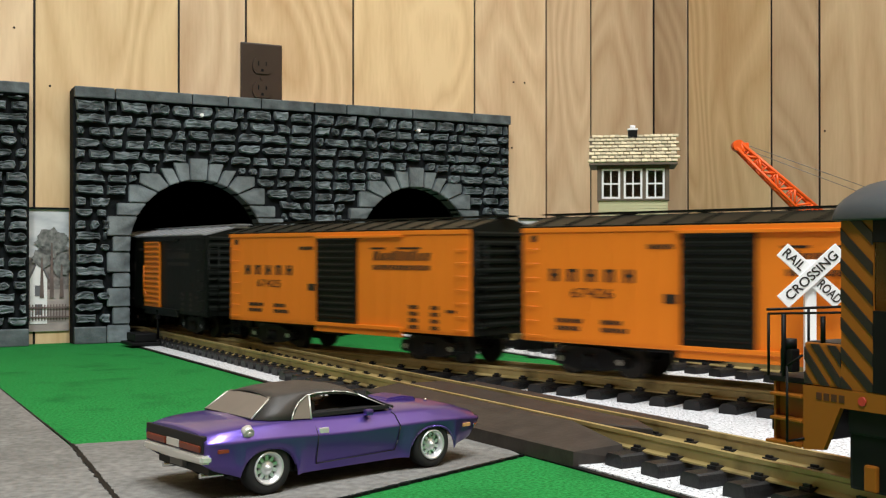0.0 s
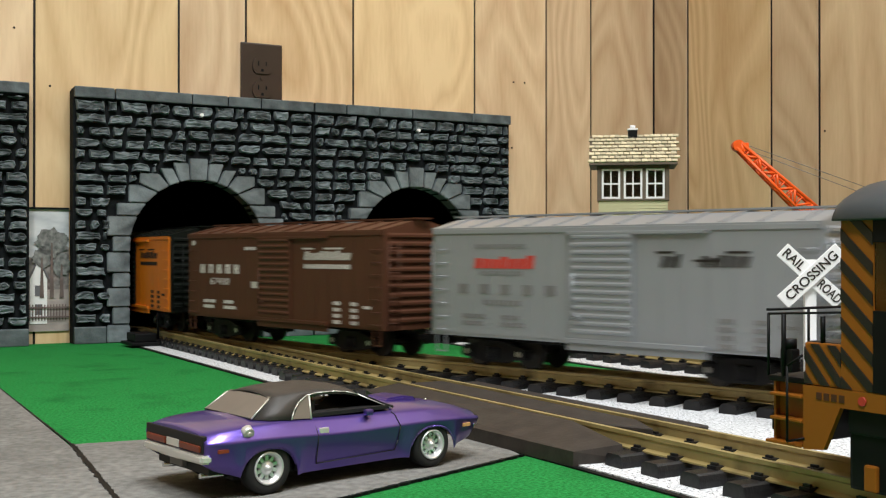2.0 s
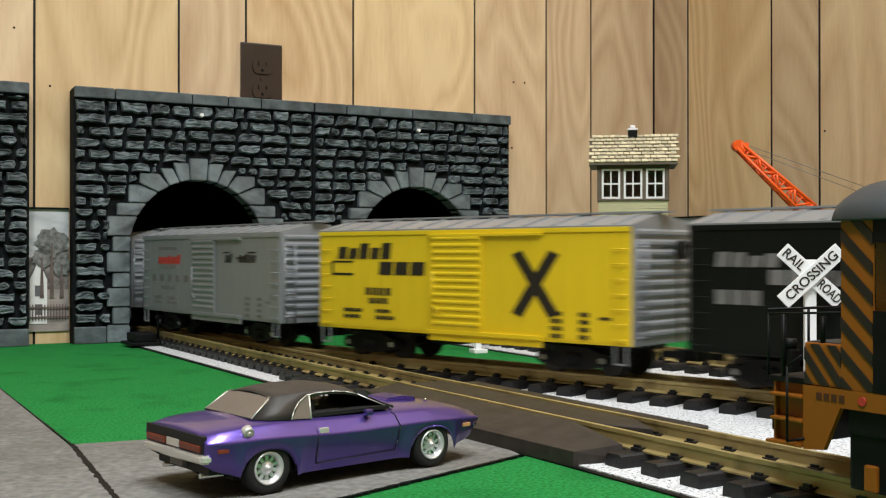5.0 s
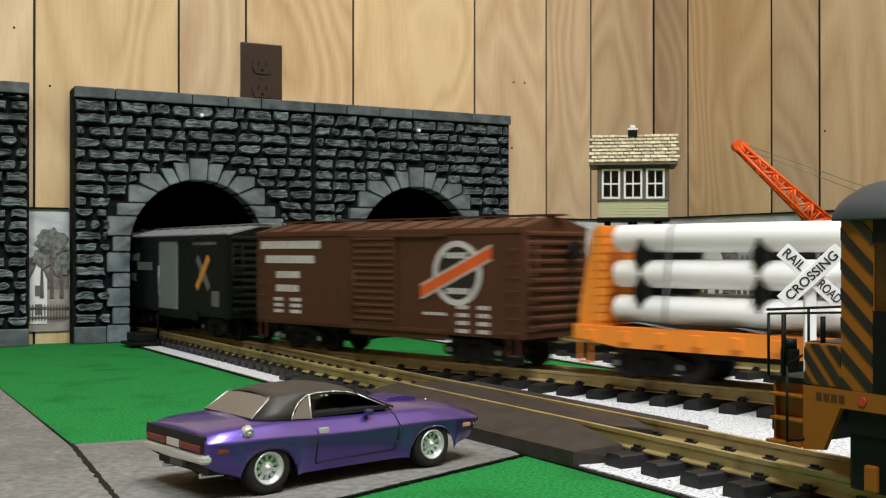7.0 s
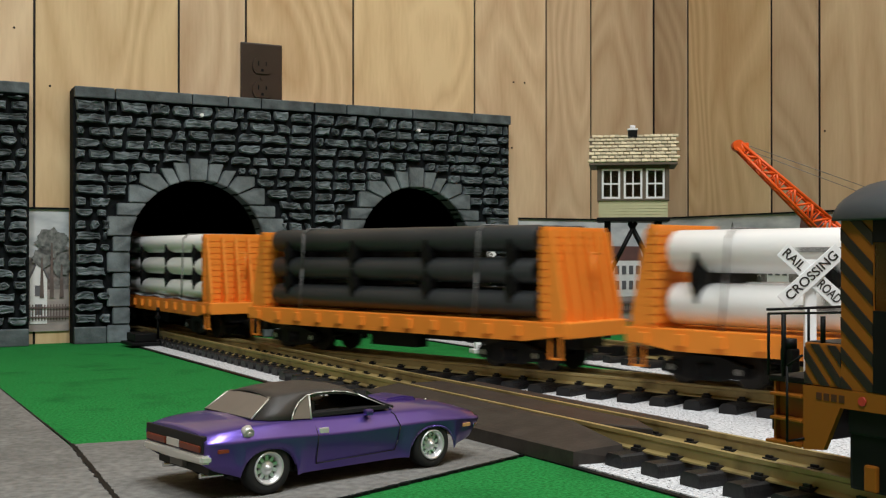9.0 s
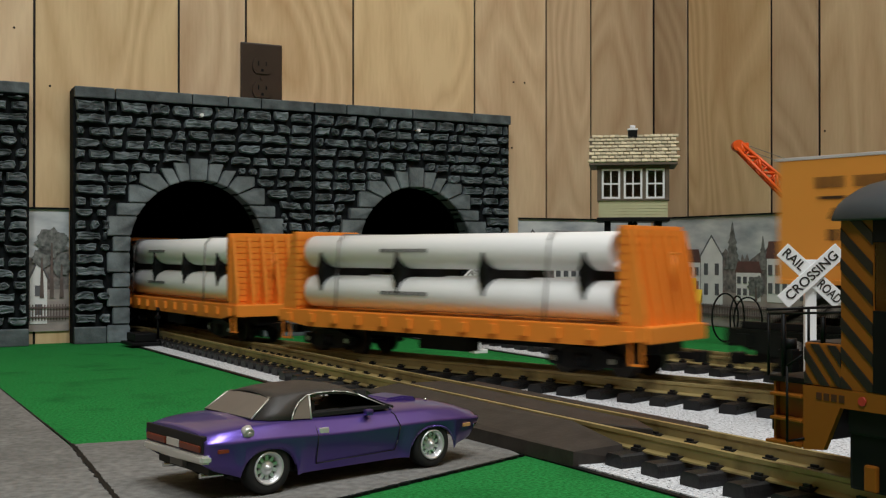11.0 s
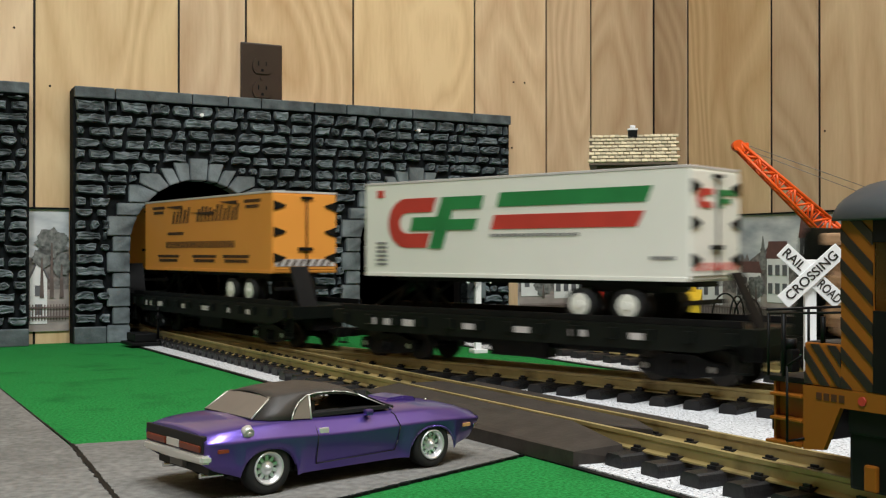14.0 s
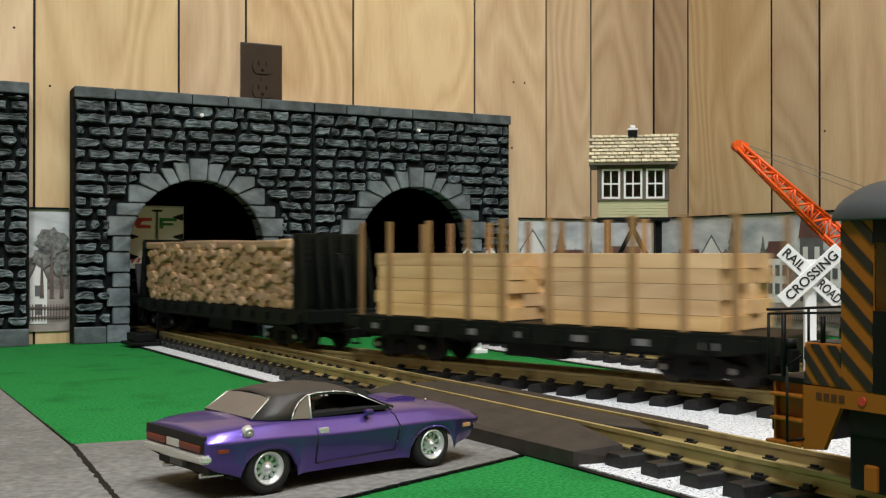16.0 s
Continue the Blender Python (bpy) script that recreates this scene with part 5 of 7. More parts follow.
def portal(a0, seed, label, screw=None):
    W, H = 0.3765, 0.3785
    ac, ar, spring = 0.1862, 0.1050, 0.1433
    rnd = random.Random(seed)
    p = thing("tunnel_portal", label, "tunnel portal", "stone tunnel portals", WB @ pose(a0, 0, 0))
    part("backing", portal_slab(W, H, ac, ar, spring, -0.0300, -0.0005), M_MORTAR, p)
    yf = -0.0300
    # coping course along the top
    x = 0.0
    while x < W - 0.01:
        w = min(rnd.choice((0.052, 0.058, 0.10, 0.115)) + rnd.uniform(-0.006, 0.006), W - x)
        if W - x - w < 0.04:
            w = W - x
        bm = bmesh.new()
        box(bm, x + 0.0008, x + w - 0.0008, yf - 0.010 + rnd.uniform(-0.0008, 0.0008), 0.0 - 0.001, H - 0.013, H + 0.003, 0.0016)
        part("coping_stone", bm, M_ASHLAR, p)
        x += w

    def at_x(o):
        return spring + math.sqrt(max(0.0, ar ** 2 - o ** 2))

    def at_z(v):
        return ar if v < spring else math.sqrt(max(0.0, ar ** 2 - (v - spring) ** 2))

    # dressed stones round the opening: stepped outer edges, joints square to the arch
    def dressed(name, poly, sx=1):
        bm = bmesh.new()
        prism(bm, [(ac + sx * u, v) for u, v in poly], yf - 0.0078 - rnd.uniform(0, 0.0018), yf + 0.024, lambda u, v, d: (u, d, v))
        bmesh.ops.recalc_face_normals(bm, faces=bm.faces)
        bmesh.ops.bevel(bm, geom=bm.edges[:], offset=0.0013, segments=2, affect="EDGES")
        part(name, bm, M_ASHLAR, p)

    dressed("keystone", [(-0.0128, at_x(0.0128)), (0.0128, at_x(0.0128)), (0.0147, 0.2815), (-0.0147, 0.2815)])
    for sx in (-1, 1):
        dressed("voussoir", [(0.0138, at_x(0.0138)), (0.0290, at_x(0.0290)), (0.0395, 0.2740), (0.0157, 0.2740)], sx)
        dressed("voussoir", [(0.0301, at_x(0.0301)), (0.0450, at_x(0.0450)), (0.0602, 0.2645), (0.0407, 0.2645)], sx)
        dressed("voussoir", [(0.0462, at_x(0.0462)), (0.0622, at_x(0.0622)), (0.0898, 0.2405), (0.0898, 0.2562), (0.0614, 0.2562)], sx)
        dressed("voussoir", [(0.0634, at_x(0.0634)), (at_z(0.2115), 0.2115), (0.1065, 0.2115), (0.1065, 0.2382), (0.0908, 0.2382)], sx)
        for top, low, out in ((0.2100, 0.1916, 0.124), (0.1902, 0.1610, 0.138), (0.1596, 0.1372, 0.130), (0.1358, 0.1060, 0.138), (0.1046, 0.0834, 0.130),
                              (0.0820, 0.0545, 0.138), (0.0531, 0.0282, 0.130), (0.0268, 0.0004, 0.138)):
            dressed("jamb_stone", [(at_z(top), top), (at_z((top + low) / 2), (top + low) / 2), (at_z(low), low), (out, low), (out, top)], sx)
    # plinth blocks
    for u0, u1 in ((0.001, ac - 0.1392), (ac + 0.1392, W - 0.001)):
        bm = bmesh.new()
        box(bm, u0, u1, yf - 0.0080, yf + 0.01, 0.0004, 0.0252, 0.0016)
        part("plinth_stone", bm, M_ASHLAR, p)
    # coursed rock-faced stones
    z, row = 0.0275, 0
    while z < H - 0.020:
        z1 = min(z + rnd.uniform(0.0163, 0.0188), H - 0.0140)
        if H - 0.014 - z1 < 0.008:
            z1 = H - 0.014
        zm = (z + z1) / 2
        half = 0.0
        for lim, out in ((0.2115, 0.131), (0.2382, 0.1075), (0.2562, 0.0915), (0.2645, 0.0620), (0.2740, 0.0410), (0.2815, 0.0160)):
            if z + 0.004 < lim:
                half = out + (0.004 if lim < 0.212 and row % 2 else 0.0)
                break
        x = 0.001
        while x < W - 0.003:
            w = rnd.choice((0.019, 0.027, 0.034, 0.040, 0.046)) + rnd.uniform(-0.003, 0.003)
            xa, xb = x, min(x + w, W - 0.0012)
            if W - xb < 0.014:
                xb = W - 0.0012
            spans = [(xa, xb)]
            if half:
                spans = [s_ for s_ in ((xa, min(xb, ac - half)), (max(xa, ac + half), xb)) if s_[1] - s_[0] > 0.009]
            for s0, s1 in spans:
                dz = rnd.uniform(-0.0008, 0.0008)
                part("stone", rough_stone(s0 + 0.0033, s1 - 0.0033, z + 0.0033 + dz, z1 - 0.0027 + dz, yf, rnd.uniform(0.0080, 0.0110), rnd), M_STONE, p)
            x = xb + 0.0001
        z, row = z1, row + 1
    if screw:
        bm = bmesh.new()
        tube(bm, (screw[0], yf - 0.004, screw[1]), (screw[0], yf - 0.0125, screw[1]), 0.0036, 0.0026, n=16)
        part("screw", bm, M_WHITE, p, "white screw head")
    return p


portal(0.0, 3, "dark slate-grey moulded stone tunnel portal against the panelled wall", (0.1902, 0.3491))
portal(0.3775, 8, "dark slate-grey moulded stone tunnel portal beside its twin", (0.190, 0.3454))
portal(-0.4375, 12, "separate dark stone tunnel portal further along the wall")

# ---------- outlet ----------
o = thing("wall_outlet", "dark brown duplex wall outlet plate", "outlet", m=WB @ pose(0.2985, 0, 0.4195))
bm = bmesh.new()
box(bm, -0.035, 0.035, -0.006, -0.0005, -0.057, 0.057, 0.0025)
part("plate", bm, M_OUTLET, o)
for z in (-0.0195, 0.0195):
    bm = bmesh.new()
    prism(bm, [(0.0165 * math.cos(a), z + max(-0.0125, min(0.0125, 0.0165 * math.sin(a)))) for a in np.linspace(0, 2 * math.pi, 28, endpoint=False)],
          -0.0085, -0.005, lambda u, v, d: (u, d, v))
    rec = part("receptacle", bm, M_OUTLET, o)
    boxes("slot", M_MORTAR, rec, [(-0.0075, -0.0055, -0.0088, -0.008, z + 0.000, z + 0.008), (0.0055, 0.0075, -0.0088, -0.008, z + 0.001, z + 0.007),
                                  (-0.0022, 0.0022, -0.0088, -0.008, z - 0.009, z - 0.005)])
bm = bmesh.new()
tube(bm, (0, -0.0055, 0), (0, -0.0075, 0), 0.003, n=14)
part("screw", bm, M_OUTLET, o)

# ---------- painted backdrop ----------
M_SKY = mat("backdrop_sky", (0.34, 0.37, 0.41), (0.74, 0.75, 0.75), rough=0.6, scale=14, stretch=(1, 1, 2.6))
M_TREES = mat("backdrop_trees", (0.085, 0.078, 0.074), (0.30, 0.265, 0.25), rough=0.7, scale=110, wear=(0.15, 0.08, 0.07), wscale=22)
M_LAWN = mat("backdrop_ground", (0.42, 0.36, 0.33), (0.28, 0.235, 0.22), rough=0.7, scale=40)
M_HOUSE = mat("backdrop_white_house", (0.84, 0.83, 0.82), (0.74, 0.73, 0.72), rough=0.7, scale=40)
M_HOUSEDK = mat("backdrop_dark_house", (0.09, 0.09, 0.10), (0.15, 0.15, 0.16), rough=0.7, scale=40)
M_ROOFRED = mat("backdrop_red_roof", (0.16, 0.075, 0.065), (0.12, 0.06, 0.055), rough=0.7, scale=60)
M_FENCE = mat("backdrop_fence", (0.10, 0.07, 0.06), (0.16, 0.12, 0.11), rough=0.7, scale=60)
M_PINE = mat("backdrop_pine", (0.08, 0.085, 0.08), (0.26, 0.26, 0.25), rough=0.7, scale=160)


def flat(parent, name, poly, y, mtl, th=0.0003):
    bm = bmesh.new()
    prism(bm, poly, y, y + th, lambda u, v, d: (u, d, v))
    return part(name, bm, mtl, parent)


def crown_poly(rnd, cx, cz, rx, rz, n=26):
    return [(cx + rx * math.cos(a) * (1 + rnd.uniform(-0.22, 0.14)), cz + rz * math.sin(a) * (1 + rnd.uniform(-0.22, 0.14))) for a in np.linspace(0, 2 * math.pi, n, endpoint=False)]


def pine_poly(rnd, x, z0, z1, w):
    left, right = [], []
    k = 7
    for i in range(k):
        f = i / k
        z = z0 + (z1 - z0) * f
        left += [(x - w * (1 - f) * rnd.uniform(0.8, 1.1), z), (x - w * (1 - f) * 0.55, z + (z1 - z0) / k * 0.7)]
        right += [(x + w * (1 - f) * rnd.uniform(0.8, 1.1), z), (x + w * (1 - f) * 0.55, z + (z1 - z0) / k * 0.7)]
    return left + [(x, z1)] + right[::-1]


def painted_house(p, x, z0, w, h, gable, mtl=None, win=3):
    mtl = mtl or M_HOUSE
    if gable:
        b = flat(p, "painted_house", [(x, z0), (x + w, z0), (x + w, z0 + h), (x + w / 2, z0 + h * 1.42), (x, z0 + h)], -0.0040, mtl)
        flat(b, "painted_roof", [(x - 0.003, z0 + h - 0.002), (x + w / 2, z0 + h * 1.42), (x + w + 0.003, z0 + h - 0.002), (x + w + 0.003, z0 + h + 0.001),
                                 (x + w / 2, z0 + h * 1.42 + 0.004), (x - 0.003, z0 + h + 0.001)], -0.0044, M_HOUSEDK)
    else:
        b = flat(p, "painted_house", [(x, z0), (x + w, z0), (x + w, z0 + h), (x, z0 + h)], -0.0037, mtl)
        flat(b, "painted_roof", [(x - 0.003, z0 + h), (x + w + 0.003, z0 + h), (x + w - 0.004, z0 + h * 1.4), (x + 0.004, z0 + h * 1.4)], -0.0038, M_ROOFRED)
    for r in (0.2, 0.62):
        for i in range(win):
            wx = x + w * (i + 0.5) / win
            ww = min(0.0052, w / win * 0.3)
            pane = flat(b, "painted_window", [(wx - ww, z0 + h * r), (wx + ww, z0 + h * r), (wx + ww, z0 + h * (r + 0.24)), (wx - ww, z0 + h * (r + 0.24))], -0.0044,
                        M_HOUSEDK if mtl is M_HOUSE else M_HOUSE)
    return b


def backdrop(name, m, x0, x1, z0, z1, seed, houses, pines, crowns):
    rnd = random.Random(seed)
    p = thing(name, "printed town backdrop with cloudy sky, trees and white houses", "backdrop", "town backdrops", m)
    boxes("panel", M_SKY, p, [(x0, x1, -0.0022, -0.0002, z0, z1)])
    boxes("top_edge", M_MORTAR, p, [(x0, x1, -0.0055, -0.0002, z1, z1 + 0.0028)])
    hz = z0 + (z1 - z0) * 0.62
    k = max(8, int((x1 - x0) / 0.006))
    tops = [(x0 + (x1 - x0) * i / k, hz + 0.015 * math.sin(i * 0.35 + seed) * rnd.random() + rnd.uniform(0, 0.014)) for i in range(k + 1)]
    flat(p, "painted_woods", [(x0, z0 + 0.05)] + [(x, min(z, z1 - 0.004)) for x, z in tops] + [(x1, z0 + 0.05)], -0.0026, M_TREES)
    flat(p, "painted_lawn", [(x0, z0), (x1, z0), (x1, z0 + 0.062), (x0, z0 + 0.062)], -0.0030, M_LAWN)
    for x, w, h in pines:
        flat(p, "painted_pine", pine_poly(rnd, x, hz - 0.02, hz - 0.02 + h, w), -0.0033, M_PINE)
    for spec in houses:
        painted_house(p, *spec)
    for x, z, rx, rz in crowns:
        flat(p, "painted_tree", crown_poly(rnd, x, z, rx, rz), -0.0047, M_PINE)
        flat(p, "painted_trunk", [(x - 0.003, z0 + 0.05), (x + 0.003, z0 + 0.05), (x + 0.001, z), (x - 0.001, z)], -0.0050, M_FENCE)
    bm = bmesh.new()
    x = x0 + 0.002
    while x < x1 - 0.004:
        prism(bm, [(x, z0 + 0.016), (x + 0.0016, z0 + 0.016), (x + 0.0016, z0 + 0.040), (x, z0 + 0.040)], -0.0056, -0.0052, lambda u, v, d: (u, d, v))
        x += 0.0042
    prism(bm, [(x0, z0 + 0.034), (x1, z0 + 0.034), (x1, z0 + 0.0365), (x0, z0 + 0.0365)], -0.0058, -0.0054, lambda u, v, d: (u, d, v))
    prism(bm, [(x0, z0 + 0.020), (x1, z0 + 0.020), (x1, z0 + 0.0225), (x0, z0 + 0.0225)], -0.0058, -0.0054, lambda u, v, d: (u, d, v))
    part("painted_fence", bm, M_FENCE, p)
    return p


backdrop("town_backdrop", WB, -0.0597, -0.0015, 0.0185, 0.2, 4, [(-0.0565, 0.030, 0.024, 0.066, True, None, 1)], [],
         [(-0.026, 0.150, 0.024, 0.022), (-0.040, 0.128, 0.014, 0.016), (-0.012, 0.118, 0.012, 0.02)])
backdrop("town_backdrop", WB, 0.792, 1.1, 0.0015, 0.1975, 7, [(0.797, 0.055, 0.05, 0.085, True, None, 2), (0.87, 0.05, 0.07, 0.065, False, None, 4), (0.99, 0.05, 0.085, 0.07, False, None, 5)],
         [(0.885, 0.030, 0.075), (0.955, 0.012, 0.06)], [(0.965, 0.10, 0.03, 0.035), (0.845, 0.075, 0.02, 0.02)])
backdrop("town_backdrop", WR, 0.002, 0.9, 0.0015, 0.2015, 9,
         [(0.085, 0.055, 0.055, 0.062, False, None, 3), (0.142, 0.040, 0.058, 0.088, True, None, 2), (0.235, 0.050, 0.06, 0.05, False, None, 4), (0.31, 0.05, 0.05, 0.075, False, None, 3),
          (0.385, 0.055, 0.05, 0.105, False, M_HOUSEDK, 2), (0.45, 0.05, 0.08, 0.07, False, None, 4), (0.56, 0.05, 0.09, 0.08, False, None, 4)],
         [(0.225, 0.026, 0.085), (0.30, 0.014, 0.06), (0.10, 0.016, 0.05)], [(0.05, 0.085, 0.035, 0.04), (0.285, 0.075, 0.02, 0.02)])


# ---------- level crossing ----------
XM = Matrix.Translation((-0.374, 1.57, 0)) @ Matrix.Rotation(H0, 4, "Z")
lc = thing("level_crossing", "dark brown level crossing boards between and beside the rails", "crossing", m=XM)
bm = bmesh.new()
outline = [(0.700, -0.0275), (0.950, -0.0275), (1.003, -0.0290), (0.999, -0.0650), (0.78, -0.0722), (0.700, -0.060)]
top, bot = [], []
for u, v in outline:
    zt = 0.0125 if u > 1 else (0.0203 if v > -0.04 else (0.0165 if v > -0.061 else 0.0105))
    top.append(bm.verts.new((u, v, zt)))
    bot.append(bm.verts.new((u + (0.003 if u > 1 else 0), v - (0.0004 if v < -0.061 else 0), 0.0036 if v > -0.061 else 0.0008)))
bm.faces.new(top)
bm.faces.new(bot[::-1])
for i in range(len(top)):
    bm.faces.new((bot[i], bot[(i + 1) % len(top)], top[(i + 1) % len(top)], top[i]))
part("approach_board", bm, M_PLANK, lc)
bm = bmesh.new()
prism(bm, [(0.700, -0.0165), (0.965, -0.0165), (1.000, 0.0), (0.965, 0.0165), (0.700, 0.0165)], 0.0104, 0.0198)
bmesh.ops.bevel(bm, geom=bm.edges[:], offset=0.0008, segments=1, affect="EDGES")
part("middle_board", bm, M_PLANK, lc)
bm = bmesh.new()
prism(bm, [(0.720, 0.0275), (1.000, 0.0275), (1.012, 0.034), (1.010, 0.0400), (0.720, 0.0420)], 0.0104, 0.0200)
bmesh.ops.bevel(bm, geom=bm.edges[:], offset=0.0008, segments=1, affect="EDGES")
part("outer_board", bm, M_PLANK, lc)


# ---------- crossbucks ----------
def crossbuck(x, y, turn, lettered, label):
    c = thing("crossbuck_sign", label, "crossing sign", "railroad crossbucks", pose(x, y, 0.0, 0, 0, turn))
    boxes("base_plate", M_WHITE, c, [(-0.010, 0.010, -0.008, 0.010, 0.0, 0.0055)], 0.001)
    boxes("post", M_WHITE, c, [(-0.0043, 0.0043, 0.0, 0.006, 0.005, 0.130)], 0.0006)
    for k, (ang, words) in enumerate(((-43, ("RAIL", "ROAD")), (43, ("CROSSING",)))):
        m = pose(0, -0.0005 - 0.0016 * k, 0.1178, 0, -ang, 0)
        bm = bmesh.new()
        box(bm, -0.0292, 0.0292, -0.0016, 0.0, -0.0062, 0.0062, 0.0004)
        arm = part("sign_arm", bm, M_WHITE, c)
        arm.matrix_local = m
        if lettered:
            if len(words) == 1:
                text_part("lettering", words[0], 0.0100, M_INKBLACK, arm, pose(0, -0.0018, 0, 90, 0, 0), width=0.0485, bold=0.0001)
            else:
                text_part("lettering", words[0], 0.0100, M_INKBLACK, arm, pose(-0.0178, -0.0018, 0, 90, 0, 0), width=0.0185, bold=0.0001)
                text_part("lettering", words[1], 0.0100, M_INKBLACK, arm, pose(0.0178, -0.0018, 0, 90, 0, 0), width=0.0200, bold=0.0001)
    return c


crossbuck(0.2785, 0.82, -6, True, "white crossbuck sign lettered rail road crossing on a white post")
crossbuck(0.0481, 1.462, 24, True, "white lettered crossbuck sign on a white post behind the train")


# ---------- signal tower ----------
M_CREAMBOARD = mat("cream_clapboard", (0.60, 0.58, 0.36), (0.54, 0.52, 0.31), rough=0.6, scale=30)
M_TRIM = mat("brown_trim", (0.10, 0.075, 0.05), (0.14, 0.11, 0.08), rough=0.6)
M_SHINGLE = mat("cream_shingle", (0.56, 0.49, 0.33), (0.68, 0.61, 0.43), rough=0.8, scale=200, rand=0.25)
M_GLASS = glass_mat("clear_glass")
tw = thing("signal_tower", "cream signal cabin with shingle roof on black legs", "signal tower", m=pose(0.3065, 1.75, 0, 0, 0, -9))
hw, hd = 0.0530, 0.042
boxes("floor_plate", M_BLACK, tw, [(-hw - 0.004, hw + 0.004, -hd - 0.004, hd + 0.004, 0.185, 0.191)], 0.001)
bm = bmesh.new()
for sx in (-1, 1):
    for sy in (-1, 1):
        box(bm, sx * 0.040 - 0.005, sx * 0.040 + 0.005, sy * 0.03 - 0.005, sy * 0.03 + 0.005, 0.0, 0.186)
part("leg_frame", bm, M_BLACK, tw)
for sy in (-1, 1):
    for sx in (-1, 1):
        bm = bmesh.new()
        tube(bm, (sx * 0.038, sy * 0.030, 0.10), (-sx * 0.005, sy * 0.030, 0.184), 0.0035, n=8)
        part("leg_brace", bm, M_BLACK, tw)
wallp = boxes("lower_wall", M_CREAMBOARD, tw, [(-hw, hw, -hd, hd, 0.191, 0.2185)])
for i in range(6):
    boxes("clapboard", M_CREAMBOARD, wallp, [(-hw - 0.0008, hw + 0.0008, -hd - 0.0016, -hd + 0.0002, 0.1915 + i * 0.0045, 0.1915 + i * 0.0045 + 0.0038)])
boxes("corner_post", M_TRIM, tw, [(sx * hw - 0.003, sx * hw + 0.003, sy * hd - 0.003, sy * hd + 0.003, 0.2185, 0.274) for sx in (-1, 1) for sy in (-1, 1)])
boxes("sill", M_TRIM, tw, [(-hw - 0.003, hw + 0.003, -hd - 0.004, hd + 0.003, 0.2175, 0.2205)], 0.0004)
boxes("header", M_TRIM, tw, [(-hw - 0.001, hw + 0.001, -hd - 0.001, hd + 0.001, 0.268, 0.276)])
boxes("rear_wall", M_TRIM, tw, [(-hw, hw, hd - 0.002, hd, 0.22, 0.269)])
for k in range(3):
    x = -0.0345 + k * 0.0345
    w = 0.0145
    bm = bmesh.new()
    outer = [(x - w, 0.2205), (x + w, 0.2205), (x + w, 0.268), (x - w, 0.268)]
    inner = [(x - w + 0.0032, 0.2237), (x + w - 0.0032, 0.2237), (x + w - 0.0032, 0.2648), (x - w + 0.0032, 0.2648)]
    lay_ = [[bm.verts.new((u, y, v)) for u, v in pts] for pts in (outer, inner) for y in (-hd - 0.0015, -hd + 0.0015)]
    for i in range(4):
        j = (i + 1) % 4
        for p_, q_ in ((0, 2), (2, 3), (3, 1), (1, 0)):
            bm.faces.new((lay_[p_][i], lay_[p_][j], lay_[q_][j], lay_[q_][i]))
    fr = part("window", bm, M_WHITE, tw)
    boxes("glazing_bar", M_WHITE, fr, [(x - 0.0011, x + 0.0011, -hd - 0.001, -hd + 0.001, 0.2238, 0.2647)])
    boxes("glazing_bar", M_WHITE, fr, [(x - w + 0.0033, x + w - 0.0033, -hd - 0.0009, -hd + 0.0009, 0.243, 0.2455)])
    g = boxes("pane", M_GLASS, fr, [(x - w + 0.002, x + w - 0.002, -hd - 0.0003, -hd + 0.0003, 0.222, 0.267)])
    g.visible_shadow = False
for x in (-0.01725, 0.01725, -0.0525, 0.0525):
    boxes("mullion", M_TRIM, tw, [(x - 0.003, x + 0.003, -hd - 0.001, -hd + 0.001, 0.2205, 0.268)])
bm = bmesh.new()
prism(bm, [(-hd - 0.012, 0.276), (0, 0.3255), (hd + 0.012, 0.276), (hd + 0.012, 0.2735), (-hd - 0.012, 0.2735)], -0.0685, 0.0685, lambda u, v, d: (d, u, v))
rf = part("roof", bm, M_TRIM, tw)
rnd = random.Random(21)
SH = []
for j in range(4):
    bm = bmesh.new()
    box(bm, -0.0041, 0.0041, -0.0030, 0.0030, 0, 0.0020)
    bm.verts.ensure_lookup_table()
    for v in bm.verts:
        v.co += Vector((rnd.uniform(-0.0006, 0.0006), rnd.uniform(-0.0009, 0.0009), 0))
    q = part("shingle", bm, M_SHINGLE)
    SH.append(q.data)
    bpy.data.objects.remove(q)
slope = math.atan2(0.0495, hd + 0.012)
for row in range(8):
    for k in range(15):
        q = new("shingle", SH[rnd.randrange(4)])
        q.parent = rf
        f = (row + 0.45) / 8
        q.matrix_local = Matrix.Translation((-0.0645 + k * 0.0092 + (0.0040 if row % 2 else -0.0006) + rnd.uniform(-0.0005, 0.0005), -(hd + 0.012) * (1 - f), 0.2765 + 0.0495 * f)) @ \
            Euler((slope - 0.10, 0, 0)).to_matrix().to_4x4()
bm = bmesh.new()
box(bm, -0.0075, 0.0075, -0.0075, 0.0075, 0.315, 0.333, 0.0008)
ch = part("chimney", bm, M_BLACK, tw)
boxes("chimney_cap", M_WHITE, ch, [(-0.0085, 0.0085, -0.0085, 0.0085, 0.333, 0.3355)], 0.0006)
bm = bmesh.new()
tube(bm, (0, 0, 0.335), (0, 0, 0.341), 0.0045, n=14)
part("flue", bm, M_WHITE, ch)

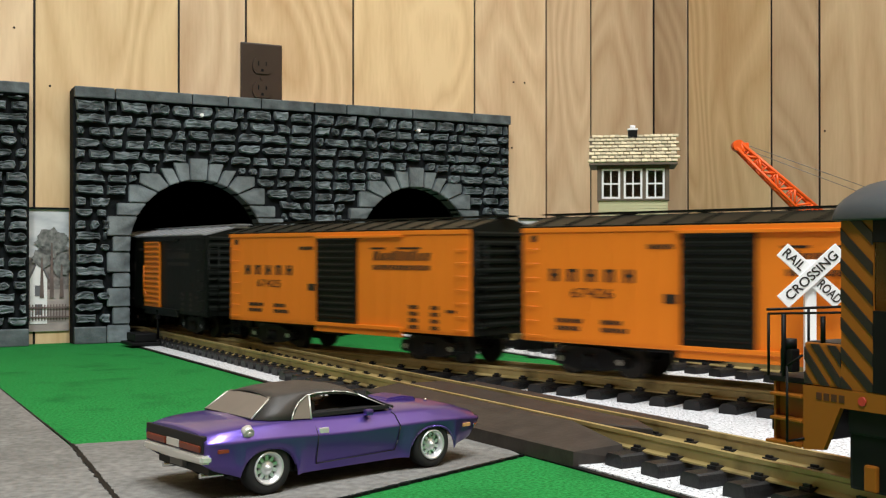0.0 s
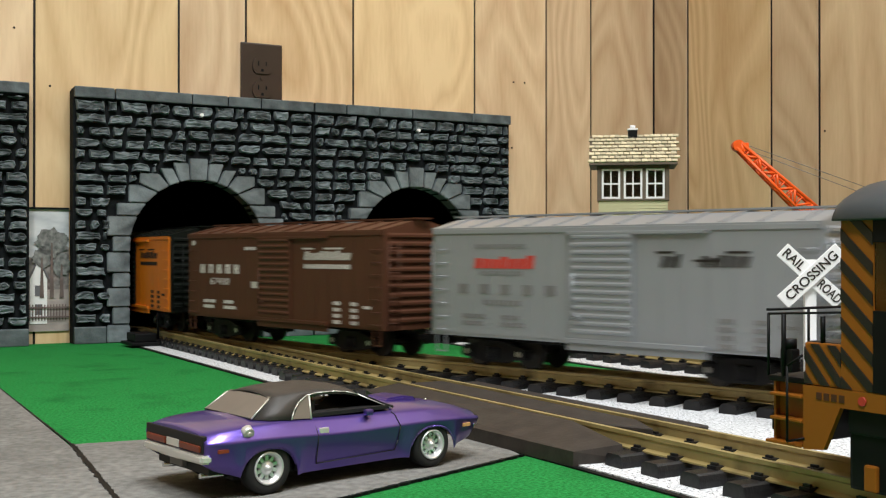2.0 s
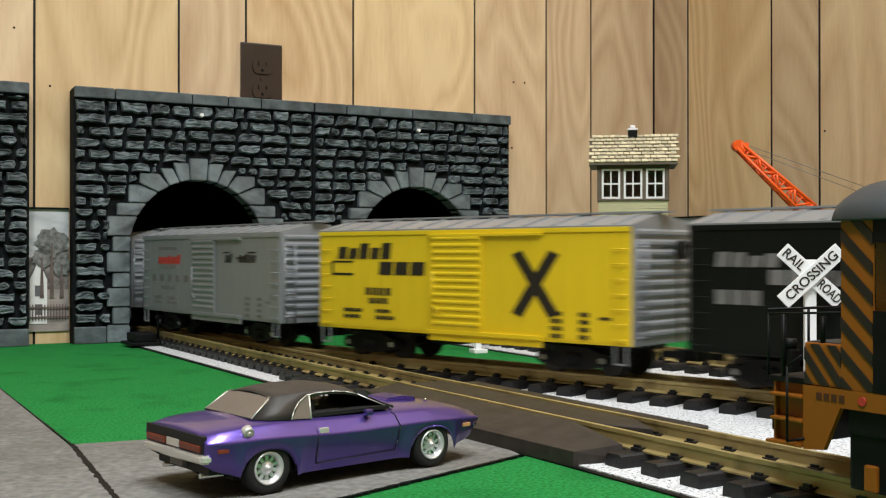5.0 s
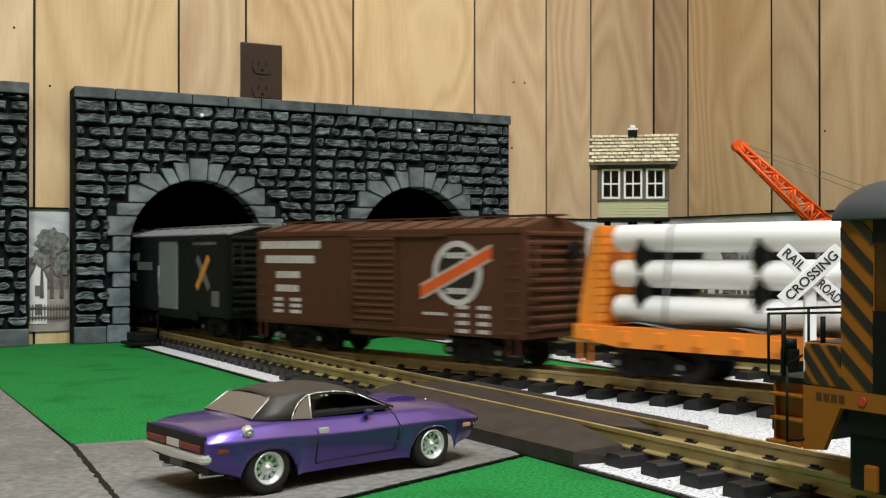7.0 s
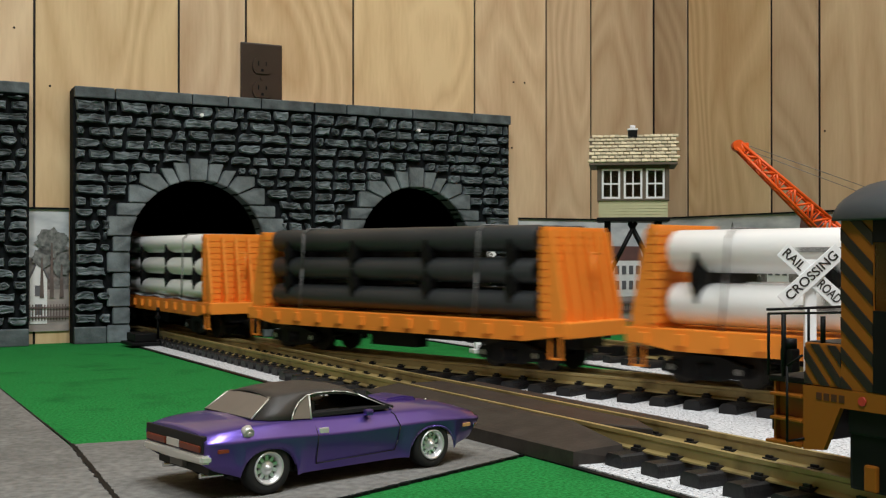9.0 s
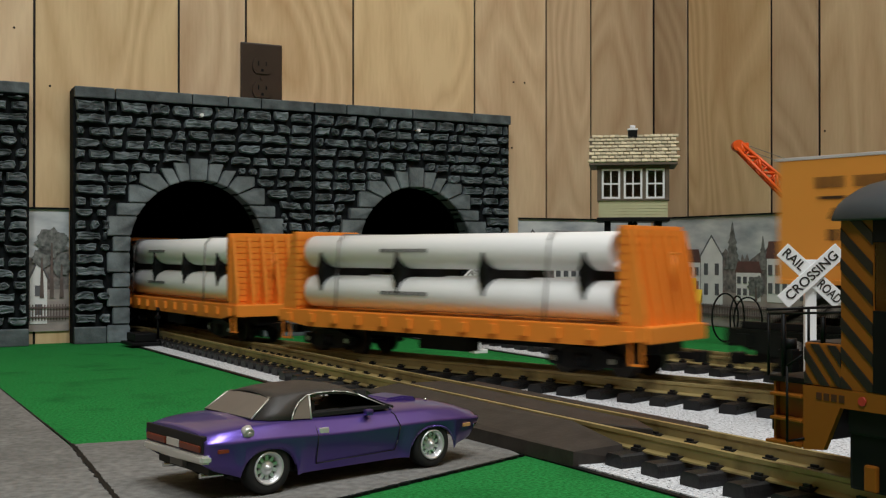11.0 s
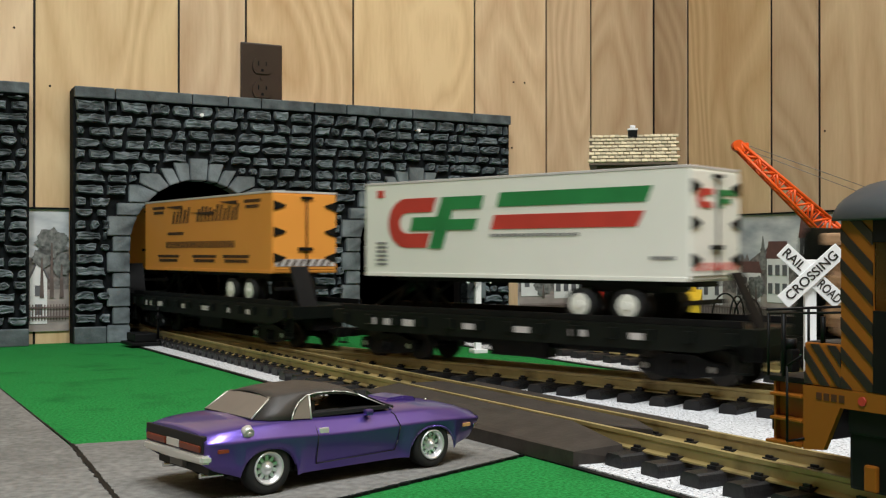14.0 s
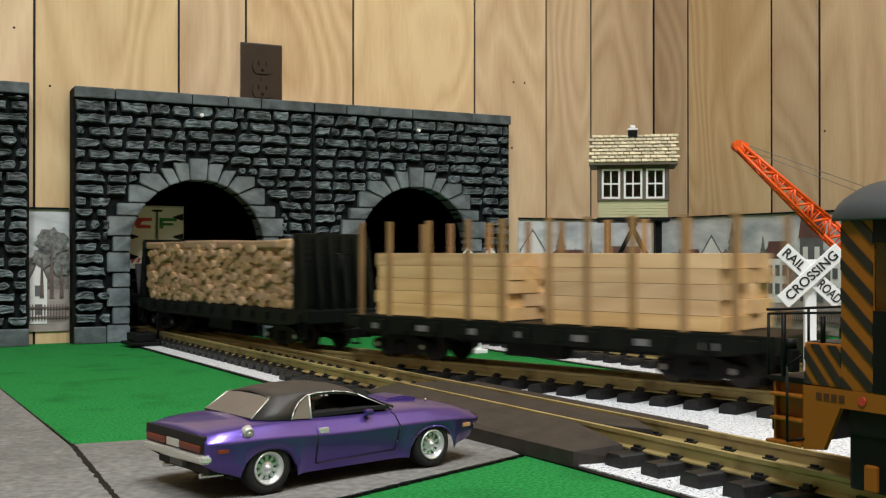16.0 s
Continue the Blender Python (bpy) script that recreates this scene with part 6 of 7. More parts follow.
# ---------- crane ----------
M_CRANE = mat("bright_orange_red_plastic", (0.90, 0.115, 0.014), (0.84, 0.10, 0.012), rough=0.38)
cr = thing("toy_crane", "orange-red lattice boom toy crane with thin lines", "crane", m=pose(0, 0, 0))
p0, p1 = Vector((0.585, 1.5, 0.120)), Vector((0.4085, 1.5, 0.2835))
ax = (p1 - p0).normalized()
up = Vector((ax.z, 0, -ax.x)) * -1
L = (p1 - p0).length


def boom_at(f, s, q):
    w = 0.0118 * (1 - 0.62 * max(0, (f - 0.3) / 0.7))
    return p0 + ax * (L * f) + up * (w * s) + Vector((0, 0.011 * q * (1 - 0.5 * f), 0))


for s_, q in ((-1, -1), (1, -1), (-1, 1), (1, 1)):
    bm = bmesh.new()
    tube(bm, boom_at(0, s_, q), boom_at(0.3, s_, q), 0.0024, n=6)
    tube(bm, boom_at(0.3, s_, q), boom_at(1, s_, q), 0.0024, n=6)
    part("chord", bm, M_CRANE, cr)
for k in range(15):
    f0, f1 = k / 15, (k + 1) / 15
    bm = bmesh.new()
    for q in (-1, 1):
        a, b = (-1, 1) if k % 2 else (1, -1)
        tube(bm, boom_at(f0, a, q), boom_at(f1, b, q), 0.0019, n=6)
        tube(bm, boom_at(f1, -1, q), boom_at(f1, 1, q), 0.0011, n=6)
    for s_ in (-1, 1):
        tube(bm, boom_at(f0, s_, -1), boom_at(f1, s_, 1), 0.0011, n=6)
    part("lattice", bm, M_CRANE, cr)
bm = bmesh.new()
tube(bm, p1 + Vector((0, -0.007, 0)), p1 + Vector((0, 0.007, 0)), 0.0078, n=20)
box(bm, p1.x - 0.004, p1.x + 0.014, 1.494, 1.506, p1.z - 0.008, p1.z + 0.004, 0.001)
part("tip_sheave", bm, M_CRANE, cr)
for o in (0.0, 0.006):
    bm = bmesh.new()
    tube(bm, p1 + Vector((0.004, 0, 0.004 - o)), Vector((0.66, 1.5, 0.200 - 2 * o)), 0.0005, n=5)
    part("cable", bm, M_INKGREY, cr)
bm = bmesh.new()
box(bm, 0.572, 0.70, 1.455, 1.545, 0.035, 0.15, 0.004)
part("cab", bm, M_CRANE, cr)
boxes("gantry", M_CRANE, cr, [(0.655, 0.665, 1.49, 1.51, 0.15, 0.205)], 0.001)
boxes("undercarriage", M_BLACK, cr, [(0.565, 0.70, 1.45, 1.475, 0.0, 0.032), (0.565, 0.70, 1.525, 1.55, 0.0, 0.032), (0.60, 0.67, 1.47, 1.53, 0.012, 0.036)], 0.006)

# ---------- switch stand ----------
sw = thing("switch_machine", "black switch machine with a small target post", "switch machine", m=pose(-0.428, 1.566, 0, 0, 0, -58))
boxes("base", M_BLACK, sw, [(-0.028, 0.028, -0.030, 0.026, 0.0034, 0.008)], 0.001)
boxes("motor_housing", M_BLACK, sw, [(-0.020, 0.022, -0.024, 0.008, 0.008, 0.0205)], 0.002)
bm = bmesh.new()
tube(bm, (0.0, 0.016, 0.008), (0.0, 0.016, 0.050), 0.0018, n=8)
tube(bm, (-0.006, 0.016, 0.042), (0.006, 0.016, 0.042), 0.003, n=8)
tube(bm, (0, 0.016, 0.050), (0, 0.016, 0.056), 0.0032, 0.002, n=10)
part("target_post", bm, M_BLACK, sw)

# ---------- small things by the corner ----------
M_TOOLYELLOW = mat("yellow_plastic", (0.72, 0.48, 0.03), (0.66, 0.43, 0.025), rough=0.45)
bx = thing("yellow_bin", "yellow plastic bin with a sloped lid against the backdrop", "bin", m=pose(0.404, 1.86, 0, 0, 0, -18))
boxes("body", M_TOOLYELLOW, bx, [(-0.037, 0.037, -0.02, 0.02, 0.0, 0.050)], 0.002)
bm = bmesh.new()
prism(bm, [(-0.024, 0.050), (-0.024, 0.054), (0.02, 0.072), (0.02, 0.050)], -0.039, 0.039, lambda u, v, d: (d, u, v))
part("lid", bm, M_TOOLYELLOW, bx)
for x in (-0.034, 0.020):
    boxes("lid_post", M_TOOLYELLOW, bx, [(x, x + 0.009, 0.010, 0.018, 0.066, 0.092)], 0.001)

M_FIGURE = mat("painted_figure", (0.22, 0.15, 0.14), (0.46, 0.40, 0.38), rough=0.6, scale=60)
bm = bmesh.new()
for sx in (-1, 1):
    tube(bm, (sx * 0.0055, 0, 0.0), (sx * 0.004, 0, 0.034), 0.0036, 0.0045, n=10)
    tube(bm, (sx * 0.0085, 0, 0.058), (sx * 0.0125, -0.002, 0.032), 0.0032, 0.0024, n=8)
tube(bm, (0, 0, 0.033), (0, 0, 0.060), 0.0075, 0.0085, n=12)
tube(bm, (0, 0, 0.060), (0, 0, 0.066), 0.003, n=8)
bmesh.ops.create_icosphere(bm, subdivisions=2, radius=0.0058, matrix=Matrix.Translation((0, 0, 0.0715)))
fig = tagged(part("toy_figure", bm, M_FIGURE), "small standing toy figure in dark painted clothes", "figurine")
fig.matrix_world = pose(0.345, 1.80, 0)

M_REDPL = mat("red_plastic", (0.70, 0.05, 0.03), rough=0.4)
cb = thing("cable_coil", "loose loops of black cable beside the backdrop", "cable", m=pose(0.434, 1.62, 0))
for k, (dx, r, tilt) in enumerate(((-0.012, 0.036, 0.3), (0.006, 0.034, 0.8), (0.022, 0.033, -0.4))):
    bm = bmesh.new()
    prev = None
    n = 28
    pts = [Vector((dx + r * 0.62 * math.cos(a) * math.cos(tilt), r * 0.62 * math.cos(a) * math.sin(tilt), 0.0025 + r * (1 + math.sin(a)))) for a in np.linspace(0, 2 * math.pi, n)]
    for a, b in zip(pts, pts[1:]):
        tube(bm, a, b, 0.0014, n=6, cap=False)
    bmesh.ops.remove_doubles(bm, verts=bm.verts, dist=0.0007)
    part("cable_loop", bm, M_BLACK, cb)
bm = bmesh.new()
tube(bm, (0, 0, 0), (0, 0, 0.070), 0.0016, n=8)
lp = tagged(part("signal_post", bm, M_BLACK), "thin black post with a small red panel", "signal")
lp.matrix_world = pose(0.2525, 1.75, 0)
bm = bmesh.new()
prism(bm, [(-0.012, 0.064), (0.010, 0.062), (0.012, 0.078), (0.004, 0.085), (-0.010, 0.076)], -0.0045, -0.0018, lambda u, v, d: (u, d, v))
part("panel", bm, M_REDPL, lp, "red panel")


# ---------- locomotive ----------
def clip_poly(poly, axis, limit, keep_less):
    out = []
    for i, p in enumerate(poly):
        q = poly[(i + 1) % len(poly)]
        ip = (p[axis] <= limit) == keep_less
        iq = (q[axis] <= limit) == keep_less
        if ip:
            out.append(p)
        if ip != iq:
            f = (limit - p[axis]) / (q[axis] - p[axis])
            out.append((p[0] + (q[0] - p[0]) * f, p[1] + (q[1] - p[1]) * f))
    return out


def stripes(parent, x0, x1, z0, z1, y, pitch, width, slope, mtl):
    k = x0 - abs(slope) * (z1 - z0) - pitch
    while k < x1 + pitch:
        poly = [(k, z1), (k + width, z1), (k + width + slope * (z1 - z0), z0), (k + slope * (z1 - z0), z0)]
        for axis, lim, less in ((0, x0, False), (0, x1, True)):
            poly = clip_poly(poly, axis, lim, less) if len(poly) > 2 else []
        if len(poly) > 2:
            bm = bmesh.new()
            prism(bm, poly, y - 0.0005, y + 0.0003, lambda u, v, d: (u, d, v))
            part("hazard_stripe", bm, mtl, parent)
        k += pitch


M_LOCO = mat("locomotive_orange", (0.31, 0.098, 0.010), (0.27, 0.085, 0.009), rough=0.45, scale=18, spec=0.25)
M_LOCOROOF = mat("grey_black_roof", (0.035, 0.04, 0.045), (0.05, 0.055, 0.06), rough=0.5, scale=30)
lo = thing("locomotive", "orange switcher locomotive with black hazard stripes and grey roof", "locomotive", m=pose(0.212, 0.586, 0.018, 0, 0, -59.2))
st = boxes("step_panel", M_LOCO, lo, [(0.0012, 0.0208, -0.0440, -0.0300, 0.0185, 0.0525)], 0.0005)
boxes("step_panel", M_LOCO, lo, [(0.0012, 0.0208, 0.0300, 0.0440, 0.0185, 0.0525)], 0.0005)
boxes("side_plate", M_LOCO, st, [(0.0, 0.0012, -0.0470, -0.0300, 0.0185, 0.0525)])
for z in (0.0195, 0.0318, 0.0440):
    boxes("tread", M_LOCO, st, [(-0.0015 if z < 0.02 else 0.0013, 0.0212, -0.0515, -0.043, z, z + 0.0016)], 0.0004)
boxes("end_platform", M_BLACK, lo, [(-0.002, 0.34, -0.0485, 0.0485, 0.0510, 0.0540)], 0.0006)
bm = bmesh.new()
box(bm, -0.008, 0.0, -0.028, 0.028, 0.016, 0.0505, 0.001)
part("pilot", bm, M_BLACK, lo)
coupler(lo, -0.008, -1)
bm = bmesh.new()
for ya, yb in ((-0.0500, -0.0470), (0.0470, 0.0500)):
    prism(bm, [(0.0215, 0.0512), (0.345, 0.0512), (0.345, 0.0422), (0.0440, 0.0422), (0.0340, 0.0203), (0.0215, 0.0190)], ya, yb, lambda u, v, d: (u, d, v))
part("side_sill", bm, M_LOCO, lo)
boxes("number_bar", M_BROWN, lo, [(0.030 + k * 0.0045, 0.033 + k * 0.0045, -0.0504, -0.0498, 0.0448, 0.0483) for k in range(4)])
bm = bmesh.new()
tube(bm, (0.0569, -0.0508, 0.0468), (0.0569, -0.0498, 0.0468), 0.0022, n=12)
part("red_marker", bm, M_INKRED, lo)
hood = boxes("low_hood", M_LOCO, lo, [(0.0218, 0.0445, -0.0493, 0.0493, 0.0514, 0.0726)], 0.0012)
stripes(hood, 0.0222, 0.0441, 0.0520, 0.0719, -0.0495, 0.0101, 0.0050, 0.83, M_INKBLACK)
boxes("hood_top", M_LOCOROOF, hood, [(0.0225, 0.0440, -0.047, 0.047, 0.0725, 0.0731)])
cab = boxes("cab", M_LOCO, lo, [(0.0442, 0.0626, -0.0495, 0.0495, 0.0514, 0.1335), (0.118, 0.135, -0.0495, 0.0495, 0.0545, 0.1335),
                                (0.0626, 0.118, -0.0495, -0.0475, 0.0514, 0.090), (0.0626, 0.118, 0.0475, 0.0495, 0.0514, 0.090),
                                (0.0626, 0.118, -0.0495, -0.0475, 0.122, 0.1335), (0.0626, 0.118, 0.0475, 0.0495, 0.122, 0.1335)])
stripes(cab, 0.0444, 0.0624, 0.0518, 0.1330, -0.0497, 0.0154, 0.0062, 1.08, M_INKBLACK)
boxes("cab_side", M_BLACK, cab, [(0.0628, 0.1345, -0.0503, -0.0494, 0.0516, 0.090), (0.0628, 0.1345, -0.0503, -0.0494, 0.122, 0.133)])
gl = boxes("cab_window", M_GLASS, cab, [(0.0630, 0.1178, -0.0490, -0.0482, 0.0905, 0.1215), (0.0630, 0.1178, 0.0482, 0.0490, 0.0905, 0.1215)])
boxes("cab_interior", M_BLACK, cab, [(0.0627, 0.1179, -0.030, 0.030, 0.056, 0.105)], 0.002)
bm = bmesh.new()
prof = [(-0.053, 0.1325)] + [(0.053 * math.cos(a), 0.1335 + 0.0215 * math.sin(a)) for a in np.linspace(math.pi, 0, 17)] + [(0.053, 0.1325)]
rings = []
for x, k in ((0.0395, 0.30), (0.0398, 0.62), (0.0415, 0.86), (0.0450, 0.97), (0.050, 1.0), (0.140, 1.0)):
    rings.append([bm.verts.new((x, y * (0.9 + 0.1 * k), 0.1325 + (z - 0.1325) * k)) for y, z in prof])
for a, b in zip(rings, rings[1:]):
    for i in range(len(prof) - 1):
        bm.faces.new((a[i], a[i + 1], b[i + 1], b[i])).smooth = True
    bm.faces.new((a[-1], a[0], b[0], b[-1]))
bm.faces.new(rings[0])
bm.faces.new(rings[-1][::-1])
part("cab_roof", bm, M_LOCOROOF, cab)
boxes("long_hood", M_LOCO, lo, [(0.136, 0.335, -0.036, 0.036, 0.0565, 0.118)], 0.003)
for y in (-0.0475, 0.0475):
    bm = bmesh.new()
    zt = 0.0862
    for x in (-0.0031, 0.0070, 0.0318):
        tube(bm, (x, y, 0.0535 if x < 0.03 else 0.0725), (x, y, zt - 0.0005), 0.0008 if x < 0.005 else 0.0013, n=6)
    tube(bm, (-0.0031, y, zt - 0.0008), (0.0445, y, zt + 0.0020), 0.0007, n=6)
    part("handrail", bm, M_BLACK, lo)
bm = bmesh.new()
tube(bm, (-0.004, -0.0475, 0.0875), (-0.004, 0.0475, 0.0875), 0.0008, n=6)
for y in (-0.016, 0.016):
    tube(bm, (-0.004, y, 0.0545), (-0.004, y, 0.0875), 0.0008, n=6)
part("end_rail", bm, M_BLACK, lo)
bm = bmesh.new()
tube(bm, (0.0145, -0.0535, 0.022), (0.0145, -0.0535, 0.060), 0.0007, n=6)
tube(bm, (0.0145, -0.0535, 0.060), (0.0225, -0.0515, 0.066), 0.0007, n=6)
tube(bm, (0.0145, -0.0535, 0.022), (0.0225, -0.0500, 0.0245), 0.0007, n=6)
part("grab_iron", bm, M_BLACK, lo)
bm = bmesh.new()
box(bm, 0.004, 0.012, -0.047, -0.041, 0.056, 0.068, 0.001)
tube(bm, (0.008, -0.044, 0.068), (0.008, -0.044, 0.073), 0.0035, n=10)
part("brake_stand", bm, M_BLACK, lo)
for x in (0.085, 0.26):
    wheelset_truck(lo, x, 0.0165, caps=False).location.z = 0.0025
boxes("fuel_tank", M_BLACK, lo, [(0.14, 0.20, -0.042, 0.042, 0.010, 0.042)], 0.003)
# plain black plate added in front of the truck to fill its dark side
boxes("truck_dark_plate", M_BLACK, lo, [(0.0455, 0.135, -0.0455, -0.0415, 0.0030, 0.0400)], 0.002)
boxes("truck_spring", M_LOCO, lo, [(0.0555, 0.0625, -0.0478, -0.0445, 0.004, 0.0165)], 0.001)
# black plate added below the sill to stand for the shade there
boxes("side_shade_plate", M_BLACK, lo, [(0.0460, 0.34, -0.0470, -0.0440, 0.0300, 0.0425)], 0.001)


# ---------- the purple car ----------
M_PURPLE = mat("purple_metallic_paint", (0.120, 0.074, 0.37), (0.108, 0.066, 0.33), rough=0.30, metal=0.72, scale=8, coat=0.5,
               wear=(0.135, 0.092, 0.33), wscale=26, wlo=0.45, whi=0.8)
M_VINYL = mat("black_vinyl_top", (0.032, 0.028, 0.025), (0.045, 0.039, 0.035), rough=0.5, scale=120, bump=0.15, bscale=1400)
M_CHROME = mat("chrome", (0.75, 0.75, 0.75), (0.68, 0.68, 0.68), rough=0.12, metal=1.0)
M_CHROMEPL = mat("bright_chrome_plastic", (0.78, 0.76, 0.72), (0.68, 0.66, 0.62), rough=0.28, metal=0.5)
M_RIMDARK = mat("shadowed_rim", (0.07, 0.07, 0.07), (0.05, 0.05, 0.05), rough=0.4, metal=0.5)
M_RIM = mat("polished_rim", (0.80, 0.80, 0.81), (0.70, 0.70, 0.71), rough=0.24, metal=0.55)
M_TAIL = mat("red_tail_lens", (0.20, 0.040, 0.020), (0.15, 0.03, 0.016), rough=0.3)
M_DUSTGLASS = mat("dusty_grey_glass", (0.135, 0.115, 0.098), (0.105, 0.09, 0.078), rough=0.3, scale=60, coat=0.5)
M_DARKGLASS = mat("dark_tinted_glass", (0.012, 0.012, 0.013), rough=0.08, coat=0.5)
M_INTERIOR = mat("black_interior", (0.012, 0.011, 0.011), rough=0.6)
M_AMBER = mat("amber_lens", (0.55, 0.30, 0.12), (0.48, 0.26, 0.10), rough=0.35)

CARM = pose(-0.0750, 0.6650, 0.0014, 0, 0, 40.5)
auto = thing("toy_car", "purple muscle car model with black vinyl roof on grey road", "toy car", m=CARM)
XF, XR = 0.1012, -0.0975           # ends of the body
AF, AR = 0.0585, -0.0592           # axles
ARCH = 0.0184


def interp(x, pts):
    return float(np.interp(x, [p[0] for p in pts], [p[1] for p in pts]))


def easy(x, pts):
    """Like interp, with the corners of the line rounded off."""
    return sum(interp(x + d, pts) * w for d, w in ((-0.006, 1), (-0.003, 2), (0, 3), (0.003, 2), (0.006, 1))) / 9


HALFW = [(XR, 0.0352), (-0.094, 0.0374), (-0.085, 0.0390), (-0.055, 0.0402), (-0.025, 0.0388), (0.015, 0.0385), (0.055, 0.0390), (0.080, 0.0378), (0.094, 0.0352), (XF, 0.0318)]
DECK = [(XR, 0.0362), (-0.094, 0.0378), (-0.080, 0.0396), (-0.06, 0.0408), (-0.02, 0.0402), (0.02, 0.0396), (0.05, 0.0392), (0.078, 0.0368), (0.094, 0.0332), (XF, 0.0300)]
BELT = [(XR, 0.0352), (-0.092, 0.0370), (-0.075, 0.0385), (-0.050, 0.0392), (-0.028, 0.0380), (0.0, 0.0370), (0.03, 0.0368), (0.06, 0.0364), (0.082, 0.0340), (XF, 0.0290)]
CREASE = [(XR, 0.0312), (-0.06, 0.0312), (-0.035, 0.0300), (-0.015, 0.0289), (0.005, 0.0286), (0.03, 0.0290), (0.06, 0.0292), (0.085, 0.0280), (XF, 0.0262)]
UNDER = [(XR, 0.0205), (-0.0905, 0.0160), (-0.079, 0.0126), (-0.070, 0.0086), (0.075, 0.0086), (0.079, 0.0108), (0.0955, 0.0148), (0.0990, 0.0190), (XF, 0.0230)]
xs = sorted(set([round(float(v), 5) for v in np.linspace(XR, XF, 62)] + [round(c + ARCH * math.cos(a), 5) for c in (AF, AR) for a in np.linspace(0, math.pi, 19)]))
bm = bmesh.new()
secs = []
for x in xs:
    hw_, dk, bl = easy(x, HALFW), easy(x, DECK), easy(x, BELT)
    zb = interp(x, UNDER)
    flare = 0.0
    for c_ in (AF, AR):
        d_ = abs(x - c_) / ARCH
        if d_ <= 1:
            zb = max(zb, 0.0086 + 0.0172 * (1 - d_ ** 2.4) ** 0.5)
        if d_ < 1.3:
            flare = 0.0010 * min(1.0, (1.3 - d_) / 0.25)
    cz = easy(x, CREASE)
    z_lo, z_mid = max(0.0130, zb + 0.0004), max(0.0195, zb + 0.0010)
    cz = max(cz, z_mid + 0.0012)
    half = [(hw_ - 0.0052 + 3.2 * flare, zb), (hw_ - 0.0042 + 3.0 * flare, z_lo), (hw_ - 0.0026 + 1.9 * flare, z_mid), (hw_ - 0.0002, cz - 0.0007), (hw_, cz),
            (hw_ - 0.0010, cz + 0.0012), (hw_ - 0.0042, bl - 0.0012), (hw_ - 0.0062, bl), (hw_ - 0.0098, bl + 0.0010), (hw_ * 0.5, dk + 0.0004), (0.0, dk + 0.0010)]
    full = [(-y, z) for y, z in half] + [(y, z) for y, z in half[-2::-1]]
    secs.append([bm.verts.new((x, y, z)) for y, z in full])
for a, b in zip(secs, secs[1:]):
    for i in range(len(a) - 1):
        bm.faces.new((a[i], b[i], b[i + 1], a[i + 1])).smooth = True
bm.faces.new(secs[0])
bm.faces.new(secs[-1][::-1])
body = part("body", bm, M_PURPLE, auto)
boxes("underbody", M_INTERIOR, auto, [(XR + 0.020, XF - 0.022, -0.0270, 0.0270, 0.0085, 0.030), (-0.038, 0.038, -0.0300, 0.0300, 0.0090, 0.028)], 0.001)
# hood scoop with its dark mouth
bm = bmesh.new()
prism(bm, [(0.040, 0.0380), (0.043, 0.0418), (0.056, 0.0424), (0.066, 0.0408), (0.066, 0.0360)], -0.0115, 0.0115, lambda u, v, d: (u, d, v))
bmesh.ops.bevel(bm, geom=bm.edges[:], offset=0.0012, segments=2, affect="EDGES")
sc = part("hood_scoop", bm, M_PURPLE, body)
boxes("scoop_mouth", M_INTERIOR, sc, [(0.0655, 0.0664, -0.0095, 0.0095, 0.0385, 0.0402)])
for y in (-0.0135, 0.0135):
    bm = bmesh.new()
    tube(bm, (0.072, y, 0.0372), (0.072, y, 0.0395), 0.0010, n=8)
    part("hood_pin", bm, M_CHROME, body)


# greenhouse
def quad_slab(name, pts, mtl, parent, th=0.0006):
    bm = bmesh.new()
    f = bm.faces.new([bm.verts.new(p) for p in pts])
    r = bmesh.ops.extrude_face_region(bm, geom=[f])
    nrm = (Vector(pts[1]) - Vector(pts[0])).cross(Vector(pts[2]) - Vector(pts[0])).normalized()
    for v in [g_ for g_ in r["geom"] if isinstance(g_, bmesh.types.BMVert)]:
        v.co += nrm * th
    return part(name, bm, mtl, parent)


def strip_along(name, pts, r, mtl, parent):
    bm = bmesh.new()
    for a, b in zip(pts, pts[1:]):
        tube(bm, a, b, r, n=6)
    return part(name, bm, mtl, parent)


EDGE = [(0.0090, 0.0243, 0.0492), (0.0045, 0.0250, 0.0506), (-0.002, 0.0257, 0.0518), (-0.012, 0.0262, 0.0527), (-0.024, 0.0262, 0.0527), (-0.034, 0.0256, 0.0522),
        (-0.0425, 0.0247, 0.0513), (-0.0495, 0.0238, 0.0501)]
COLS = [(-1.05, -0.0016), (-1.0, 0.0), (-0.86, 0.0013), (-0.5, 0.0026), (0, 0.0031), (0.5, 0.0026), (0.86, 0.0013), (1.0, 0.0), (1.05, -0.0016)]
bm = bmesh.new()
rows_ = [[bm.verts.new((x - 0.0016 * abs(k) ** 2 * (x < -0.045), y * k, z + dz)) for k, dz in COLS] for x, y, z in EDGE]
for a, b in zip(rows_, rows_[1:]):
    for q in range(len(a) - 1):
        bm.faces.new((a[q], a[q + 1], b[q + 1], b[q])).smooth = True
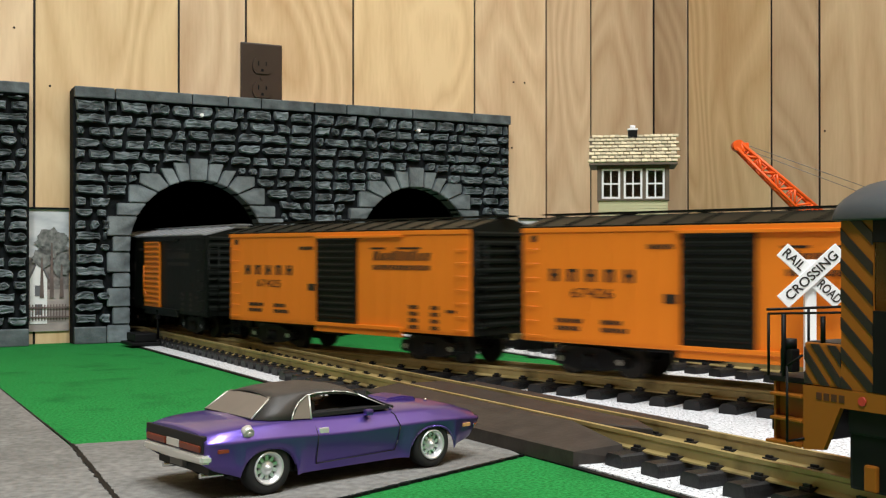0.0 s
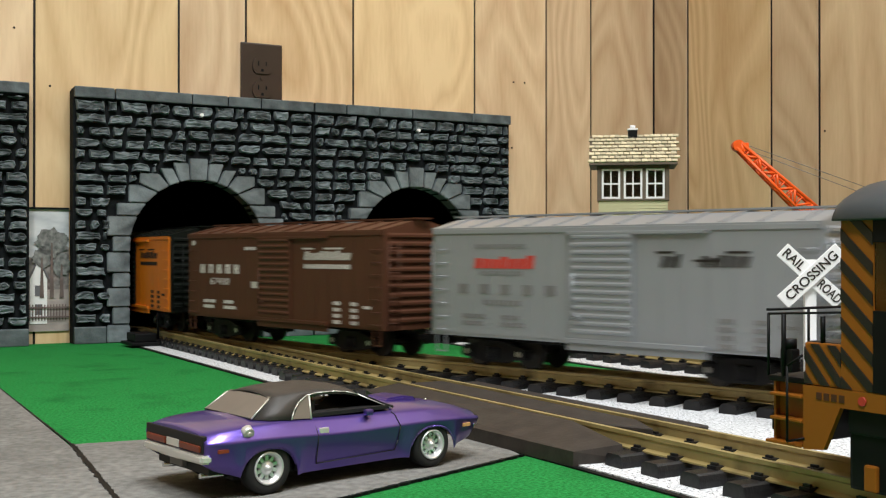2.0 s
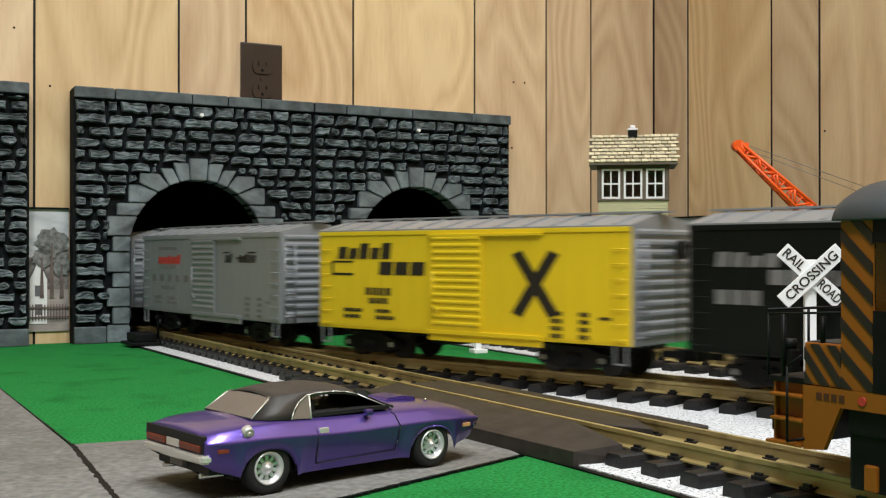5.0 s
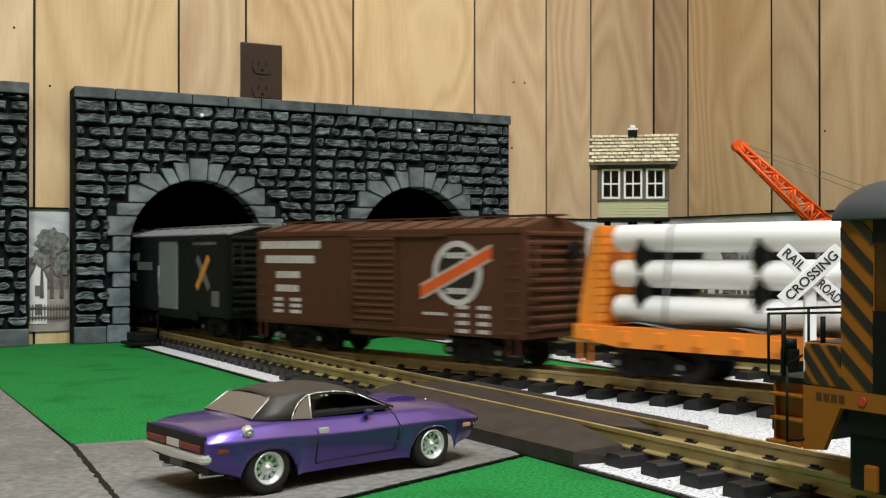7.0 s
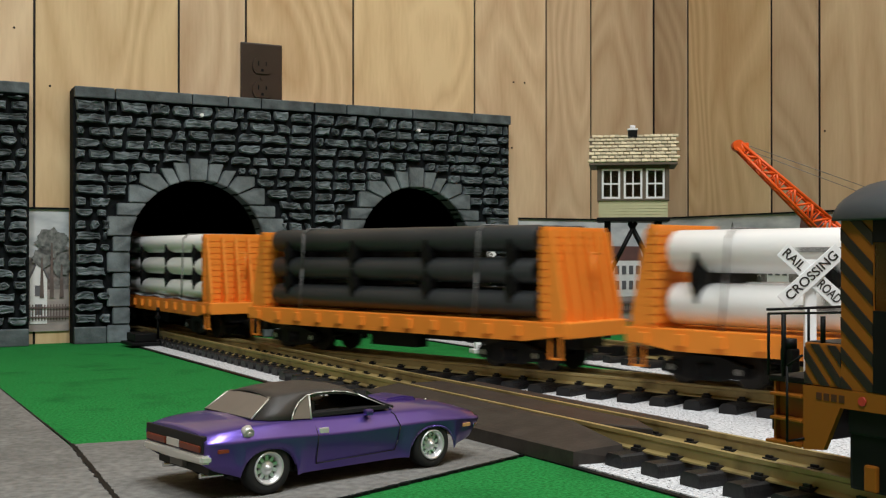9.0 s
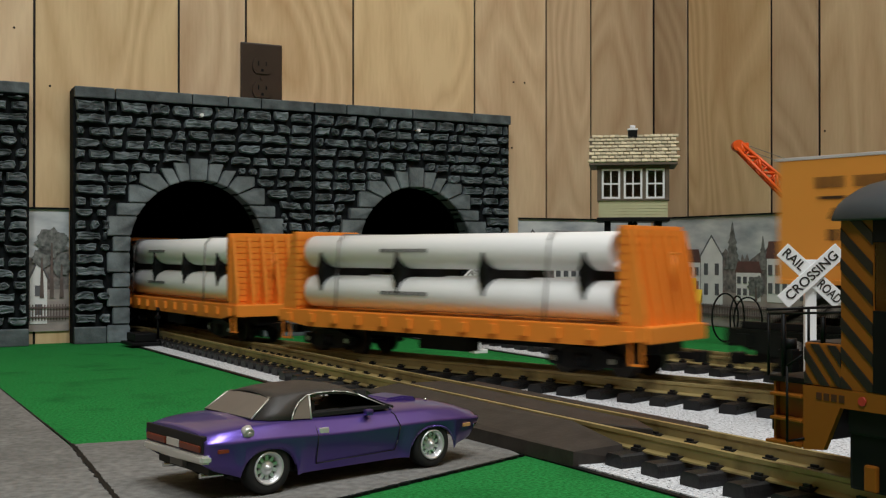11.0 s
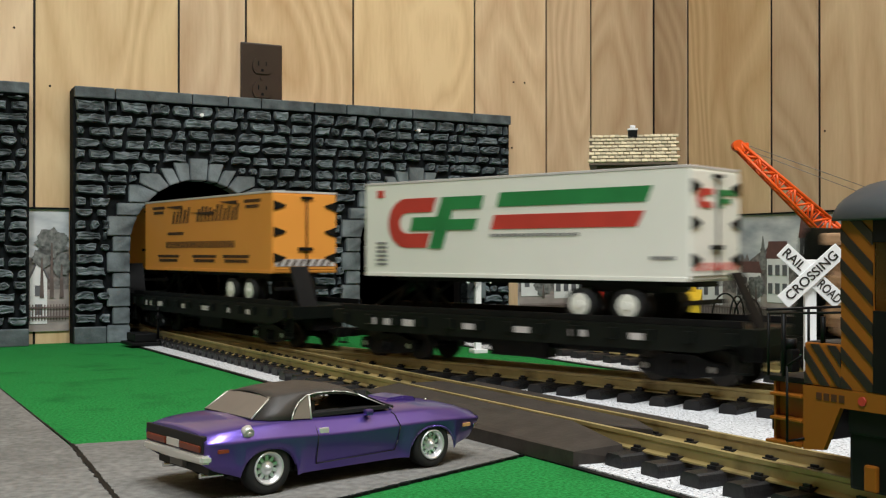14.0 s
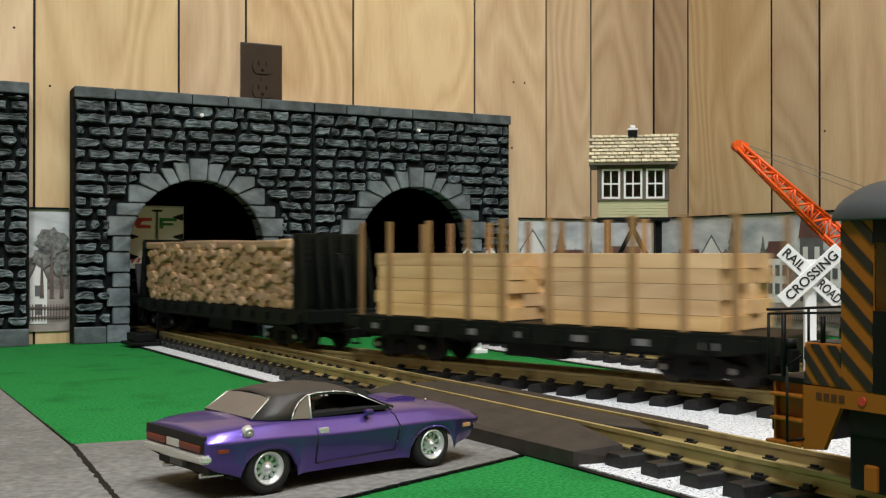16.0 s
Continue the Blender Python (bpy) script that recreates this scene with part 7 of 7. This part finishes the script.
for sy, col in ((-1, 1), (1, 7)):
    e4, e5, e6, e7 = [rows_[k_][col] for k_ in (4, 5, 6, 7)]
    b0 = bm.verts.new((-0.0640, sy * 0.0265, 0.0408))
    b1 = bm.verts.new((-0.0560, sy * 0.0325, 0.0402))
    b2 = bm.verts.new((-0.0425, sy * 0.0338, 0.0394))
    q1 = bm.verts.new((-0.0400, sy * 0.0320, 0.0436))
    q2 = bm.verts.new((-0.0350, sy * 0.0293, 0.0482))
    q3 = bm.verts.new((-0.0285, sy * 0.0272, 0.0514))
    m1 = bm.verts.new((-0.0500, sy * 0.0306, 0.0444))
    m2 = bm.verts.new((-0.0440, sy * 0.0281, 0.0480))
    for f_ in ((b0, b1, m1), (b1, b2, q1, m1), (q1, q2, m2, m1), (q2, q3, e5, m2), (q3, e4, e5), (e5, e6, m2), (e6, e7, m1, m2), (e7, b0, m1)):
        bm.faces.new(f_).smooth = True
bmesh.ops.recalc_face_normals(bm, faces=bm.faces)
bmesh.ops.solidify(bm, geom=bm.faces[:], thickness=0.0008)
roof = part("vinyl_roof", bm, M_VINYL, auto, "black vinyl roof")
quad_slab("rear_window", [(-0.0640, -0.0262, 0.0405), (-0.0640, 0.0262, 0.0405), (-0.0492, 0.0228, 0.0512), (-0.0492, -0.0228, 0.0512)], M_DUSTGLASS, auto, -0.0008)
for sy in (-1, 1):
    strip_along("rear_window_trim", [(-0.0645, sy * 0.0266, 0.0411), (-0.0512, sy * 0.0234, 0.0508)], 0.0005, M_CHROMEPL, auto)
strip_along("rear_window_trim", [(-0.0645, -0.0266, 0.0411), (-0.0645, 0.0266, 0.0411)], 0.0005, M_INTERIOR, auto)
quad_slab("windscreen", [(0.0310, -0.0280, 0.0398), (0.0310, 0.0280, 0.0398), (0.0085, 0.0238, 0.0496), (0.0085, -0.0238, 0.0496)], M_DARKGLASS, auto, 0.0005)
boxes("cabin_tub", M_INTERIOR, auto, [(-0.042, 0.029, -0.0308, 0.0308, 0.0388, 0.0409)])
strip_along("cowl", [(0.0335, -0.0285, 0.0394), (0.0345, 0.0, 0.0406), (0.0335, 0.0285, 0.0394)], 0.0009, M_INTERIOR, auto)
for sy in (-1, 1):
    strip_along("windscreen_pillar", [(0.0320, sy * 0.0292, 0.0392), (0.0085, sy * 0.0243, 0.0497)], 0.0009, M_BLACK, auto)
    quad_slab("quarter_window", [(-0.0420, sy * 0.0330, 0.0394), (-0.0288, sy * 0.0325, 0.0386), (-0.0268, sy * 0.0268, 0.0516), (-0.0345, sy * 0.0290, 0.0480)], M_DUSTGLASS, auto, 0.0005)
    strip_along("window_trim", [(-0.0428, sy * 0.0342, 0.0394), (-0.0404, sy * 0.0325, 0.0436), (-0.0354, sy * 0.0298, 0.0482), (-0.0287, sy * 0.0277, 0.0514), (-0.0220, sy * 0.0272, 0.0522),
                                (-0.010, sy * 0.0271, 0.0522), (0.0, sy * 0.0264, 0.0511), (0.0092, sy * 0.0250, 0.0488), (0.0315, sy * 0.0298, 0.0388)], 0.00036, M_CHROMEPL, auto)
    strip_along("b_pillar", [(-0.0288, sy * 0.0330, 0.0382), (-0.0268, sy * 0.0273, 0.0517)], 0.0006, M_CHROMEPL, auto)
    bm = bmesh.new()
    tube(bm, (0.0105, sy * 0.0318, 0.0372), (0.0100, sy * 0.0352, 0.0384), 0.0010, n=8)
    box(bm, 0.0070, 0.0125, *sorted((sy * 0.0340, sy * 0.0378)), 0.0372, 0.0408, 0.0012)
    part("mirror", bm, M_PURPLE, auto)
    # door seams and trim
    side = [(y_, z_) for y_, z_ in ((0.0326, 0.0376), (0.0350, 0.0355), (0.0388, 0.0292), (0.0369, 0.0200), (0.0352, 0.0130))]
    strip_along("door_seam", [(-0.0282 + 0.0003 * k, sy * (y_ + 0.0001), z_) for k, (y_, z_) in enumerate(side)], 0.0003, M_INTERIOR, auto)
    strip_along("door_seam", [(0.0290, sy * 0.0326, 0.0372), (0.0306, sy * 0.0350, 0.0350), (0.0318, sy * 0.0389, 0.0289), (0.0312, sy * 0.0369, 0.0200), (0.0296, sy * 0.0353, 0.0142)], 0.0003, M_INTERIOR, auto)
    strip_along("door_seam", [(-0.0270, sy * 0.0352, 0.0130), (0.0296, sy * 0.0353, 0.0142)], 0.0003, M_INTERIOR, auto)
    boxes("door_handle", M_CHROMEPL, auto, [(-0.0262, -0.0198, *sorted((sy * 0.0350, sy * 0.0380)), 0.0300, 0.0334)], 0.0005)
    boxes("side_marker", M_AMBER, auto, [(0.0845, 0.0905, *sorted((sy * 0.0340, sy * 0.0367)), 0.0226, 0.0248)], 0.0003)
    boxes("side_marker", M_TAIL, auto, [(-0.091, -0.0845, *sorted((sy * 0.0360, sy * 0.0381)), 0.0262, 0.0284)], 0.0003)
for c_ in (AF, AR):
    for sy in (-1, 1):
        lip = [(c_ + ARCH * math.cos(a), sy * (0.0368 + 0.0010 * math.sin(a)), 0.0086 + 0.0172 * (1 - abs(math.cos(a)) ** 2.4) ** 0.5) for a in np.linspace(0.35, math.pi - 0.35, 19)]
        strip_along("arch_lip", lip, 0.0006, M_PURPLE, body)
bm = bmesh.new()
tube(bm, (-0.0725, -0.0348, 0.0366), (-0.0725, -0.0384, 0.0350), 0.0036, 0.0031, n=18)
tube(bm, (-0.0725, -0.0384, 0.0350), (-0.0725, -0.0391, 0.0347), 0.0016, 0.0012, n=10)
part("fuel_cap", bm, M_CHROMEPL, auto, "chrome fuel filler cap")
# tail: black panel, red lenses, bumpers
boxes("tail_panel", M_INTERIOR, auto, [(XR - 0.0008, XR + 0.002, -0.0338, 0.0338, 0.0262, 0.0358)], 0.0006)
for sy in (-1, 1):
    boxes("tail_lamp", M_TAIL, auto, [(XR - 0.0018, XR, *sorted((sy * 0.0085, sy * 0.0318)), 0.0270, 0.0306)], 0.0006)
boxes("centre_panel", M_CHROMEPL, auto, [(XR - 0.0014, XR, -0.0072, 0.0072, 0.0268, 0.0310)], 0.0004)
bm = bmesh.new()
prism(bm, [(XR + 0.0035, 0.0368), (XR + 0.0008, 0.0362), (XR - 0.0022, 0.0345), (XR - 0.0026, 0.0), (XR - 0.0022, -0.0345), (XR + 0.0008, -0.0362), (XR + 0.0035, -0.0368)], 0.0210, 0.0258)
bmesh.ops.bevel(bm, geom=bm.edges[:], offset=0.0012, segments=2, affect="EDGES")
part("rear_bumper", bm, M_CHROMEPL, auto)
boxes("number_plate", M_INKGREY, auto, [(XR + 0.0010, XR + 0.0035, -0.0075, 0.0075, 0.0160, 0.0206)])
boxes("valance", M_INTERIOR, auto, [(XR + 0.005, XR + 0.018, -0.030, 0.030, 0.0135, 0.0205)], 0.001)
for y in (-0.022, 0.022):
    bm = bmesh.new()
    tube(bm, (XR + 0.004, y, 0.0125), (XR + 0.03, y, 0.0110), 0.0015, n=12)
    part("exhaust_pipe", bm, M_CHROME, auto)
bm = bmesh.new()
prism(bm, [(XF - 0.006, 0.0348), (XF, 0.0325), (XF + 0.0022, 0.020), (XF + 0.0022, -0.020), (XF, -0.0325), (XF - 0.006, -0.0348)], 0.0212, 0.0236)
bmesh.ops.bevel(bm, geom=bm.edges[:], offset=0.0007, segments=2, affect="EDGES")
part("front_bumper", bm, M_CHROME, auto)
boxes("grille", M_INTERIOR, auto, [(XF - 0.004, XF + 0.0008, -0.030, 0.030, 0.0242, 0.0282)], 0.0006)
# interior
for y in (-0.015, 0.015):
    boxes("seat", M_INTERIOR, auto, [(-0.022, -0.004, y - 0.011, y + 0.011, 0.030, 0.0415)], 0.0015)
    boxes("seat_back", M_INTERIOR, auto, [(-0.0265, -0.0205, y - 0.010, y + 0.010, 0.036, 0.0478)], 0.0015)
bm = bmesh.new()
for k in range(18):
    a0_, a1_ = 2 * math.pi * k / 18, 2 * math.pi * (k + 1) / 18
    pa, pb = [Vector((0.0075 + 0.002 * math.sin(a), 0.0145 + 0.0064 * math.cos(a), 0.0436 + 0.0050 * math.sin(a))) for a in (a0_, a1_)]
    tube(bm, pa, pb, 0.0006, n=6)
part("steering_wheel", bm, M_STAKE, auto)


# wheels
def lathe(name, prof, ax_, sy, zc, mtl, parent, n=36, closed=False):
    bm = bmesh.new()
    rr = [[bm.verts.new((ax_ + r * math.cos(2 * math.pi * i / n), sy * y, zc + r * math.sin(2 * math.pi * i / n))) for i in range(n)] for r, y in prof]
    for a, b in zip(rr, rr[1:] + ([rr[0]] if closed else [])):
        for i in range(n):
            bm.faces.new((a[i], a[(i + 1) % n], b[(i + 1) % n], b[i])).smooth = True
    return part(name, bm, mtl, parent)


for ax_ in (AF, AR):
    for sy in (-1, 1):
        wr = 0.0143 if ax_ > 0 else 0.0146
        ro = 0.0091
        w = lathe("tyre", [(ro - 0.0004, 0.0360), (ro + 0.0008, 0.0371), (wr - 0.0016, 0.0371), (wr - 0.0003, 0.0358), (wr, 0.0340), (wr, 0.0285), (wr - 0.0012, 0.0275), (ro - 0.0004, 0.0278)],
                  ax_, sy, wr, M_TYRE, auto, closed=True)
        lathe("rim", [(ro, 0.0345), (ro - 0.0022, 0.0322), (0.001, 0.0318)], ax_, sy, wr, M_RIMDARK, w)
        lathe("rim_lip", [(ro - 0.0002, 0.0345), (ro + 0.0002, 0.0374), (ro - 0.0006, 0.0377), (ro - 0.0013, 0.0368), (ro - 0.0026, 0.0338), (ro - 0.0026, 0.0330)], ax_, sy, wr, M_RIM, w)
        for k in range(10):
            a = 2 * math.pi * (k + 0.5) / 10
            bm = bmesh.new()
            c_, s2 = math.cos(a), math.sin(a)
            pts = [(0.0036, -0.0011), (ro - 0.0024, -0.0010), (ro - 0.0024, 0.0010), (0.0036, 0.0011)]
            prism(bm, [(ax_ + u * c_ - v * s2, wr + u * s2 + v * c_) for u, v in pts], sy * 0.0325, sy * 0.0346, lambda u, v, d: (u, d, v))
            part("spoke", bm, M_RIM, w)
        lathe("hub", [(0.0042, 0.0326), (0.0041, 0.0346), (0.0030, 0.0354), (0.0016, 0.0356), (0.0013, 0.0372), (0.0001, 0.0374)], ax_, sy, wr, M_RIM, w, n=20)


motions()
